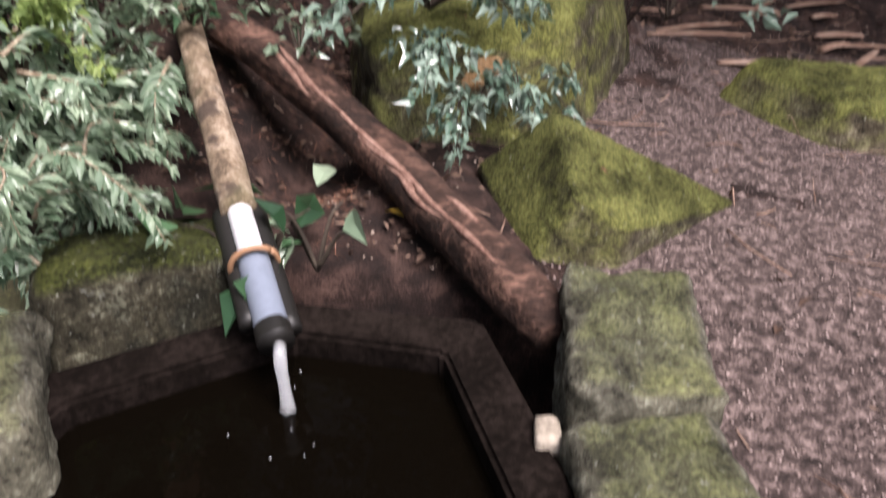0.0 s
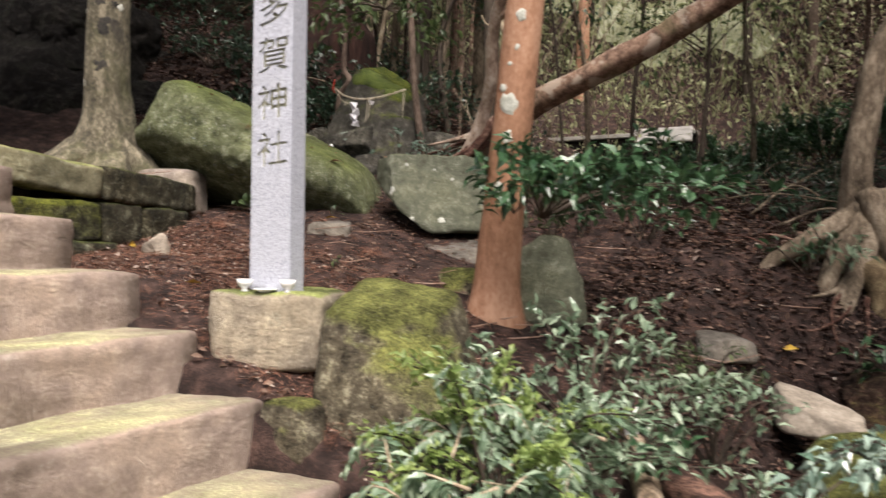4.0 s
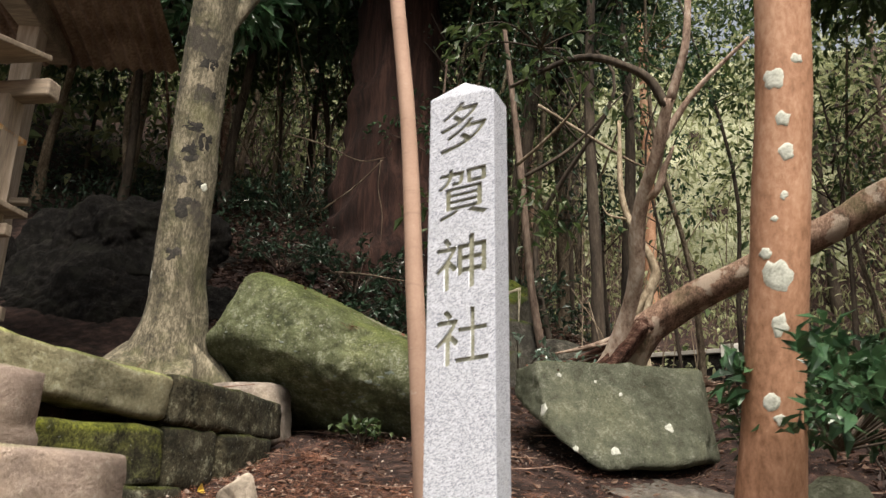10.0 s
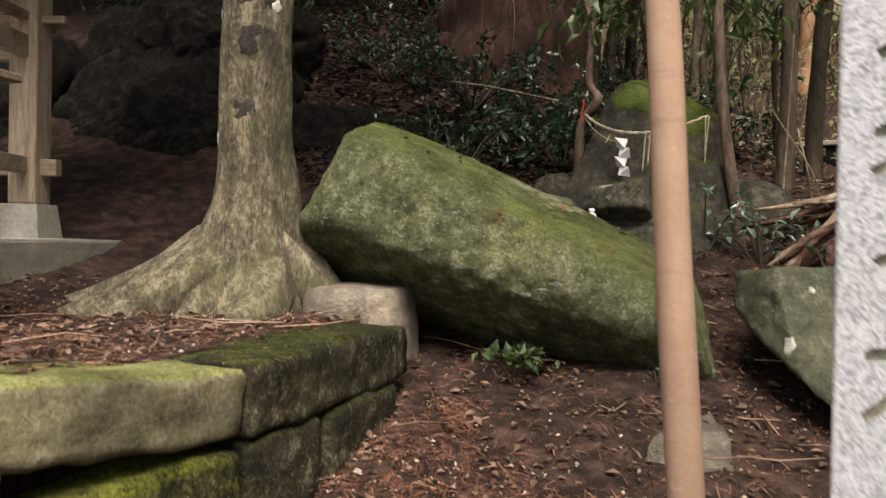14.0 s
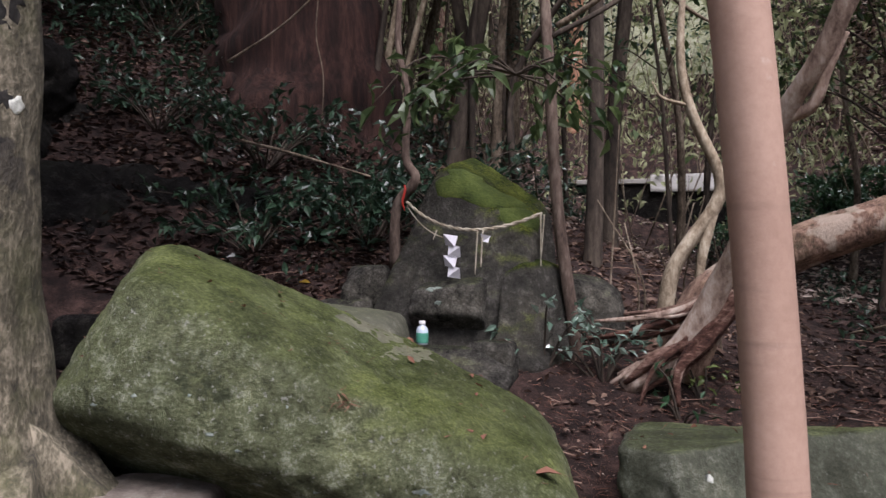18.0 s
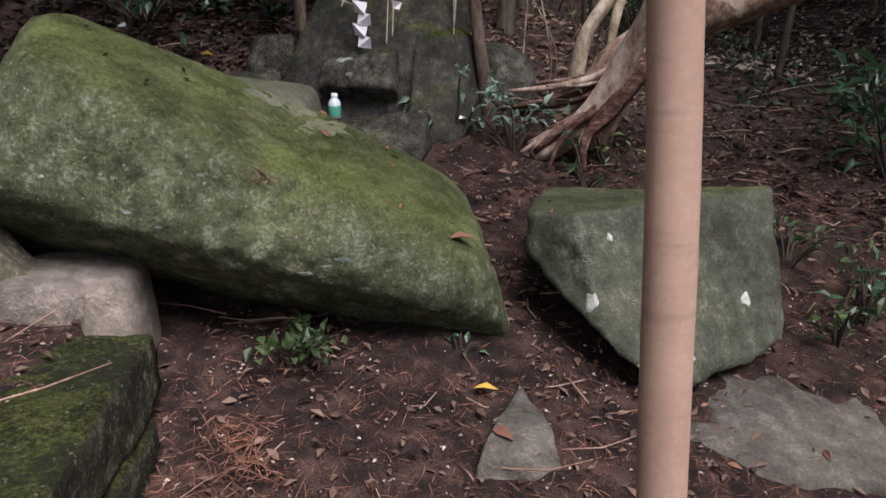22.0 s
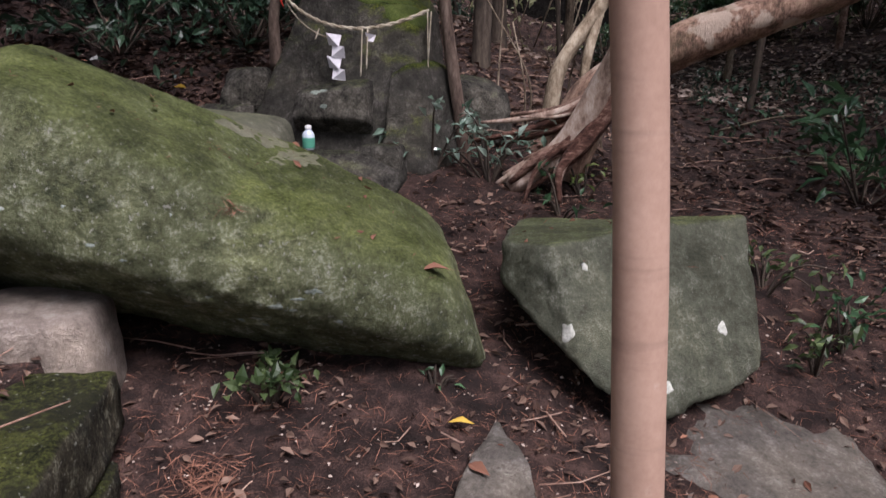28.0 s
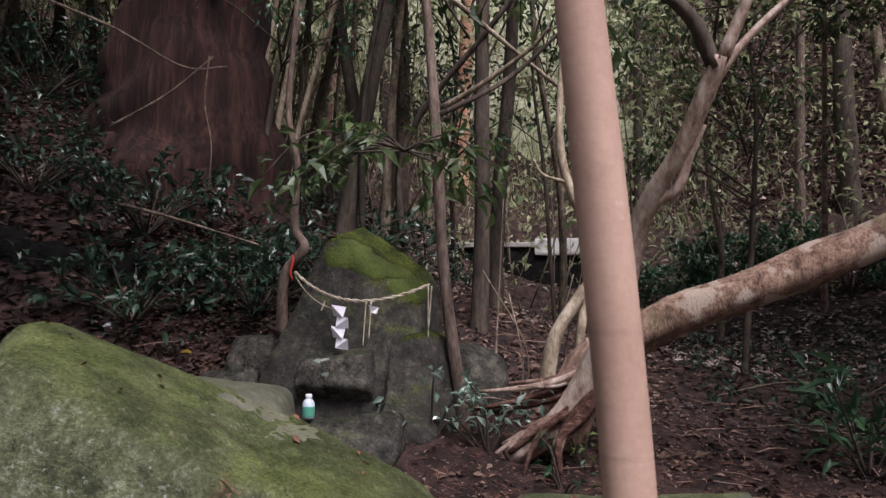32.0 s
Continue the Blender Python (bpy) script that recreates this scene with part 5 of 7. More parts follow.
def rope_line(a, b, sag, n=40, bow=0.0):
    return [Vector(a).lerp(Vector(b), k / n) + Vector((0, -bow, -sag)) * 4 * (k / n) * (1 - k / n) for k in range(n + 1)]


def rope_part(name, pts, r, parent, twist=26.0, strands=2):
    pieces = []
    for s in range(strands):
        line = []
        for k, p in enumerate(pts):
            a = twist * k / len(pts) * 2 + math.pi * 2 * s / strands
            line.append(p + Vector((0, math.cos(a) * r * 0.8, math.sin(a) * r * 0.8)))
        pieces.append(tube_data(line, [r] * len(line), 6, 0.3, s))
    o = ob_of(name, *merged(pieces), M_ROPE, parent)
    o.matrix_parent_inverse = parent.matrix_world.inverted()
    return o


rope_part("strand", rope_line((-4.86, 6.2, 3.05), (-4.07, 6.26, 2.98), 0.13, 40, 0.15), 0.007, rope)
rope_part("loose_strand", rope_line((-4.86, 6.2, 3.03), (-4.5, 6.07, 2.83), 0.05, 20, 0.04), 0.003, rope)
for k, (x, z, ln) in enumerate(((-4.38, 2.88, 0.24), (-4.35, 2.88, 0.2), (-4.62, 2.88, 0.05), (-4.06, 2.97, 0.3), (-4.04, 2.97, 0.24))):
    rope_part("tassel", rope_line((x, 6.2 if k > 2 else 6.07, z), (x + 0.02 * math.sin(k * 3), 6.18 if k > 2 else 6.03, z - ln), 0.0, 8), 0.003, rope, 6.0)


def shide(x, y, z, fall, w, parent):
    """A zigzag of folded paper."""
    v, f = [], []
    for k in range(fall):
        dx, zz = (0.012 if k % 2 else -0.012), z - k * w * 0.78
        b = len(v)
        tilt = 0.014 * (1 if k % 2 else -1)
        for px, pz, py in ((-w / 2, 0, tilt), (w / 2, -0.012, -tilt), (w / 2 - 0.006, -w * 0.95, tilt), (-w / 2 + 0.004, -w * 0.82, -tilt)):
            v += [(x + dx + px, y + py, zz + pz), (x + dx + px, y + py + 0.0015, zz + pz)]
        f += [(b, b + 2, b + 4, b + 6), (b + 7, b + 5, b + 3, b + 1)] + [(b + i, b + (i + 1) % 8, b + (i + 3) % 8, b + (i + 2) % 8) for i in (0, 2, 4, 6)]
    o = ob_of("paper_strip", v, f, M_PAPER, parent, "white zigzag paper strip", False)
    o.matrix_parent_inverse = parent.matrix_world.inverted()


shide(-4.52, 6.05, 2.86, 4, 0.075, rope)
shide(-4.32, 6.06, 2.86, 1, 0.05, rope)
ribbon = stem("red_ribbon", [(-4.88, 6.2, 3.15, 0.005), (-4.87, 6.19, 3.12, 0.007), (-4.885, 6.19, 3.05, 0.007), (-4.875, 6.2, 3.0, 0.004)], M_RED, sides=6)
tagged(ribbon, "short red ribbon tied where the rope ends", "ribbon")
bottle = thing("bottle", -4.57, 5.75, 2.28, "small plastic drink bottle with a green label set as an offering", "bottle")
ob_of("body", *lathe([(0.027, 0), (0.0315, 0.004), (0.0315, 0.035), (0.03, 0.04), (0.0315, 0.045), (0.0315, 0.073), (0.026, 0.087), (0.0155, 0.099), (0.014, 0.104)]), M_BOTTLE, bottle, "white plastic bottle body")
ob_of("label", *lathe([(0.0319, 0.01), (0.0323, 0.013), (0.0323, 0.059), (0.0319, 0.062)]), M_LABEL, bottle, "green paper label")
ob_of("cap", *lathe([(0.0165, 0.103), (0.017, 0.106), (0.017, 0.12), (0.013, 0.123)]), M_WHITE, bottle, "white screw cap")

# ---- the shrine hall and its lantern ----
hall = thing("shrine_hall", -8.3, 3.2, 2.1, "old timber shrine hall with grey posts and a tin roof", "shrine")


def hall_part(name, bm, mat, label="", m=None, parent=None):
    o = part(name, bm, mat, parent or hall, label)
    o.matrix_parent_inverse = (parent or hall).matrix_world.inverted()
    if m is not None:
        o.matrix_world = m
    return o


H = pose(-7.15, 4.3, 2.17, 0, 0, 36)
hall_part("base", rough_box(3.2, 2.8, 0.24, (-1.6, -1.4, -0.12), 0.015, 0.004, 10, 3.0), M_CONCRETE, "low concrete base", H)
for px, py in ((-0.43, -0.43), (-0.43, -2.3), (-2.2, -0.43)):
    bm = bmesh.new()
    bmesh.ops.create_cone(bm, cap_ends=True, segments=4, radius1=0.19, radius2=0.155, depth=0.2, matrix=Matrix.Translation((px, py, 0.1)) @ Matrix.Rotation(radians(45), 4, "Z"))
    hall_part("post_pad", bm, M_CONCRETE, "square stone pad", H)
    hall_part("post", box(0.17, 0.17, 3.0, (px, py, 1.7), 0.012), M_WOOD, "weathered grey timber post", H)
for z, wd, out in ((0.42, 0.1, 0.1), (1.12, 0.13, -0.06), (1.3, 0.05, 0.14), (1.45, 0.09, -0.06), (1.68, 0.08, -0.06), (1.85, 0.05, -0.06)):
    hall_part("rail", box(1.9, 0.07, wd, (-1.3 + out, -0.43, z), 0.008), M_WOODX, "", H)
    hall_part("rail", box(0.07, 1.9, wd, (-0.43, -1.3 + out, z + 0.01), 0.008), M_WOODX, "", H)
hall_part("beam", box(0.2, 2.6, 0.22, (-0.42, -1.2, 2.9), 0.012), M_WOODX, "", H)


def tin_roof():
    v, f = [], []
    n = 300
    for k in range(n + 1):
        x = 0.6 - 3.8 * k / n
        z = 0.02 * math.sin(k * 0.72)
        for y, zz in ((0.2, 2.84), (-1.2, 3.2), (-2.5, 3.52)):
            v += [(x, y, zz + z), (x, y, zz + z + 0.006)]
    for k in range(n):
        a = k * 6
        for s in (0, 2):
            f += [(a + s, a + s + 2, a + s + 8, a + s + 6), (a + s + 1, a + s + 7, a + s + 9, a + s + 3)]
        f += [(a, a + 6, a + 7, a + 1), (a + 4, a + 5, a + 11, a + 10)]
    o = ob_of("roof", v, f, M_TIN, hall, "dark corrugated tin roof", False)
    o.matrix_parent_inverse = hall.matrix_world.inverted()
    o.matrix_world = H


tin_roof()
lantern = thing("offering_box_post", -5.3, 2.52, 1.98, "rusty white metal box on a braced wooden post", "lantern", rz=24)


def lantern_part(name, bm, mat, label=""):
    return part(name, bm, mat, lantern, label)


lantern_part("post", box(0.14, 0.14, 1.35, (0.04, 0.1, 0.67), 0.01), M_WOOD, "grey wooden post")
lantern_part("facing", box(0.06, 0.03, 0.75, (-0.02, 0.02, 0.4), 0.005), M_RUST, "rust-stained strip")
lantern_part("brace", box(0.05, 0.05, 0.62, (-0.15, 0.06, 0.5), 0.006, Matrix.Rotation(radians(-28), 4, "Y")), M_WOOD, "diagonal wooden brace")
lantern_part("shelf", box(0.62, 0.42, 0.03, (-0.12, 0.02, 0.74), 0.005), M_WOODX, "dark shelf board")
lantern_part("shelf_bearer", box(0.5, 0.05, 0.06, (-0.05, 0.1, 0.62), 0.005), M_WOODX)
bm = bmesh.new()
bmesh.ops.create_cone(bm, cap_ends=True, segments=4, radius1=0.2, radius2=0.28, depth=0.36, matrix=Matrix.Translation((-0.12, 0.0, 0.95)) @ Matrix.Rotation(radians(45), 4, "Z"))
bmesh.ops.bevel(bm, geom=bm.edges[:], offset=0.012, segments=2, affect="EDGES")
lantern_part("metal_box", bm, M_RUST, "rust-streaked white metal box")
lantern_part("lid", box(0.46, 0.46, 0.03, (-0.12, 0, 1.15), 0.006), M_RUST, "rusty lid")
lantern_part("roof_board", box(0.85, 0.5, 0.03, (-0.16, -0.14, 1.5), 0.005, Matrix.Rotation(radians(16), 4, "X")), M_WOODX, "dark little roof")
lantern_part("crossbeam", box(0.5, 0.1, 0.1, (0.06, 0.1, 1.38), 0.012), M_WOODX, "wooden crossbeam")
# ---- the basin and its pipe ----
def ring_wall(outer, inner, top, foot, name, mat, parent):
    n = len(outer)
    v = [(x, y, top) for x, y in outer] + [(x, y, top) for x, y in inner] + [(x, y, foot) for x, y in outer] + [(x, y, foot) for x, y in inner]
    f = []
    for k in range(n):
        j = (k + 1) % n
        f += [(k, j, n + j, n + k), (2 * n + k, 2 * n + j, j, k), (n + k, n + j, 3 * n + j, 3 * n + k)]
    bm = bmesh.new()
    vs = [bm.verts.new(p) for p in v]
    for q in f:
        bm.faces.new([vs[i] for i in q])
    bmesh.ops.recalc_face_normals(bm, faces=bm.faces[:])
    bmesh.ops.bevel(bm, geom=[e for e in bm.edges if len(e.link_faces) == 2], offset=0.012, segments=2, affect="EDGES")
    return part(name, bm, mat, parent, "dark wet stone rim")


basin = thing("stone_basin", 0, 0, 0, "sunken dark stone water basin with a wet rim", "basin")
OUTER = [(-0.98, 1.36), (-0.4, 1.68), (0.1, 1.6), (0.27, 1.0), (0.22, 0.45), (-0.3, 0.2), (-0.9, 0.35), (-1.1, 0.9)]
INNER = [(-0.84, 1.28), (-0.38, 1.54), (0.0, 1.46), (0.14, 0.97), (0.1, 0.55), (-0.3, 0.36), (-0.8, 0.48), (-0.95, 0.9)]
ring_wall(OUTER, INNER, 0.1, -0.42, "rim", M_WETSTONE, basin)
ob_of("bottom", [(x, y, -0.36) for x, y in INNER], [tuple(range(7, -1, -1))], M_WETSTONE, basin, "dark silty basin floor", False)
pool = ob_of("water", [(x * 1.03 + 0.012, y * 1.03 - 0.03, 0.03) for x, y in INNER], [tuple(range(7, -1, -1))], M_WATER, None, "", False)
tagged(pool, "still dark brown water filling the stone basin", "water", kind="structure")
for k, (x, y, z, sx, sy, sz, a) in enumerate(((0.45, 1.45, 0.02, 0.31, 0.5, 0.36, -6), (0.43, 0.96, 0.0, 0.34, 0.44, 0.36, 4), (0.42, 0.5, 0.0, 0.34, 0.42, 0.34, 8), (-1.07, 1.2, 0.06, 0.42, 0.5, 0.34, 25), (-1.2, 0.72, 0.06, 0.4, 0.42, 0.34, 0))):
    o = part("rim_stone", rough_box(sx, sy, sz, (0, 0, 0), 0.05, 0.03, 16, 40.0 + k), M_PALEMOSS, None, "", True)
    o.matrix_world = pose(x, y, z, 0, 0, a)
    tagged(o, "squared stone beside the basin speckled with pale moss", "stone", "stones round the basin")
rock("basin_rock", -0.75, 1.72, 0.08, lump(0.6, 0.3, 0.34), M_WALL, "mossy dark rock behind the basin", "rock", rz=25, sub=4, power=8, amp=0.03, seed=51)
chip = rock("pale_chip", 0.22, 1.18, 0.1, lump(0.06, 0.09, 0.05), M_PALESTONE, "small pale stone chip on the basin rim", "stone", sub=3, power=8, amp=0.006, seed=52)

pipe = thing("water_spout", -0.45, 1.4, 0.5, "bark-covered wooden spout holding plastic pipes over the basin", "water spout")


def pipe_at(s):
    """A place along the spout: 0 where the bark ends, 1 at its upper end."""
    return Vector((-0.546, 1.813, 0.293)).lerp(Vector((-1.02, 3.03, 0.6)), s)


def pipe_part(name, s0, s1, r, mat, label, off=(0, 0, 0), sides=20, wob=0.0, n=14, seed=0.0):
    pts = [pipe_at(s0 + (s1 - s0) * k / n) + Vector(off) for k in range(n + 1)]
    o = ob_of(name, *tube_data(pts, [r] * len(pts), sides, wob, seed), mat, pipe, label)
    o.matrix_parent_inverse = pipe.matrix_world.inverted()
    return o


pipe_part("bark_log", 0.0, 1.0, 0.05, patched("log_bark", (0.24, 0.17, 0.11), (0.06, 0.04, 0.03), (0.45, 0.36, 0.27), 0.6), "grey-brown bark-covered log", wob=0.16, n=40, seed=4.0)
pipe_part("cut_edge", -0.31, 0.02, 0.027, M_BLACK, "black split side of the log", (0.044, 0.006, -0.02), 10)
pipe_part("cut_edge", -0.29, 0.02, 0.027, M_BLACK, "black split side of the log", (-0.044, -0.01, -0.02), 10)
pipe_part("white_pipe", -0.18, 0.05, 0.034, M_PVCWHITE, "white plastic pipe")
pipe_part("grey_pipe", -0.33, -0.14, 0.041, M_PVCGREY, "grey-blue plastic pipe end")
pipe_part("pipe_mouth", -0.35, -0.315, 0.044, M_BLACK, "dark slimy pipe mouth", wob=0.1)
pipe_part("white_pipe", 0.985, 1.08, 0.028, M_PVCWHITE, "pale pipe end")


def strap():
    c, d = pipe_at(-0.155), (pipe_at(1) - pipe_at(0)).normalized()
    a = d.orthogonal().normalized()
    b = d.cross(a)
    pts = [c + (a * math.cos(t) + b * math.sin(t)) * 0.06 for t in np.linspace(0, 2 * math.pi, 25)]
    o = ob_of("strap", *tube_data(pts, [0.008] * 25, 6), M_STRAP, pipe, "brown copper strap")
    o.matrix_parent_inverse = pipe.matrix_world.inverted()


strap()
mouth = pipe_at(-0.345)
fall = stem("falling_water", [(*(mouth + Vector((0.005, 0.0, -0.012))), 0.016), (*(mouth + Vector((0.012, -0.03, -0.03))), 0.015), (*(mouth + Vector((0.02, -0.05, -0.08))), 0.012), (mouth.x + 0.025, mouth.y - 0.06, 0.03, 0.018)], M_STREAM, steps=8, sides=10, wobble=0.6, seed=3.0)
tagged(fall, "thin clear stream of water falling from the pipe", "water stream", kind="stuff")
bub = []
for k in range(9):
    a, r, s = random.uniform(0, 6.28), random.uniform(0.01, 0.16), random.uniform(0.002, 0.004)
    d, f = sphere(1)
    bub.append(([Vector((mouth.x + 0.03 + r * math.cos(a), mouth.y - 0.07 + r * math.sin(a), 0.032)) + v * s for v in d], f))
tagged(ob_of("bubbles", *merged(bub), M_STREAM), "small bubbles floating where the stream falls", "bubbles", kind="stuff")

log = stem("rotten_log", [(-0.9, 3.05, 0.52, 0.08), (-0.62, 2.85, 0.38, 0.085), (-0.26, 2.6, 0.16, 0.088), (0.0, 2.15, 0.1, 0.085), (0.24, 1.72, 0.06, 0.08), (0.3, 1.6, 0.04, 0.06)], M_ROTTEN, steps=10, sides=18, wobble=0.25, seed=9.0, flute=0.05)
tagged(log, "dark rotting fallen log with flaking red bark", "log")
LOG_TREE = surface_of(log)
M_FLAKE = surface("peeling_red_flake", (0.1, 0.05, 0.036), (0.22, 0.125, 0.095), (0.36, 0.23, 0.18), 12.0, 70.0, 0.9, 0.006)
for k in range(13):
    rng = random.Random(900 + k)
    a = rng.uniform(0.0, 0.75)
    b = a + rng.uniform(0.12, 0.3)
    side = Vector((rng.uniform(-0.05, 0.06), rng.uniform(-0.05, 0.05), 0.1))
    pts = []
    for n in range(6):
        hit, up, _, _ = LOG_TREE.find_nearest(Vector((-0.66, 2.88, 0.42)).lerp(Vector((0.2, 1.8, 0.08)), a + (b - a) * n / 5) + side)
        pts.append((*(hit - up * 0.004), (0.003, 0.009, 0.013, 0.012, 0.008, 0.002)[n]))
    stem("bark_flake", pts, M_FLAKE, log, "peeling reddish flake of bark", steps=3, sides=6, wobble=0.6, seed=k)
for k in range(30):
    x, y = random.uniform(1.05, 3.3), random.uniform(3.75, 5.8)
    a, ln = random.uniform(-0.35, 0.9), random.uniform(0.15, 0.6)
    z = ground_z(x, y) + 0.025
    r = random.uniform(0.012, 0.03)
    o = stem("wood_strip", [(x, y, z, r), (x + ln * 0.5 * math.cos(a), y + ln * 0.5 * math.sin(a), z + 0.02, r * 1.2), (x + ln * math.cos(a), y + ln * math.sin(a), z, r * 0.7)], M_DRYSTICK, sides=7, wobble=0.5, seed=k)
    for v in o.data.vertices:
        v.co.z = z + (v.co.z - z) * 0.45
    tagged(o, "dry reddish strip of wood lying on the gravel", "stick", "sticks on the gravel")
block = part("stone_kerb", rough_box(1.5, 0.3, 0.24, (0, 0, 0), 0.03, 0.012, 10, 60.0), M_FLATSTONE, None, "", True)
block.matrix_world = pose(3.2, 5.8, ground_z(3.2, 5.8) + 0.2, 0, 0, -8)
tagged(block, "long squared stone lying on dark soil", "stone")
post = part("wooden_post", box(0.14, 0.14, 1.8, (0, 0, 0), 0.01), M_WOOD)
post.matrix_world = pose(3.15, 6.15, ground_z(3.15, 6.15) + 0.85)
tagged(post, "weathered wooden post beside the stone kerb", "post")

# ---- the far road's edge ----
kerb = thing("concrete_channel", -4.9, 17.3, 4.16, "low dark concrete wall with pale patches along the wood", "concrete wall", rz=2)
part("wall", rough_box(3.4, 0.3, 1.3, (0, 0, -0.7), 0.02, 0.01, 8, 70.0), M_DARKROCK, kerb, "dark wall face")
part("coping", rough_box(3.4, 0.4, 0.1, (0, 0, 0), 0.02, 0.006, 8, 71.0), M_CONCRETE, kerb, "pale coping")
part("coping_patch", rough_box(1.3, 0.44, 0.34, (0.95, 0.0, -0.04), 0.03, 0.01, 6, 72.0), M_CEMENTPATCH, kerb, "white plaster patch")


# ---- shrubs and plants ----
def shrub(name, x, y, z, label, mat, reach, stems, leaves, size, aspect=0.42, bark=M_DARKBARK, category="shrub", group="", lean=(0, 0), rise=1.0, seed=1, droop=0.3, thick=0.008, up=0.4):
    """Stems that spread from the foot, with leaves set along their outer parts."""
    rng = np.random.RandomState(seed)
    o = thing(name, x, y, z, label, category, group)
    pieces, where, ways = [], [], []
    for k in range(stems):
        a, e = rng.uniform(0, 6.283), rng.uniform(0.35, 1.25) * rise
        d = np.array([math.cos(a) * math.cos(e) + lean[0], math.sin(a) * math.cos(e) + lean[1], math.sin(e)])
        ln = reach * rng.uniform(0.6, 1.1)
        mid = d * ln * 0.5 + rng.normal(0, 0.05 * ln, 3) + (0, 0, 0.08 * ln)
        tip = d * ln + (0, 0, -droop * ln * 0.4)
        c = curve([(0, 0, -0.05, thick), (*mid, thick * 0.7), (*tip, thick * 0.25)], 5)
        pieces.append(tube_data([q[:3] for q in c], [q[3] for q in c], 5))
        pts = np.array(c)[:, :3]
        for j in range(max(1, leaves // stems)):
            s = rng.uniform(0.25, 1.0) ** 0.7 * (len(pts) - 1)
            i = min(int(s), len(pts) - 2)
            p = pts[i] + (pts[i + 1] - pts[i]) * (s - i)
            out = (pts[i + 1] - pts[i]) / np.linalg.norm(pts[i + 1] - pts[i])
            w = out * 0.7 + rng.normal(0, 0.7, 3) + (0, 0, up * 0.4)
            where.append(p + rng.normal(0, size * 0.35, 3))
            ways.append(w)
    for v, f in pieces:
        ob_of("stem", v, f, bark, o)
    np.random.seed(seed)
    ln = size * np.random.uniform(0.6, 1.2, len(where))
    v, f = leaf_cloud(where, ways, ln, ln * aspect, droop)
    quick("foliage", v, f, mat, o)["kind"] = "stuff"
    return o


def fern_bush(x, y, z, seed, sprays=34, tall=0.7):
    """Arching sprays with rows of narrow leaflets."""
    rng = np.random.RandomState(seed)
    o = thing("ferny_bush", x, y, z, "drooping bush of long pale green ferny leaves", "bush")
    where, ways, size = [], [], []
    for k in range(sprays):
        a = rng.uniform(0, 6.283)
        ln = rng.uniform(0.2, 0.42)
        b = np.array([rng.normal(0, 0.16), rng.normal(0, 0.16), rng.uniform(0.1, tall)])
        d = np.array([math.cos(a), math.sin(a), 0.0])
        c = curve([(*b, 0.007), (*(b + d * ln * 0.4 + (0, 0, 0.1 * ln) + rng.normal(0, 0.03, 3)), 0.003), (*(b + d * ln * 0.8 + (0, 0, -0.12 * ln)), 0.002), (*(b + d * ln + (0, 0, -0.4 * ln)), 0.001)], 5)
        ob_of("stem", *tube_data([q[:3] for q in c], [q[3] for q in c], 4), M_PALEBARK, o)
        pts = np.array(c)[:, :3]
        side = np.cross(d, (0, 0, 1))
        for i in range(1, len(pts) - 1):
            for s in (-1, 1):
                for t in (0.0, 0.33, 0.67):
                    out = (pts[i + 1] - pts[i]) / np.linalg.norm(pts[i + 1] - pts[i])
                    where.append(pts[i] + (pts[i + 1] - pts[i]) * t + rng.normal(0, 0.004, 3))
                    ways.append(out * 0.7 + side * s * 0.8 + (0, 0, -0.3) + rng.normal(0, 0.22, 3))
                    size.append(0.062 * (1 - 0.45 * i / len(pts)) * rng.uniform(0.6, 1.3))
    np.random.seed(seed)
    v, f = leaf_cloud(where, ways, size, np.array(size) * 0.34, 0.3, 0.1)
    quick("foliage", v, f, M_FERN, o)["kind"] = "stuff"


fern_bush(-1.16, 1.86, 0.12, 3, tall=0.62)
fern_bush(-1.24, 2.15, 0.22, 4, tall=0.62)
fern_bush(-1.26, 1.74, 0.1, 5, 24, 0.5)
shrub("drooping_bush", -1.2, 1.98, 0.15, "dense drooping bush of narrow pale green leaves", M_FERN, 0.42, 26, 1300, 0.05, 0.3, seed=44, droop=0.7)
shrub("drooping_bush", -1.22, 2.4, 0.28, "dense drooping bush of narrow pale grey-green leaves", M_FERN, 0.45, 20, 700, 0.075, 0.34, seed=45, droop=0.6)
shrub("young_bush", -1.24, 2.15, 0.55, "bush with bright yellow-green young leaves", M_BRIGHT, 0.6, 26, 1500, 0.044, 0.5, seed=5)
shrub("variegated_bush", -1.3, 2.5, 0.42, "straggling bush with dull grey-green leaves", M_FERN, 0.8, 18, 640, 0.06, 0.42, seed=6, lean=(0.15, 0))
shrub("creeping_shrub", -1.2, 3.0, 0.62, "thin straggling shrub with pale dusty leaves", M_FERN, 0.7, 18, 460, 0.06, 0.45, seed=7)
shrub("creeping_shrub", -0.75, 3.3, 0.5, "low shrub with dull green leaves in the gully", M_FERN, 0.45, 12, 190, 0.06, 0.45, seed=8)
shrub("glossy_bush", -1.72, 3.8, 1.62, "glossy dark green evergreen bush beside the orange tree", M_GREENLEAF, 0.8, 30, 1100, 0.095, 0.42, seed=9, rise=0.35, lean=(0.55, 0.1), thick=0.005)
shrub("glossy_sprig", -1.7, 3.36, 1.62, "sprig of glossy leaves growing in front of the trunk", M_GREENLEAF, 0.3, 7, 60, 0.085, 0.45, seed=10, rise=0.3, thick=0.003)
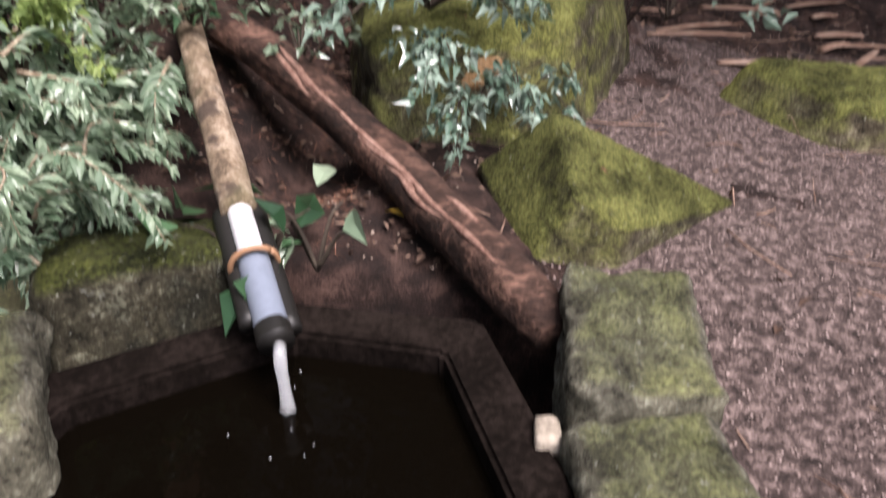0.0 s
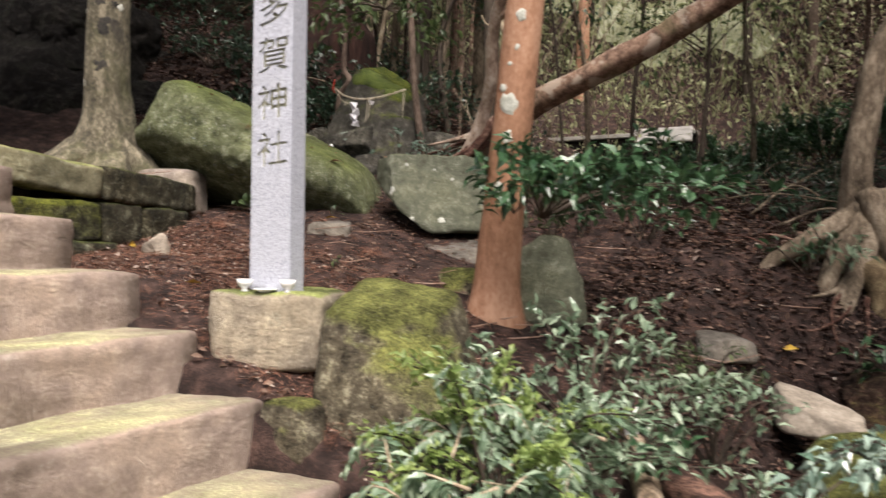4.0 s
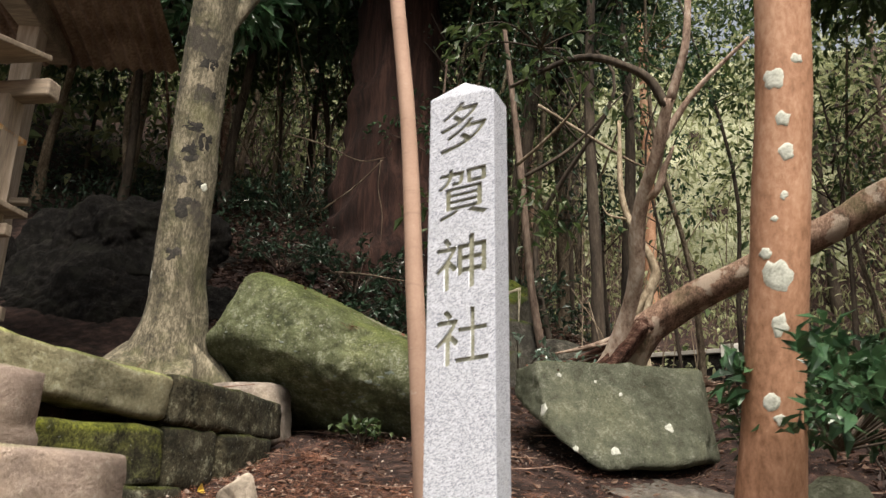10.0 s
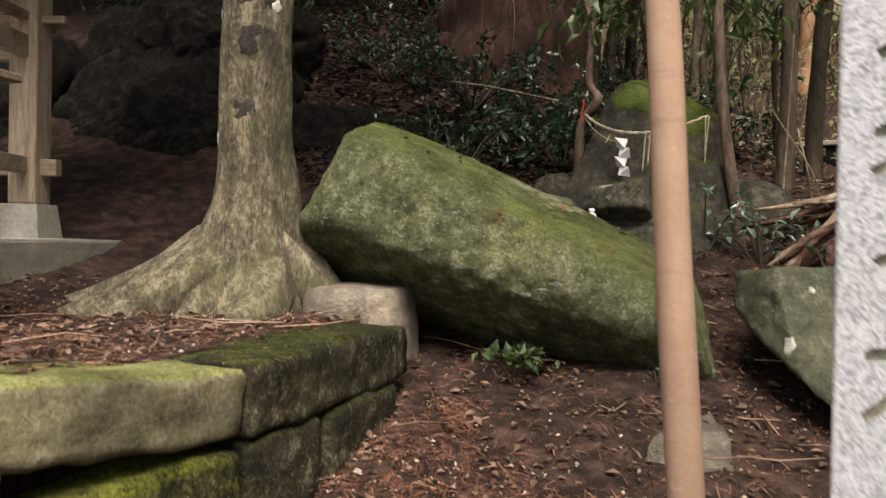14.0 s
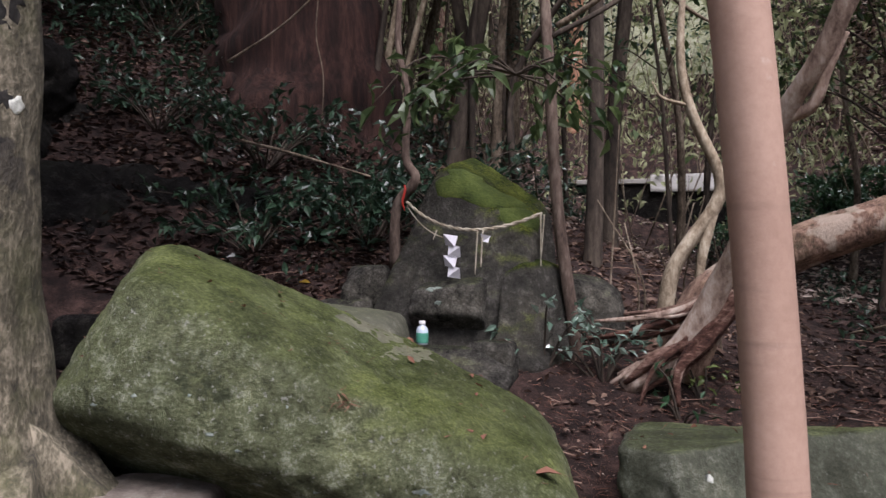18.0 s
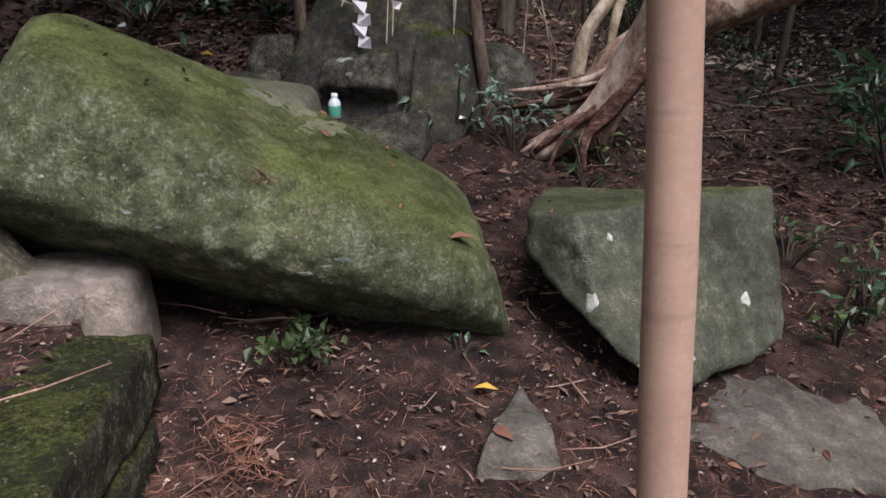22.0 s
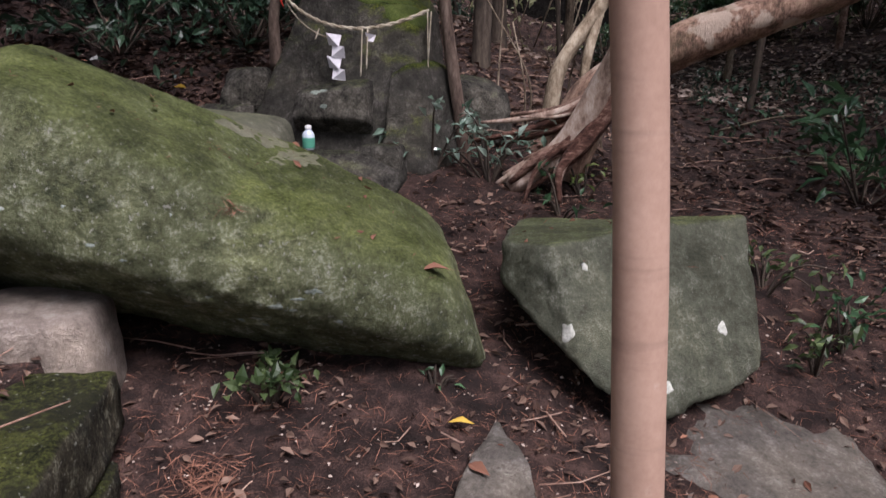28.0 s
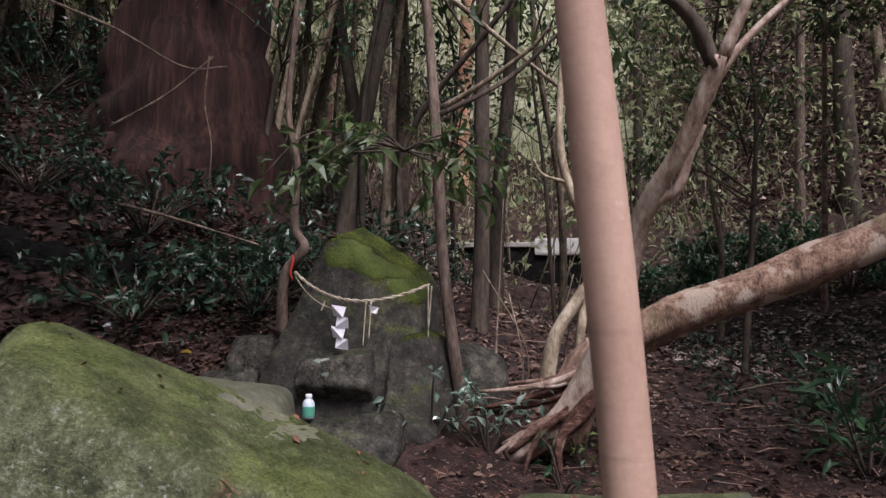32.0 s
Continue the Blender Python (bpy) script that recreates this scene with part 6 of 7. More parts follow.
shrub("leafy_creeper", -0.05, 2.95, 0.62, "sprigs of shiny leaves trailing over the boulder, sheen put into their colour", M_GLOSSY, 0.5, 22, 420, 0.055, 0.5, seed=11, lean=(0.1, -0.45), rise=0.5, droop=0.9)
for x, y, z, s, ln in ((-0.02, 2.86, 0.46, 92, (0.0, -0.5)), (0.1, 2.78, 0.26, 93, (0.15, -0.4)), (0.3, 2.82, 0.3, 94, (0.3, -0.3))):
    shrub("leafy_creeper", x, y, z, "sprigs of shiny leaves trailing over the boulder, sheen put into their colour", M_GLOSSY, 0.3, 10, 130, 0.055, 0.5, seed=s, lean=ln, rise=0.3, droop=0.9, thick=0.004)
shrub("camellia_sapling", 1.0, 4.35, 0.15, "small sapling with shiny oval grey-green leaves", M_GLOSSY, 1.4, 8, 240, 0.115, 0.55, seed=12, lean=(0.22, -0.05), rise=1.1)
shrub("camellia_sapling", 1.3, 4.5, 0.2, "small sapling with shiny oval grey-green leaves", M_GLOSSY, 0.75, 5, 80, 0.105, 0.52, seed=95, lean=(0.5, -0.1), rise=0.8)
shrub("broad_leaf_plant", -0.5, 1.78, 0.12, "plant with broad shiny green leaves behind the spout", M_GREENLEAF, 0.26, 7, 14, 0.16, 0.62, seed=13, category="plant")
shrub("white_leaf_plant", -0.36, 1.85, 0.14, "pale silvery broad-leaved plant beside the spout", M_FERN, 0.2, 5, 9, 0.13, 0.5, seed=14, category="plant")
shrub("gully_plant", -0.9, 2.75, 0.58, "cluster of shiny leaves at the spout's upper end", M_GREENLEAF, 0.25, 9, 46, 0.085, 0.42, seed=15, category="plant")
shrub("gully_plant", -0.55, 2.9, 0.4, "small leafy plant by the rotten log", M_FERN, 0.25, 8, 40, 0.065, 0.5, seed=16, category="plant")
shrub("fern_tuft", -0.85, 3.7, 0.68, "tuft of fine dull green fern", M_DULLLEAF, 0.35, 16, 240, 0.05, 0.25, seed=17, category="plant")
shrub("laurel_plant", -1.6, 7.05, ground_z(-1.6, 7.05), "young evergreen with whorls of large dark leaves", M_GREENLEAF, 0.75, 9, 130, 0.16, 0.34, seed=20, category="plant", rise=1.0)
shrub("laurel_plant", -2.05, 5.5, ground_z(-2.05, 5.5), "small evergreen shoot with shiny leaves by the slab", M_GREENLEAF, 0.34, 5, 34, 0.085, 0.42, seed=22, category="plant", rise=1.1)
shrub("young_plant", -3.2, 6.2, ground_z(-3.2, 6.2), "shoot of pale yellow-green leaves by the fallen roots", M_BRIGHT, 0.3, 5, 36, 0.06, 0.5, seed=23, category="plant")
shrub("root_plant", -0.3, 5.72, 1.2, "leafy shoot growing among the bare roots", M_FERN, 0.55, 9, 130, 0.075, 0.4, seed=19, category="plant", rise=1.1)
shrub("strap_plant", -0.06, 5.02, ground_z(-0.06, 5.02), "rosette of dark shiny strap leaves on the bank", M_GREENLEAF, 0.28, 10, 36, 0.13, 0.25, seed=18, category="plant")
for k, (x, y, s, n) in enumerate(((-4.12, 4.25, 0.18, 90), (-3.6, 4.45, 0.1, 8), (-4.4, 3.4, 0.1, 8), (-2.35, 5.75, 0.4, 60), (-3.7, 6.1, 0.5, 120), (-3.3, 5.95, 0.3, 26), (-2.2, 5.3, 0.3, 40), (-1.6, 5.6, 0.5, 60), (-0.5, 5.7, 0.4, 60), (-2.9, 3.55, 0.08, 6), (-4.0, 6.05, 0.4, 60))):
    shrub("seedling", x, y, ground_z(x, y), "small green seedling sprouting from the leaf litter", M_GLOSSY if k in (4, 10) else M_GREENLEAF if k % 3 else M_DULLLEAF, s, 6 + n // 20, n, (0.055 if k == 0 else 0.04) if s < 0.3 else 0.07, 0.6 if k == 0 else 0.45, seed=30 + k, category="plant", group="seedlings")
for k, (x, y, r, n, sz) in enumerate(((-6.2, 6.6, 0.9, 500, 0.1), (-5.6, 7.2, 0.9, 600, 0.1), (-6.6, 7.3, 0.9, 500, 0.1), (-5.2, 7.9, 1.2, 600, 0.1), (-7.4, 7.0, 0.8, 350, 0.09), (-2.6, 16.0, 1.3, 1300, 0.13), (-1.6, 15.2, 1.2, 1300, 0.12), (-0.6, 15.8, 1.3, 1300, 0.13), (0.5, 15.0, 1.3, 1300, 0.13), (-0.6, 7.0, 0.5, 200, 0.09), (-8.4, 8.2, 1.2, 420, 0.1), (0.6, 7.4, 0.5, 200, 0.09), (1.6, 15.4, 1.3, 1300, 0.13), (-1.2, 16.8, 1.4, 1300, 0.13), (-0.4, 8.6, 0.5, 260, 0.08), (2.6, 15.8, 1.3, 1300, 0.13), (0.2, 17.0, 1.4, 1300, 0.13), (-3.2, 15.0, 0.8, 300, 0.11))):
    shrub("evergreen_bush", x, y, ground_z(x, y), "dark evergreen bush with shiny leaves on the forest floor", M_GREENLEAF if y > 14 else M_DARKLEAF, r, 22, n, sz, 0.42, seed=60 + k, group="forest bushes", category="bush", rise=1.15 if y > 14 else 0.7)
shrub("overhanging_branch", -4.15, 6.0, 3.75, "hanging sprays of large glossy leaves above the roped rock", M_DULLLEAF, 0.75, 16, 230, 0.125, 0.42, seed=90, rise=-0.3, category="branch", lean=(-0.1, 0.1))
shrub("overhanging_branch", -3.3, 5.0, 4.35, "hanging sprays of glossy leaves on a crooked branch", M_DULLLEAF, 0.9, 14, 220, 0.11, 0.42, seed=91, rise=-0.2, category="branch")


# ---- the wood ----
def forest():
    rng = np.random.RandomState(21)
    spots = []
    spots += [(rng.uniform(-9, 9), rng.uniform(9, 15)) for _ in range(20)]
    spots += [(rng.uniform(-14, 16), rng.uniform(15, 26)) for _ in range(30)]
    spots += [(-11, 7.5), (-12, 9), (-9.6, 9.8), (-12.5, 4), (5, 7.6), (6.5, 10), (8, 6), (6, 2), (-12, -1), (10, 3)]
    spots += [(rng.uniform(-15, -6.5), rng.uniform(8.5, 15)) for _ in range(16)]
    for k, (x, y) in enumerate(spots):
        if math.hypot(x + 3.5, y - 6.5) < 2.4 or (abs(x + 7.1) < 1.3 and abs(y - 8.6) < 1.2) or (y > 15 and -7 < x < 5 and k % 3) or (k < 20 and -4.5 < x < -0.5 and k % 2):
            continue
        near = y < 15
        r = rng.uniform(0.025, 0.075) if near else rng.uniform(0.05, 0.16)
        h = rng.uniform(6, 9)
        z = ground_z(x, y)
        lx, ly = rng.normal(0, 0.06, 2)
        mat = (M_DARKBARK, M_DARKBARK, M_GREYBARK, M_REDBARK)[k % 4]
        o = thing("forest_tree", x, y, z, "slender tree of the dim wood with a leafy crown", "tree", "trees of the wood")
        w = rng.normal(0, 0.05, 6)
        stem("trunk", [(0, 0, -0.3, r * 1.4), (lx * h * 0.2 + w[0], ly * h * 0.2 + w[1], h * 0.2, r), (lx * h * 0.5 + w[2] * 3, ly * h * 0.5 + w[3] * 3, h * 0.5, r * 0.8), (lx * h + w[4] * 4, ly * h, h, r * 0.3)], mat, o, steps=4, sides=8, wobble=0.2, seed=k * 1.3)
        cs, ss = [], []
        for j in range(3 if near else 2):
            a, zz = rng.uniform(0, 6.283), h * rng.uniform(0.5, 0.9)
            ln = rng.uniform(0.6, 1.6)
            b = (lx * zz, ly * zz, zz)
            t = (b[0] + ln * math.cos(a), b[1] + ln * math.sin(a), zz + ln * rng.uniform(0.0, 0.6))
            stem("limb", [(*b, r * 0.45), ((b[0] + t[0]) / 2 + rng.normal(0, 0.08), (b[1] + t[1]) / 2, (b[2] + t[2]) / 2 + rng.normal(0, 0.1), r * 0.3), (*t, r * 0.1)], mat, o, steps=3, sides=6, seed=j + k)
            cs.append(t)
            ss.append(rng.uniform(0.45, 0.9))
        for j in range(5):
            cs.append((lx * h + rng.normal(0, 0.9), ly * h + rng.normal(0, 0.9), h * rng.uniform(0.66, 1.0)))
            ss.append(rng.uniform(0.7, 1.3))
        np.random.seed(100 + k)
        n = 1700 if near else 900
        v, f = crown_leaves(cs, ss, n, 0.13 if near else 0.2, 0.42)
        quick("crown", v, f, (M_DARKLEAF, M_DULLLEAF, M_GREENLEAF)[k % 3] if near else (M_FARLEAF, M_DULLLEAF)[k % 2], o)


forest()


def wood_trunk(x, y, z, lean, h, r, mat, label, seed, leaves=700):
    """One tall tree of the wood with a leaning trunk and a high crown."""
    rng = np.random.RandomState(seed)
    o = thing("forest_tree", x, y, z, label, "tree", "trees of the wood")
    stem("trunk", [(0, 0, -0.4, r * 1.35), (lean * h * 0.12, 0, h * 0.12, r), (lean * h * 0.5 + rng.normal(0, 0.06), 0.05, h * 0.5, r * 0.82), (lean * h, 0.1, h, r * 0.4)], mat, o, steps=7, sides=14, wobble=0.22, seed=seed * 1.7, flute=0.03)
    cs = []
    for j in range(4):
        a, zz = rng.uniform(0, 6.283), h * rng.uniform(0.72, 0.95)
        t = (lean * zz + 1.1 * math.cos(a), 1.1 * math.sin(a), zz + 0.7)
        stem("limb", [(lean * zz, 0.05, zz, r * 0.35), (lean * zz + 0.5 * math.cos(a), 0.5 * math.sin(a), zz + 0.45, r * 0.22), (*t, r * 0.08)], mat, o, steps=3, sides=6, seed=j)
        cs.append(t)
    np.random.seed(seed)
    quick("crown", *crown_leaves(cs, [0.9] * 4, leaves, 0.15, 0.42), M_DARKLEAF, o)


for k, (x, y, z, lean, h, r, mat, label) in enumerate((
        (-5.65, 9.0, 3.45, 0.19, 7.0, 0.09, M_DARKBARK, "dark leaning tree trunk standing behind the roped rock"),
        (-4.16, 8.3, 2.6, 0.045, 7.0, 0.068, M_DARKBARK, "brown tree trunk rising from the leaf litter"),
        (-4.2, 9.6, 2.75, 0.0, 7.0, 0.075, M_DARKBARK, "dark tree trunk rising from the leaf litter"),
        (-6.55, 8.75, 3.9, 0.16, 5.0, 0.03, M_PALEBARK, "thin pale stem leaning beside the cedar"),
        (-6.42, 8.9, 3.9, 0.2, 5.0, 0.035, M_PALEBARK, "thin pale stem leaning beside the cedar"),
        (-6.28, 9.0, 3.9, 0.26, 5.0, 0.03, M_PALEBARK, "thin pale stem leaning beside the cedar"),
        (-6.6, 19.6, 5.8, 0.02, 9.0, 0.17, M_ORANGEBARK, "orange-brown trunk at the edge of the clearing"),
        (1.77, 19.4, 4.8, -0.01, 9.0, 0.22, M_DARKBARK, "thick brown trunk on the far leafy slope"),
        (-2.5, 20.1, 5.5, 0.0, 9.0, 0.11, M_DARKBARK, "dark straight trunk at the edge of the clearing"),
        (-1.1, 20.7, 6.1, 0.03, 9.0, 0.12, M_BROWNBARK, "brown straight trunk at the edge of the clearing"),
        (0.6, 18.6, 4.3, 0.03, 9.0, 0.1, M_BROWNBARK, "brown straight trunk on the far leafy slope"),
        (-8.6, 20.0, 6.3, -0.03, 9.0, 0.15, M_DARKBARK, "dark straight trunk at the edge of the clearing"))):
    wood_trunk(x, y, z, lean, h, r, mat, label, 800 + k)


def canopy():
    """Tall evergreens, added so that crowns mostly out of view shade the slope."""
    rng = np.random.RandomState(31)
    for k, (x, y, h) in enumerate(((-10.5, 7.0, 5.5), (-8.2, 9.6, 5.5), (-5.6, 9.2, 6.5), (-5.7, 11.2, 6.5), (0.6, 11.6, 6.5), (0.8, 8.8, 6.5), (2.6, 10.0, 6.5), (-12.0, 10.5, 5.0), (5.0, 9.8, 6.0), (4.6, 6.6, 6.5), (-9.8, 8.2, 4.6), (-13.5, 7.5, 5.0), (2.9, 8.3, 7.0), (-7.0, 11.5, 5.0), (-11.5, 5.2, 5.0), (-15, 10, 5.0), (-13, 2.6, 5.5), (-9.4, 6.9, 4.2), (-16, 6, 5.0), (-12.4, 8.4, 4.5), (-18, 9, 5.0), (5.6, 4.8, 6.0))):
        z, r = ground_z(x, y), rng.uniform(0.05, 0.09)
        o = thing("evergreen_tree", x, y, z, "tall evergreen tree with a dense dark crown over the slope", "tree", "evergreens of the wood")
        stem("trunk", [(0, 0, -0.3, r * 1.5), (0.05, 0, 1.0, r), (rng.normal(0, 0.2), 0.1, h * 0.6, r * 0.8), (rng.normal(0, 0.4), 0.2, h + 1.5, r * 0.3)], (M_DARKBARK, M_GREYBARK)[k % 2], o, steps=5, sides=12, wobble=0.2, seed=k * 2.1)
        cs, ss = [], []
        for j in range(9):
            a, d = rng.uniform(0, 6.283), rng.uniform(0.5, 2.6)
            t = (d * math.cos(a), d * math.sin(a) - 0.6, h + rng.uniform(-1.6, 1.6))
            stem("limb", [(0, 0.1, h * 0.62, r * 0.4), (t[0] * 0.5, t[1] * 0.5, (h * 0.62 + t[2]) / 2 + 0.2, r * 0.25), (*t, r * 0.08)], M_DARKBARK, o, steps=3, sides=6, seed=j)
            cs.append(t)
            ss.append(rng.uniform(0.8, 1.3))
        np.random.seed(300 + k)
        # fuller crowns on the right, added to darken the slope below
        quick("crown", *crown_leaves(cs, ss, 4200 if x > 0 and y > 6 else 2600, 0.26, 0.45), (M_DARKLEAF, M_DULLLEAF, M_GREENLEAF)[k % 3], o)


canopy()

# A tree added out of view, so that its crown shades the gully.
shade = tree("leaning_evergreen", 4.8, 2.5, ground_z(4.8, 2.5), "unseen evergreen added so that its dense crown shades the gully", (M_DARKBARK, [(0, 0, -0.3, 0.16), (-0.1, 0.05, 1.5, 0.12), (-0.6, 0.1, 3.4, 0.1), (-1.5, 0.3, 5.0, 0.07), (-2.2, 0.4, 5.8, 0.03)], dict(sides=12, wobble=0.2, seed=61.0)),
             [([(-0.7, 0.1, 3.6, 0.05), (-1.6, 0.9, 4.6, 0.04), (-2.2, 1.6, 5.0, 0.015)], M_DARKBARK), ([(-1.0, 0.2, 4.2, 0.05), (-2.0, -0.2, 4.8, 0.04), (-3.0, 0.0, 5.2, 0.015)], M_DARKBARK)])
crown(shade.name, [(-2.4, 0.0, 5.1), (-1.6, 0.8, 5.3), (-3.2, 0.3, 5.5), (-2.2, 1.6, 5.1), (-2.8, 1.0, 5.8), (-3.6, 1.0, 5.3), (-1.4, 1.8, 5.6), (-1.0, 0.4, 5.8)], [0.9] * 8, 5200, 0.15, M_DARKLEAF, 405)


def dead_branch(points, r, label):
    o = stem("dead_branch", [(*p, r * (1 - 0.7 * k / len(points))) for k, p in enumerate(points)], M_GREYBARK, steps=6, sides=6, wobble=0.4, seed=points[0][0])
    tagged(o, label, "branch", "dead branches")


dead_branch([(-5.95, 5.4, 4.45), (-5.6, 5.5, 4.3), (-5.25, 5.57, 4.1), (-5.02, 5.62, 4.1)], 0.008, "thin dry branch hanging above the bank")
dead_branch([(-5.95, 5.95, 3.9), (-5.6, 6.0, 4.1), (-5.35, 6.05, 4.32)], 0.008, "thin dry branch leaning on the bank")
dead_branch([(-5.37, 6.04, 4.32), (-5.4, 6.06, 4.05), (-5.36, 6.08, 3.8), (-5.38, 6.1, 3.5)], 0.005, "thin dry vine dangling above the bank")
dead_branch([(-6.6, 6.9, 3.6), (-6.0, 6.7, 3.45), (-5.3, 6.6, 3.25)], 0.014, "dry fallen branch lying on the bank")
dead_branch([(-3.91, 5.89, 3.9), (-3.7, 5.85, 4.0), (-3.45, 5.8, 4.15), (-3.35, 5.78, 4.25)], 0.016, "dark crooked branch crossing in front of the wood")
dead_branch([(-4.1, 6.8, 4.9), (-3.8, 6.9, 4.65), (-3.35, 7.0, 4.27), (-3.1, 7.0, 4.1)], 0.018, "pale bare branch crossing in front of the wood")
for k in range(14):
    rng = random.Random(40 + k)
    x, y, a, ln = rng.uniform(-2.4, 0.2), rng.uniform(6.4, 9.0), rng.uniform(-0.6, 1.0), rng.uniform(0.5, 1.3)
    tip = (x + ln * math.cos(a), y + ln * math.sin(a))
    dead_branch([(x, y, ground_z(x, y) + 0.02), ((x + tip[0]) / 2, (y + tip[1]) / 2, ground_z((x + tip[0]) / 2, (y + tip[1]) / 2) + rng.uniform(0.08, 0.3)), (*tip, ground_z(*tip) + rng.uniform(0.05, 0.4))], rng.uniform(0.006, 0.012), "thin dry fallen branch on the dark slope")
for k in range(8):
    x, y = -3.75 + 0.09 * k + random.uniform(-0.1, 0.1), 6.75 + random.uniform(-0.3, 0.8)
    z, h = ground_z(x, y), random.uniform(0.5, 1.3)
    dead_branch([(x, y, z - 0.05), (x + random.uniform(-0.1, 0.1), y, z + h * 0.4), (x + random.uniform(-0.25, 0.25), y, z + h)], 0.007, "thin bare twig standing in the undergrowth")


def thicket():
    """Thin bare stems and undergrowth between the trees, and a grassy clearing behind them."""
    rng = np.random.RandomState(5)
    pieces = []
    for k in range(900):
        x, y = rng.uniform(-14, 9), rng.uniform(8.5, 21)
        if (abs(x + 7.1) < 1 and abs(y - 8.6) < 1) or (-5.2 < x < 3.5 and y < 13.5) or (-6.5 < x < 4.5 and k % 3):
            continue
        z, h, r = ground_z(x, y), rng.uniform(1.5, 6.0), rng.uniform(0.006, 0.017)
        lx, ly = rng.normal(0, 0.3, 2)
        c = curve([(x, y, z - 0.1, r), (x + lx * h * 0.5 + rng.normal(0, 0.1), y + ly * h * 0.5, z + h * 0.5, r * 0.8), (x + lx * h, y + ly * h, z + h, r * 0.3)], 4)
        pieces.append(tube_data([q[:3] for q in c], [q[3] for q in c], 5, 0.2, k))
    tagged(ob_of("thicket_stems", *merged(pieces), M_GREYBARK), "thin bare stems crowding the undergrowth of the wood", "undergrowth", kind="stuff")
    np.random.seed(8)
    n = 7000
    x, y = np.random.uniform(-19, 12, n), np.random.uniform(8.5, 14, n)
    c = np.stack([x, y, height(x, y) + np.random.uniform(0.02, 1.0, n) ** 1.8 * 5.0], 1)
    gap = (x > -5.4) & (x < 4.5) & (c[:, 2] - height(x, y) < np.where(x > -2.6, 3.0, 1.5))
    c = c[~gap]
    n = len(c)
    ln = np.random.uniform(0.07, 0.16, n)
    v, f = leaf_cloud(c, np.random.normal(0, 1, (n, 3)), ln, ln * 0.42)
    tagged(quick("undergrowth_leaves", v, f, M_DULLLEAF), "loose green leaves of the undergrowth among the stems", "undergrowth", kind="stuff")
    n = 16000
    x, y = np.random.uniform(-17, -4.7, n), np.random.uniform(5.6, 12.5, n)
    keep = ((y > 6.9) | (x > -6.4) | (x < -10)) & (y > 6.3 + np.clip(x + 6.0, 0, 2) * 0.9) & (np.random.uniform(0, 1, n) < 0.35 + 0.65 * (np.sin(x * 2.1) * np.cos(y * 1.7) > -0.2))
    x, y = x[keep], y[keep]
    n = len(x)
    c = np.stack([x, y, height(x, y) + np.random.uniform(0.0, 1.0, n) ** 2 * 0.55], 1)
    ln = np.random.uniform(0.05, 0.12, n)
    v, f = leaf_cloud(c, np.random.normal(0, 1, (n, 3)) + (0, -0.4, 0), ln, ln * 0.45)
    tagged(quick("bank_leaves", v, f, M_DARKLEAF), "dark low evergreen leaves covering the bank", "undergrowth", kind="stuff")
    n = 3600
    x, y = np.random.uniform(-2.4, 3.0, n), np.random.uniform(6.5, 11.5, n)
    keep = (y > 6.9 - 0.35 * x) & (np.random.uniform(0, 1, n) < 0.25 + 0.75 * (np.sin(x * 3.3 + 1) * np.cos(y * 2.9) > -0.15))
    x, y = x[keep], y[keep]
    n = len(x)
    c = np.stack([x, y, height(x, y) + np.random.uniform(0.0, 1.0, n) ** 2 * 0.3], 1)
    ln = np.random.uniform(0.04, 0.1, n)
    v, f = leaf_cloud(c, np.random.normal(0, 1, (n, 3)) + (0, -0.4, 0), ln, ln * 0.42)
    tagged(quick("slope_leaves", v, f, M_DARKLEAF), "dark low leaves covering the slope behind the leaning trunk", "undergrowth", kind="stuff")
    n = 6000
    x, y = np.random.uniform(-1.8, 4.5, n), np.random.uniform(17, 26, n)
    c = np.stack([x, y, height(x, y) + 0.02], 1)
    ln = np.random.uniform(0.08, 0.16, n)
    v, f = leaf_cloud(c, np.random.normal(0, 0.4, (n, 3)) + (0, 0, 1), ln, ln * 0.5)
    tagged(quick("far_litter", v, f, M_LITTER), "pale dry leaves strewn over the far slope", "leaf litter", kind="stuff")
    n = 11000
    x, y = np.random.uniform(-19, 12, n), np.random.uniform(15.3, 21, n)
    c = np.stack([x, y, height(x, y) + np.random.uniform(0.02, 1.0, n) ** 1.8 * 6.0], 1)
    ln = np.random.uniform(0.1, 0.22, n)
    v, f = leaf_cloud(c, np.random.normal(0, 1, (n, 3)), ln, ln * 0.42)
    tagged(quick("sunlit_leaves", v, f, M_FARLEAF), "leaves at the far side of the wood, coloured pale as if sunlit", "undergrowth", kind="stuff")
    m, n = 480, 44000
    # pale clumps paint in sunlight, dark clumps the shadow between
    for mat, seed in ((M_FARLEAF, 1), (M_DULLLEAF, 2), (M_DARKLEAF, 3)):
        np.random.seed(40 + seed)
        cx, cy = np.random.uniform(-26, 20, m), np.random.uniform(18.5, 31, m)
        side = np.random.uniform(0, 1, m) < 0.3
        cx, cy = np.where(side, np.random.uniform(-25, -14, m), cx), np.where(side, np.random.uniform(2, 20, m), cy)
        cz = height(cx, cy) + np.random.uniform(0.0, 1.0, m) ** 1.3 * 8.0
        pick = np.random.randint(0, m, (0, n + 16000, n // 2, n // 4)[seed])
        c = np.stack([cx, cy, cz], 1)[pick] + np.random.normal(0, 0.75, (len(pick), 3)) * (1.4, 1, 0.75)
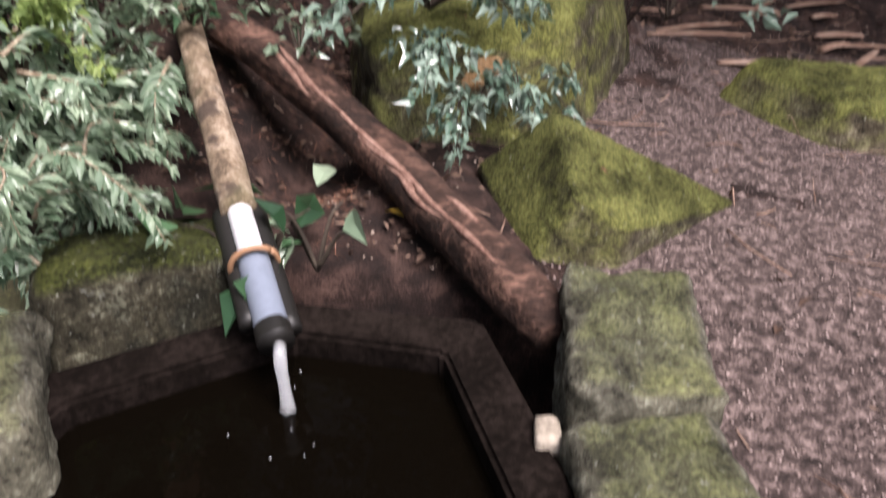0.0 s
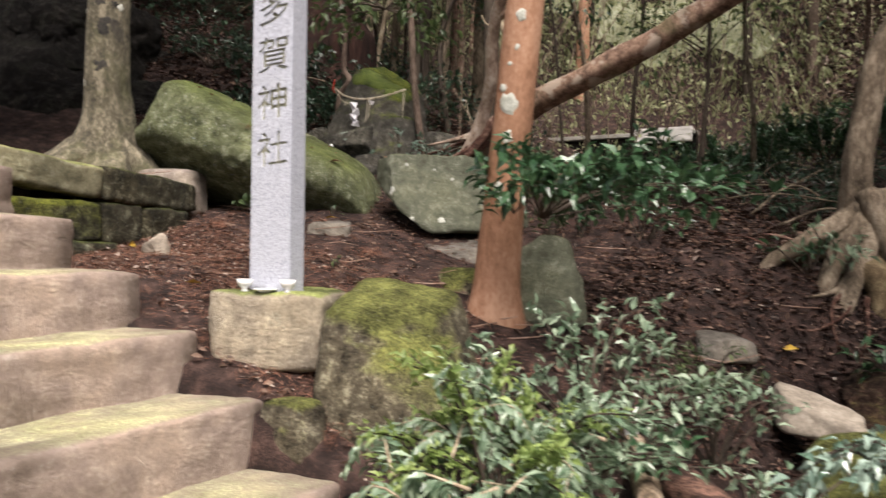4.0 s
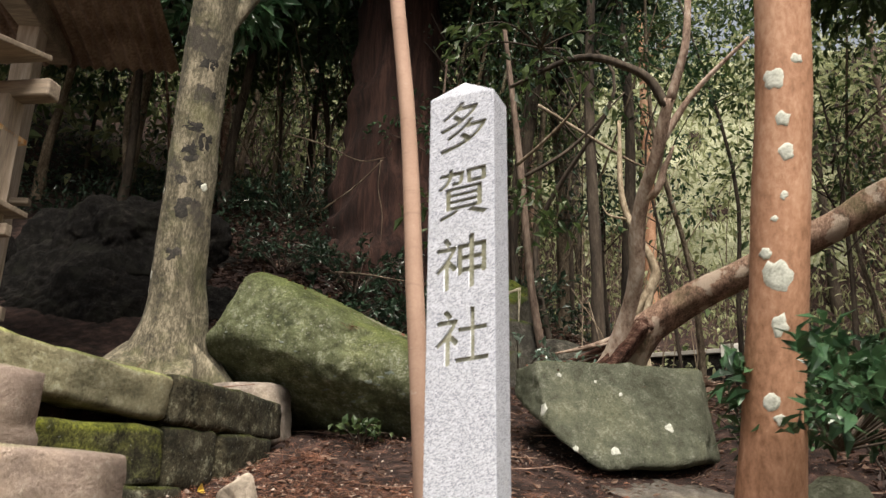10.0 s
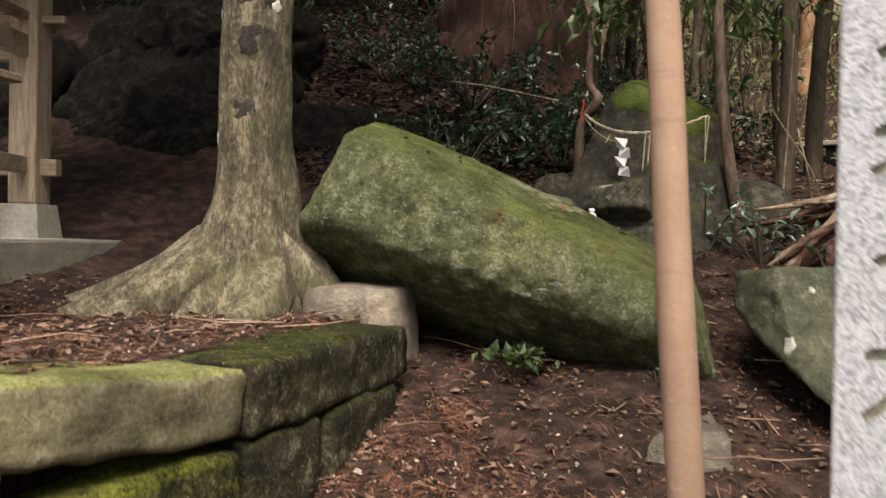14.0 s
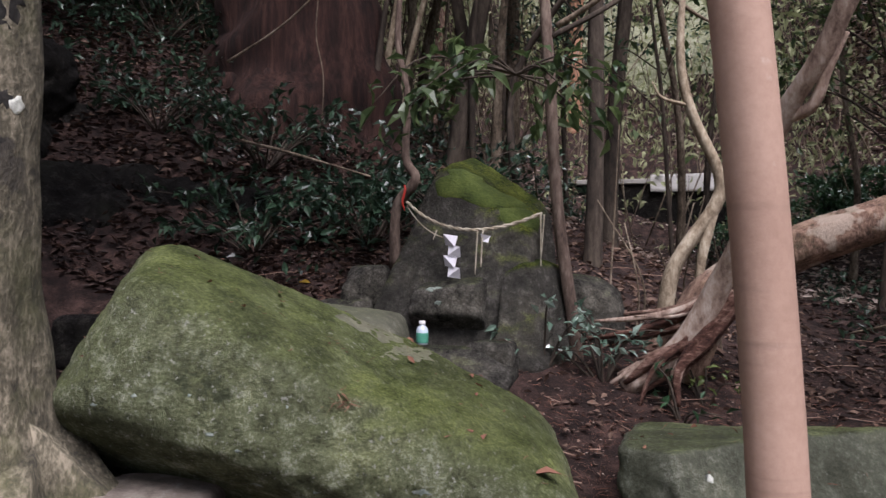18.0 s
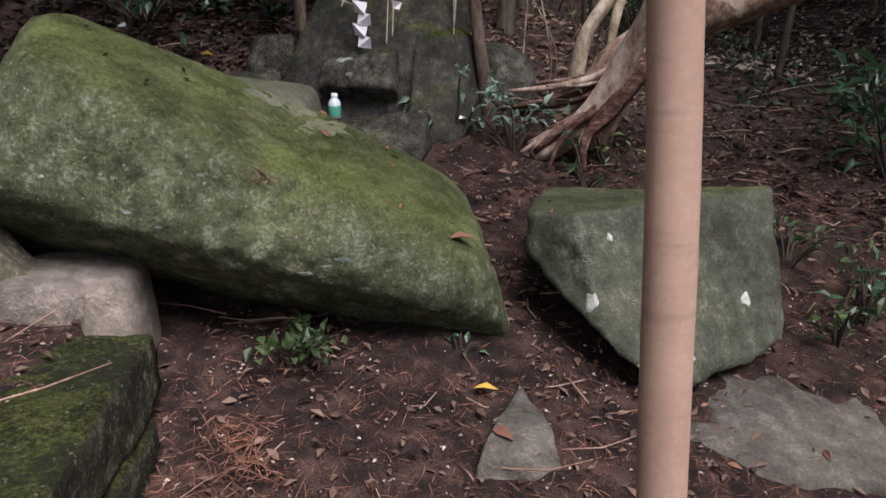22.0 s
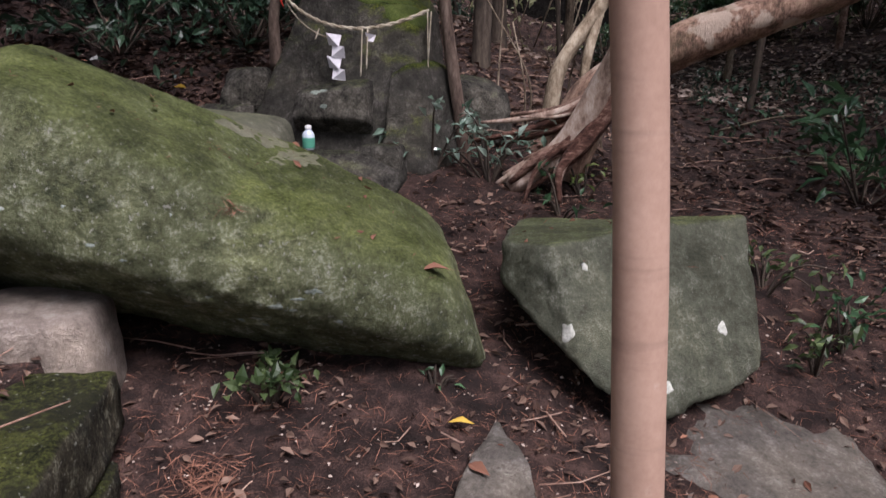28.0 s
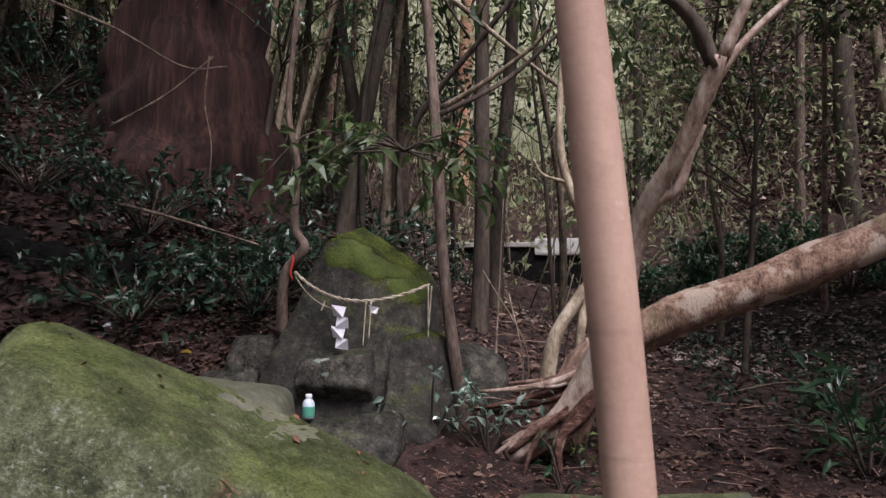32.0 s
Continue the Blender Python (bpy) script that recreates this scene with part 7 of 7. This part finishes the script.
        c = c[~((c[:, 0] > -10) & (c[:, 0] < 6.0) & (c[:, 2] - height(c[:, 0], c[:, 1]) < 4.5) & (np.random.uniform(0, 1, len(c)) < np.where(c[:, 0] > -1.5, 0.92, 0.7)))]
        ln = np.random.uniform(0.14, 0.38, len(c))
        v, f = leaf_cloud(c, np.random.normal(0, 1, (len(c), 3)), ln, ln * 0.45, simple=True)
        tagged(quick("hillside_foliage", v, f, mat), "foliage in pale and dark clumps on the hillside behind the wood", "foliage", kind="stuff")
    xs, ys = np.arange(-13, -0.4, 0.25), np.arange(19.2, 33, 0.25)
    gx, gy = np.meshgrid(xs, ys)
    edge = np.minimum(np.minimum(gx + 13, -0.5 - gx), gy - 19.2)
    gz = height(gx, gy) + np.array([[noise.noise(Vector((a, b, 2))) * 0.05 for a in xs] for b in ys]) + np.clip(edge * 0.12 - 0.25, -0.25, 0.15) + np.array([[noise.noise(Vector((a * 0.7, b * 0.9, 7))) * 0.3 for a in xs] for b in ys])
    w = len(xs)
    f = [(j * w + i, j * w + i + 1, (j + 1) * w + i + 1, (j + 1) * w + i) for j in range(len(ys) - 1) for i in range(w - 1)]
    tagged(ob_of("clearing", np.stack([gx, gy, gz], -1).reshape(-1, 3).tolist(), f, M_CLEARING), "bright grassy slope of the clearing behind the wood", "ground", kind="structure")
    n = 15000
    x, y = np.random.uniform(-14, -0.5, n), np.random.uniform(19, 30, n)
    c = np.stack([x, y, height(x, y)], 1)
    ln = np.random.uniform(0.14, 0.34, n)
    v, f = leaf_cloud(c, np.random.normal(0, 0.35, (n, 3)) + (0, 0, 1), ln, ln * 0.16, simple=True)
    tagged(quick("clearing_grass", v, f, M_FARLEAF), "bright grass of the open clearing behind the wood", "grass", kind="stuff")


thicket()


def understory():
    """Small crooked evergreens with fine leaves between the trunks."""
    rng = np.random.RandomState(17)
    spots = [(-6.2, 8.3), (-5.4, 9.0), (-4.7, 8.4), (-3.6, 9.6), (-1.9, 9.6), (1.4, 8.6), (-8.4, 9.2), (-9.4, 9.0), (-4.9, 11), (2.4, 9.4), (-10.4, 8.2), (-11.6, 7.4)]
    for k, (x, y) in enumerate(spots):
        h, r = rng.uniform(3.4, 4.8), rng.uniform(0.018, 0.035)
        o = thing("understory_tree", x, y, ground_z(x, y), "small crooked evergreen with sprays of fine shiny leaves", "tree", "small trees of the wood")
        w = rng.normal(0, 0.16, 6)
        stem("trunk", [(0, 0, -0.2, r * 1.3), (w[0], w[1], h * 0.35, r), (w[2] * 2, w[3], h * 0.7, r * 0.7), (w[4] * 2, w[5], h, r * 0.3)], M_DARKBARK, o, steps=5, sides=7, wobble=0.3, seed=k)
        cs, ss = [], []
        for j in range(11):
            a, zz, d = rng.uniform(0, 6.283), h * rng.uniform(0.45, 1.1), rng.uniform(0.3, 1.0)
            t = (w[2] + d * math.cos(a), d * math.sin(a), zz)
            stem("limb", [(w[2], w[3] * 0.5, zz * 0.75, r * 0.4), ((w[2] + t[0]) / 2, t[1] / 2, zz * 0.9, r * 0.3), (*t, r * 0.12)], M_DARKBARK, o, steps=3, sides=5, seed=j)
            cs.append(t)
            ss.append(rng.uniform(0.25, 0.5))
        np.random.seed(500 + k)
        quick("foliage", *crown_leaves(cs, ss, 900, 0.085, 0.45), (M_GREENLEAF, M_DULLLEAF, M_DARKLEAF)[k % 3], o)


understory()


# ---- litter on the ground ----
def on_ground(n, x0, x1, y0, y1):
    x, y = np.random.uniform(x0, x1, n), np.random.uniform(y0, y1, n)
    keep = (np.hypot(x + 0.33, y - 1.05) > 1.0) & ~((x > -5.5) & (x < -0.4) & (y < 2.3))
    x, y = x[keep], y[keep]
    return np.stack([x, y, height(x, y) + 0.012], 1)


np.random.seed(77)
for name, n, area, size, aspect, mat, label in (
        ("leaf_scraps", 16000, (-6.5, 3.0, 0.5, 8.0), (0.006, 0.02), 0.6, M_SCRAP, "pale crumbs of dead leaf scattered over the soil"),
        ("dead_leaves", 19000, (-6.5, 3.0, 0.5, 8.0), (0.015, 0.06), 0.45, M_LITTER, "dry brown dead leaves scattered over the soil"),
        ("dead_leaves", 10000, (-9.0, -2.6, 6.5, 14.0), (0.05, 0.11), 0.45, M_LITTER, "dry brown dead leaves under the trees"),
        ("dead_leaves", 12000, (-2.6, 6.0, 6.3, 14.0), (0.05, 0.1), 0.45, M_SHADELITTER, "dead leaves coloured dark for the slope's shade"),
        # the far slope's brightness is put into the pale leaf colour
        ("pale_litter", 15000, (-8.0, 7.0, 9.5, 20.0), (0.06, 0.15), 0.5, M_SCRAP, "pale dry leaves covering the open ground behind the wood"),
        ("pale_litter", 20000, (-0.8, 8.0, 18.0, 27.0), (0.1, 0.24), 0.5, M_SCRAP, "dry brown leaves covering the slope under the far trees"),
        ("dead_leaves", 16000, (-10.5, -4.6, 5.6, 9.0), (0.04, 0.1), 0.45, M_SHADELITTER, "dead leaves coloured dark for the bank's shade"),
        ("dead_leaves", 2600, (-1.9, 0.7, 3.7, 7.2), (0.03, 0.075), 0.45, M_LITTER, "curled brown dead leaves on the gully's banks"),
        ("dead_leaves", 6500, (-1.7, 0.9, 3.7, 7.2), (0.03, 0.08), 0.45, M_SHADELITTER, "dead leaves coloured dark for the gully's shade"),
        ("leaf_scraps", 260, (-1.6, 0.7, 4.0, 6.6), (0.02, 0.06), 0.5, M_SCRAP, "pale scraps of leaf on the gully's banks"),
        ("leaf_scraps", 1300, (-4.3, -2.0, 2.35, 3.7), (0.008, 0.034), 0.6, M_SCRAP, "pale scraps of leaf and bark on the needles by the pillar"),
        ("dead_needles", 15000, (-4.3, -2.0, 2.35, 3.7), (0.03, 0.1), 0.036, M_NEEDLE, "thick bed of reddish needles by the pillar"),
        ("dead_needles", 46000, (-6.0, -0.3, 1.5, 6.8), (0.025, 0.09), 0.034, M_NEEDLE, "reddish fallen needles carpeting the slope")):
    c = on_ground(n, *area)
    c = c[~((c[:, 0] > 0.3) & (c[:, 1] < 4.4) & (np.random.uniform(0, 1, len(c)) < 0.8))]
    w = np.random.normal(0, 1, (len(c), 3)) * (1, 1, 0.18)
    ln = np.random.uniform(*size, len(c))
    v, f = leaf_cloud(c, w, ln, ln * aspect, 0.1, simple=aspect < 0.1 or size[1] < 0.05 or area[3] > 8)
    tagged(quick(name, v, f, mat), label, "leaf litter", kind="stuff")


def twigs():
    pieces = []
    for k, p in enumerate(on_ground(520, -6.2, 2.8, 0.6, 9.0)):
        a, ln, r = random.uniform(0, 6.28), random.uniform(0.08, 0.4), random.uniform(0.0015, 0.004)
        q = p + (0, 0, 0.01)
        e = q + np.array((math.cos(a), math.sin(a), random.uniform(-0.05, 0.1))) * ln
        m = (q + e) / 2 + np.random.normal(0, 0.015, 3)
        pieces.append(tube_data([q, m, e], [r, r, r * 0.6], 4))
    tagged(ob_of("twigs", *merged(pieces), M_DRYSTICK), "thin dry twigs lying among the dead leaves", "twigs", kind="stuff")
    d, f = sphere(1)
    stones = []
    for p in on_ground(16000, 0.3, 2.9, 0.2, 4.4):
        s = random.uniform(0.003, 0.0075)
        stones.append(([Vector(p) + Vector((0, 0, 0.006)) + Vector((v.x, v.y * random.uniform(0.7, 1.2), v.z * 0.6)) * s for v in d[:12]], [(0, 1, 2), (0, 2, 3), (0, 3, 4), (0, 4, 5), (0, 5, 1), (11, 2, 1), (11, 3, 2), (11, 4, 3), (11, 5, 4), (11, 1, 5)]))
    tagged(ob_of("gravel", *merged(stones), surface("gravel_chip", (0.07, 0.05, 0.045), (0.19, 0.14, 0.127), (0.36, 0.28, 0.26), 5.0, 60.0, 0.9, 0.002, island=0.5)), "small grey-brown gravel chips by the basin", "gravel", kind="stuff")


twigs()


def gravel_bed():
    """A thin sheet of trodden grit over the soil, with a ragged edge."""
    xs, ys = np.arange(0.3, 6.0, 0.06), np.arange(-5.0, 4.6, 0.06)
    x, y = np.meshgrid(xs, ys)
    edge = np.minimum(np.minimum(x - 0.3, 4.5 - y), np.minimum(5.8 - x, y + 4.8))
    n = np.array([[noise.noise(Vector((a * 2, b * 2, 3))) for a in xs] for b in ys])
    z = height(x, y) + np.clip(edge * 0.06 + n * 0.03 - 0.008, -0.03, 0.016)
    w = len(xs)
    v = list(zip(x.ravel().tolist(), y.ravel().tolist(), z.ravel().tolist()))
    f = [(j * w + i, j * w + i + 1, (j + 1) * w + i + 1, (j + 1) * w + i) for j in range(len(ys) - 1) for i in range(w - 1)]
    tagged(ob_of("gravel_bed", v, f, surface("fine_grit", (0.01, 0.007, 0.006), (0.06, 0.042, 0.038), (0.24, 0.18, 0.165), 30.0, 130.0, 0.95, 0.012)), "trodden grey-brown grit around the basin", "gravel", kind="structure")


gravel_bed()


def debris():
    """Needles and scraps of leaf caught on the boulders."""
    tops = [surface_of(o) for o in bpy.data.objects if o.name.startswith(("mossy_boulder", "slab_rock", "flat_stone", "wedge_rock"))]
    where = []
    rng = np.random.RandomState(6)
    for x, y in np.concatenate([rng.uniform((-5.4, 4.0), (-2.2, 5.6), (900, 2)), rng.uniform((-0.5, 1.8), (1.1, 3.9), (320, 2))]):
        for t in tops:
            hit, n, _, _ = t.ray_cast(Vector((x, y, 5)), Vector((0, 0, -1)))
            if hit is not None and n.z > 0.55 and rng.uniform() < 0.33:
                where.append(tuple(hit + n * 0.006))
    np.random.seed(9)
    ln = np.random.uniform(0.015, 0.06, len(where))
    v, f = leaf_cloud(where, np.random.normal(0, 1, (len(where), 3)) * (1, 1, 0.2), ln, ln * np.random.choice([0.06, 0.1, 0.4], len(where)), 0.1)
    tagged(quick("boulder_debris", v, f, M_NEEDLE), "dry needles and leaf scraps lying on the boulders", "leaf litter", kind="stuff")


debris()


def needle_clump(x, y, z, spread, count, label, seed, lift=0.25):
    """A loose tuft of fallen needles."""
    np.random.seed(seed)
    c = np.random.normal(0, spread, (count, 3)) * (1, 1, lift) + (0, 0, 0.012)
    w = np.random.normal(0, 1, (count, 3)) * (1, 1, 0.3)
    ln = np.random.uniform(0.05, 0.13, count)
    o = quick("needle_clump", *leaf_cloud(c - w / np.linalg.norm(w, axis=1)[:, None] * ln[:, None] / 2, w, ln, ln * 0.035, 0.2, simple=True), M_NEEDLE)
    o.location = (x, y, z)
    tagged(o, label, "needle clump", kind="stuff")


needle_clump(-4.2, 4.21, 2.285, 0.022, 60, "small tuft of brown needles caught on the mossy boulder", 1, 0.6)
needle_clump(-3.7, 4.53, 2.02, 0.03, 80, "brown tuft of needles and leaf scraps on the boulder's low end", 2)
for k, (x, y) in enumerate(((-4.16, 3.88), (-4.05, 3.8), (-3.3, 3.5), (-2.9, 3.9), (-3.7, 3.0), (-2.2, 3.3), (-1.9, 3.2), (-3.0, 2.9), (-1.4, 4.3))):
    needle_clump(x, y, ground_z(x, y), 0.06, 120, "flat tuft of reddish fallen needles on the soil", 10 + k)
for k, (x, y) in enumerate(((-3.52, 4.28), (-4.05, 3.05), (-5.73, 6.58), (-0.6, 5.0), (-2.3, 3.1), (-3.15, 2.75), (-0.2, 2.3))):
    z = ground_z(x, y) + 0.02
    v, f = leaf_cloud([(0, 0, 0)], [(math.cos(k * 2.0), math.sin(k * 2.0), 0.15)], [0.085], [0.045], 0.1)
    o = quick("yellow_leaf", v, f, plain("yellow_leaf_%d" % k, (0.55, 0.36, 0.05), 0.6) if k == 0 else bpy.data.materials["yellow_leaf_0"])
    o.location = (x, y, z)
    tagged(o, "single yellow fallen leaf on brown litter", "leaf", "yellow leaves")
for name, x, y, z, way, ln, w, mat, label in (
        ("white_leaf", -4.22, 5.9, 2.3, (1, -0.2, 0.1), 0.1, 0.035, M_SCRAP, "curled whitish leaf on the dark rock by the bottle"),
        ("brown_leaf", -3.42, 4.1, 1.585, (0.5, -0.4, 0.1), 0.09, 0.04, M_NEEDLE, "curled reddish-brown leaf on the pointed stone"),
        ("brown_leaf", -3.66, 4.5, 2.05, (0.9, 0.3, 0.15), 0.09, 0.045, M_NEEDLE, "curled reddish-brown leaf on the boulder's low end"),
        ("yellow_leaf", -4.27, 4.33, 2.31, (-0.5, 0.3, 0.45), 0.12, 0.022, bpy.data.materials["yellow_leaf_0"], "long dry yellow leaf standing in the boulder's moss")):
    o = quick(name, *leaf_cloud([(0, 0, 0)], [way], [ln], [w], 0.15, 0.3), mat)
    o.location = (x, y, z)
    tagged(o, label, "leaf", "fallen leaves")
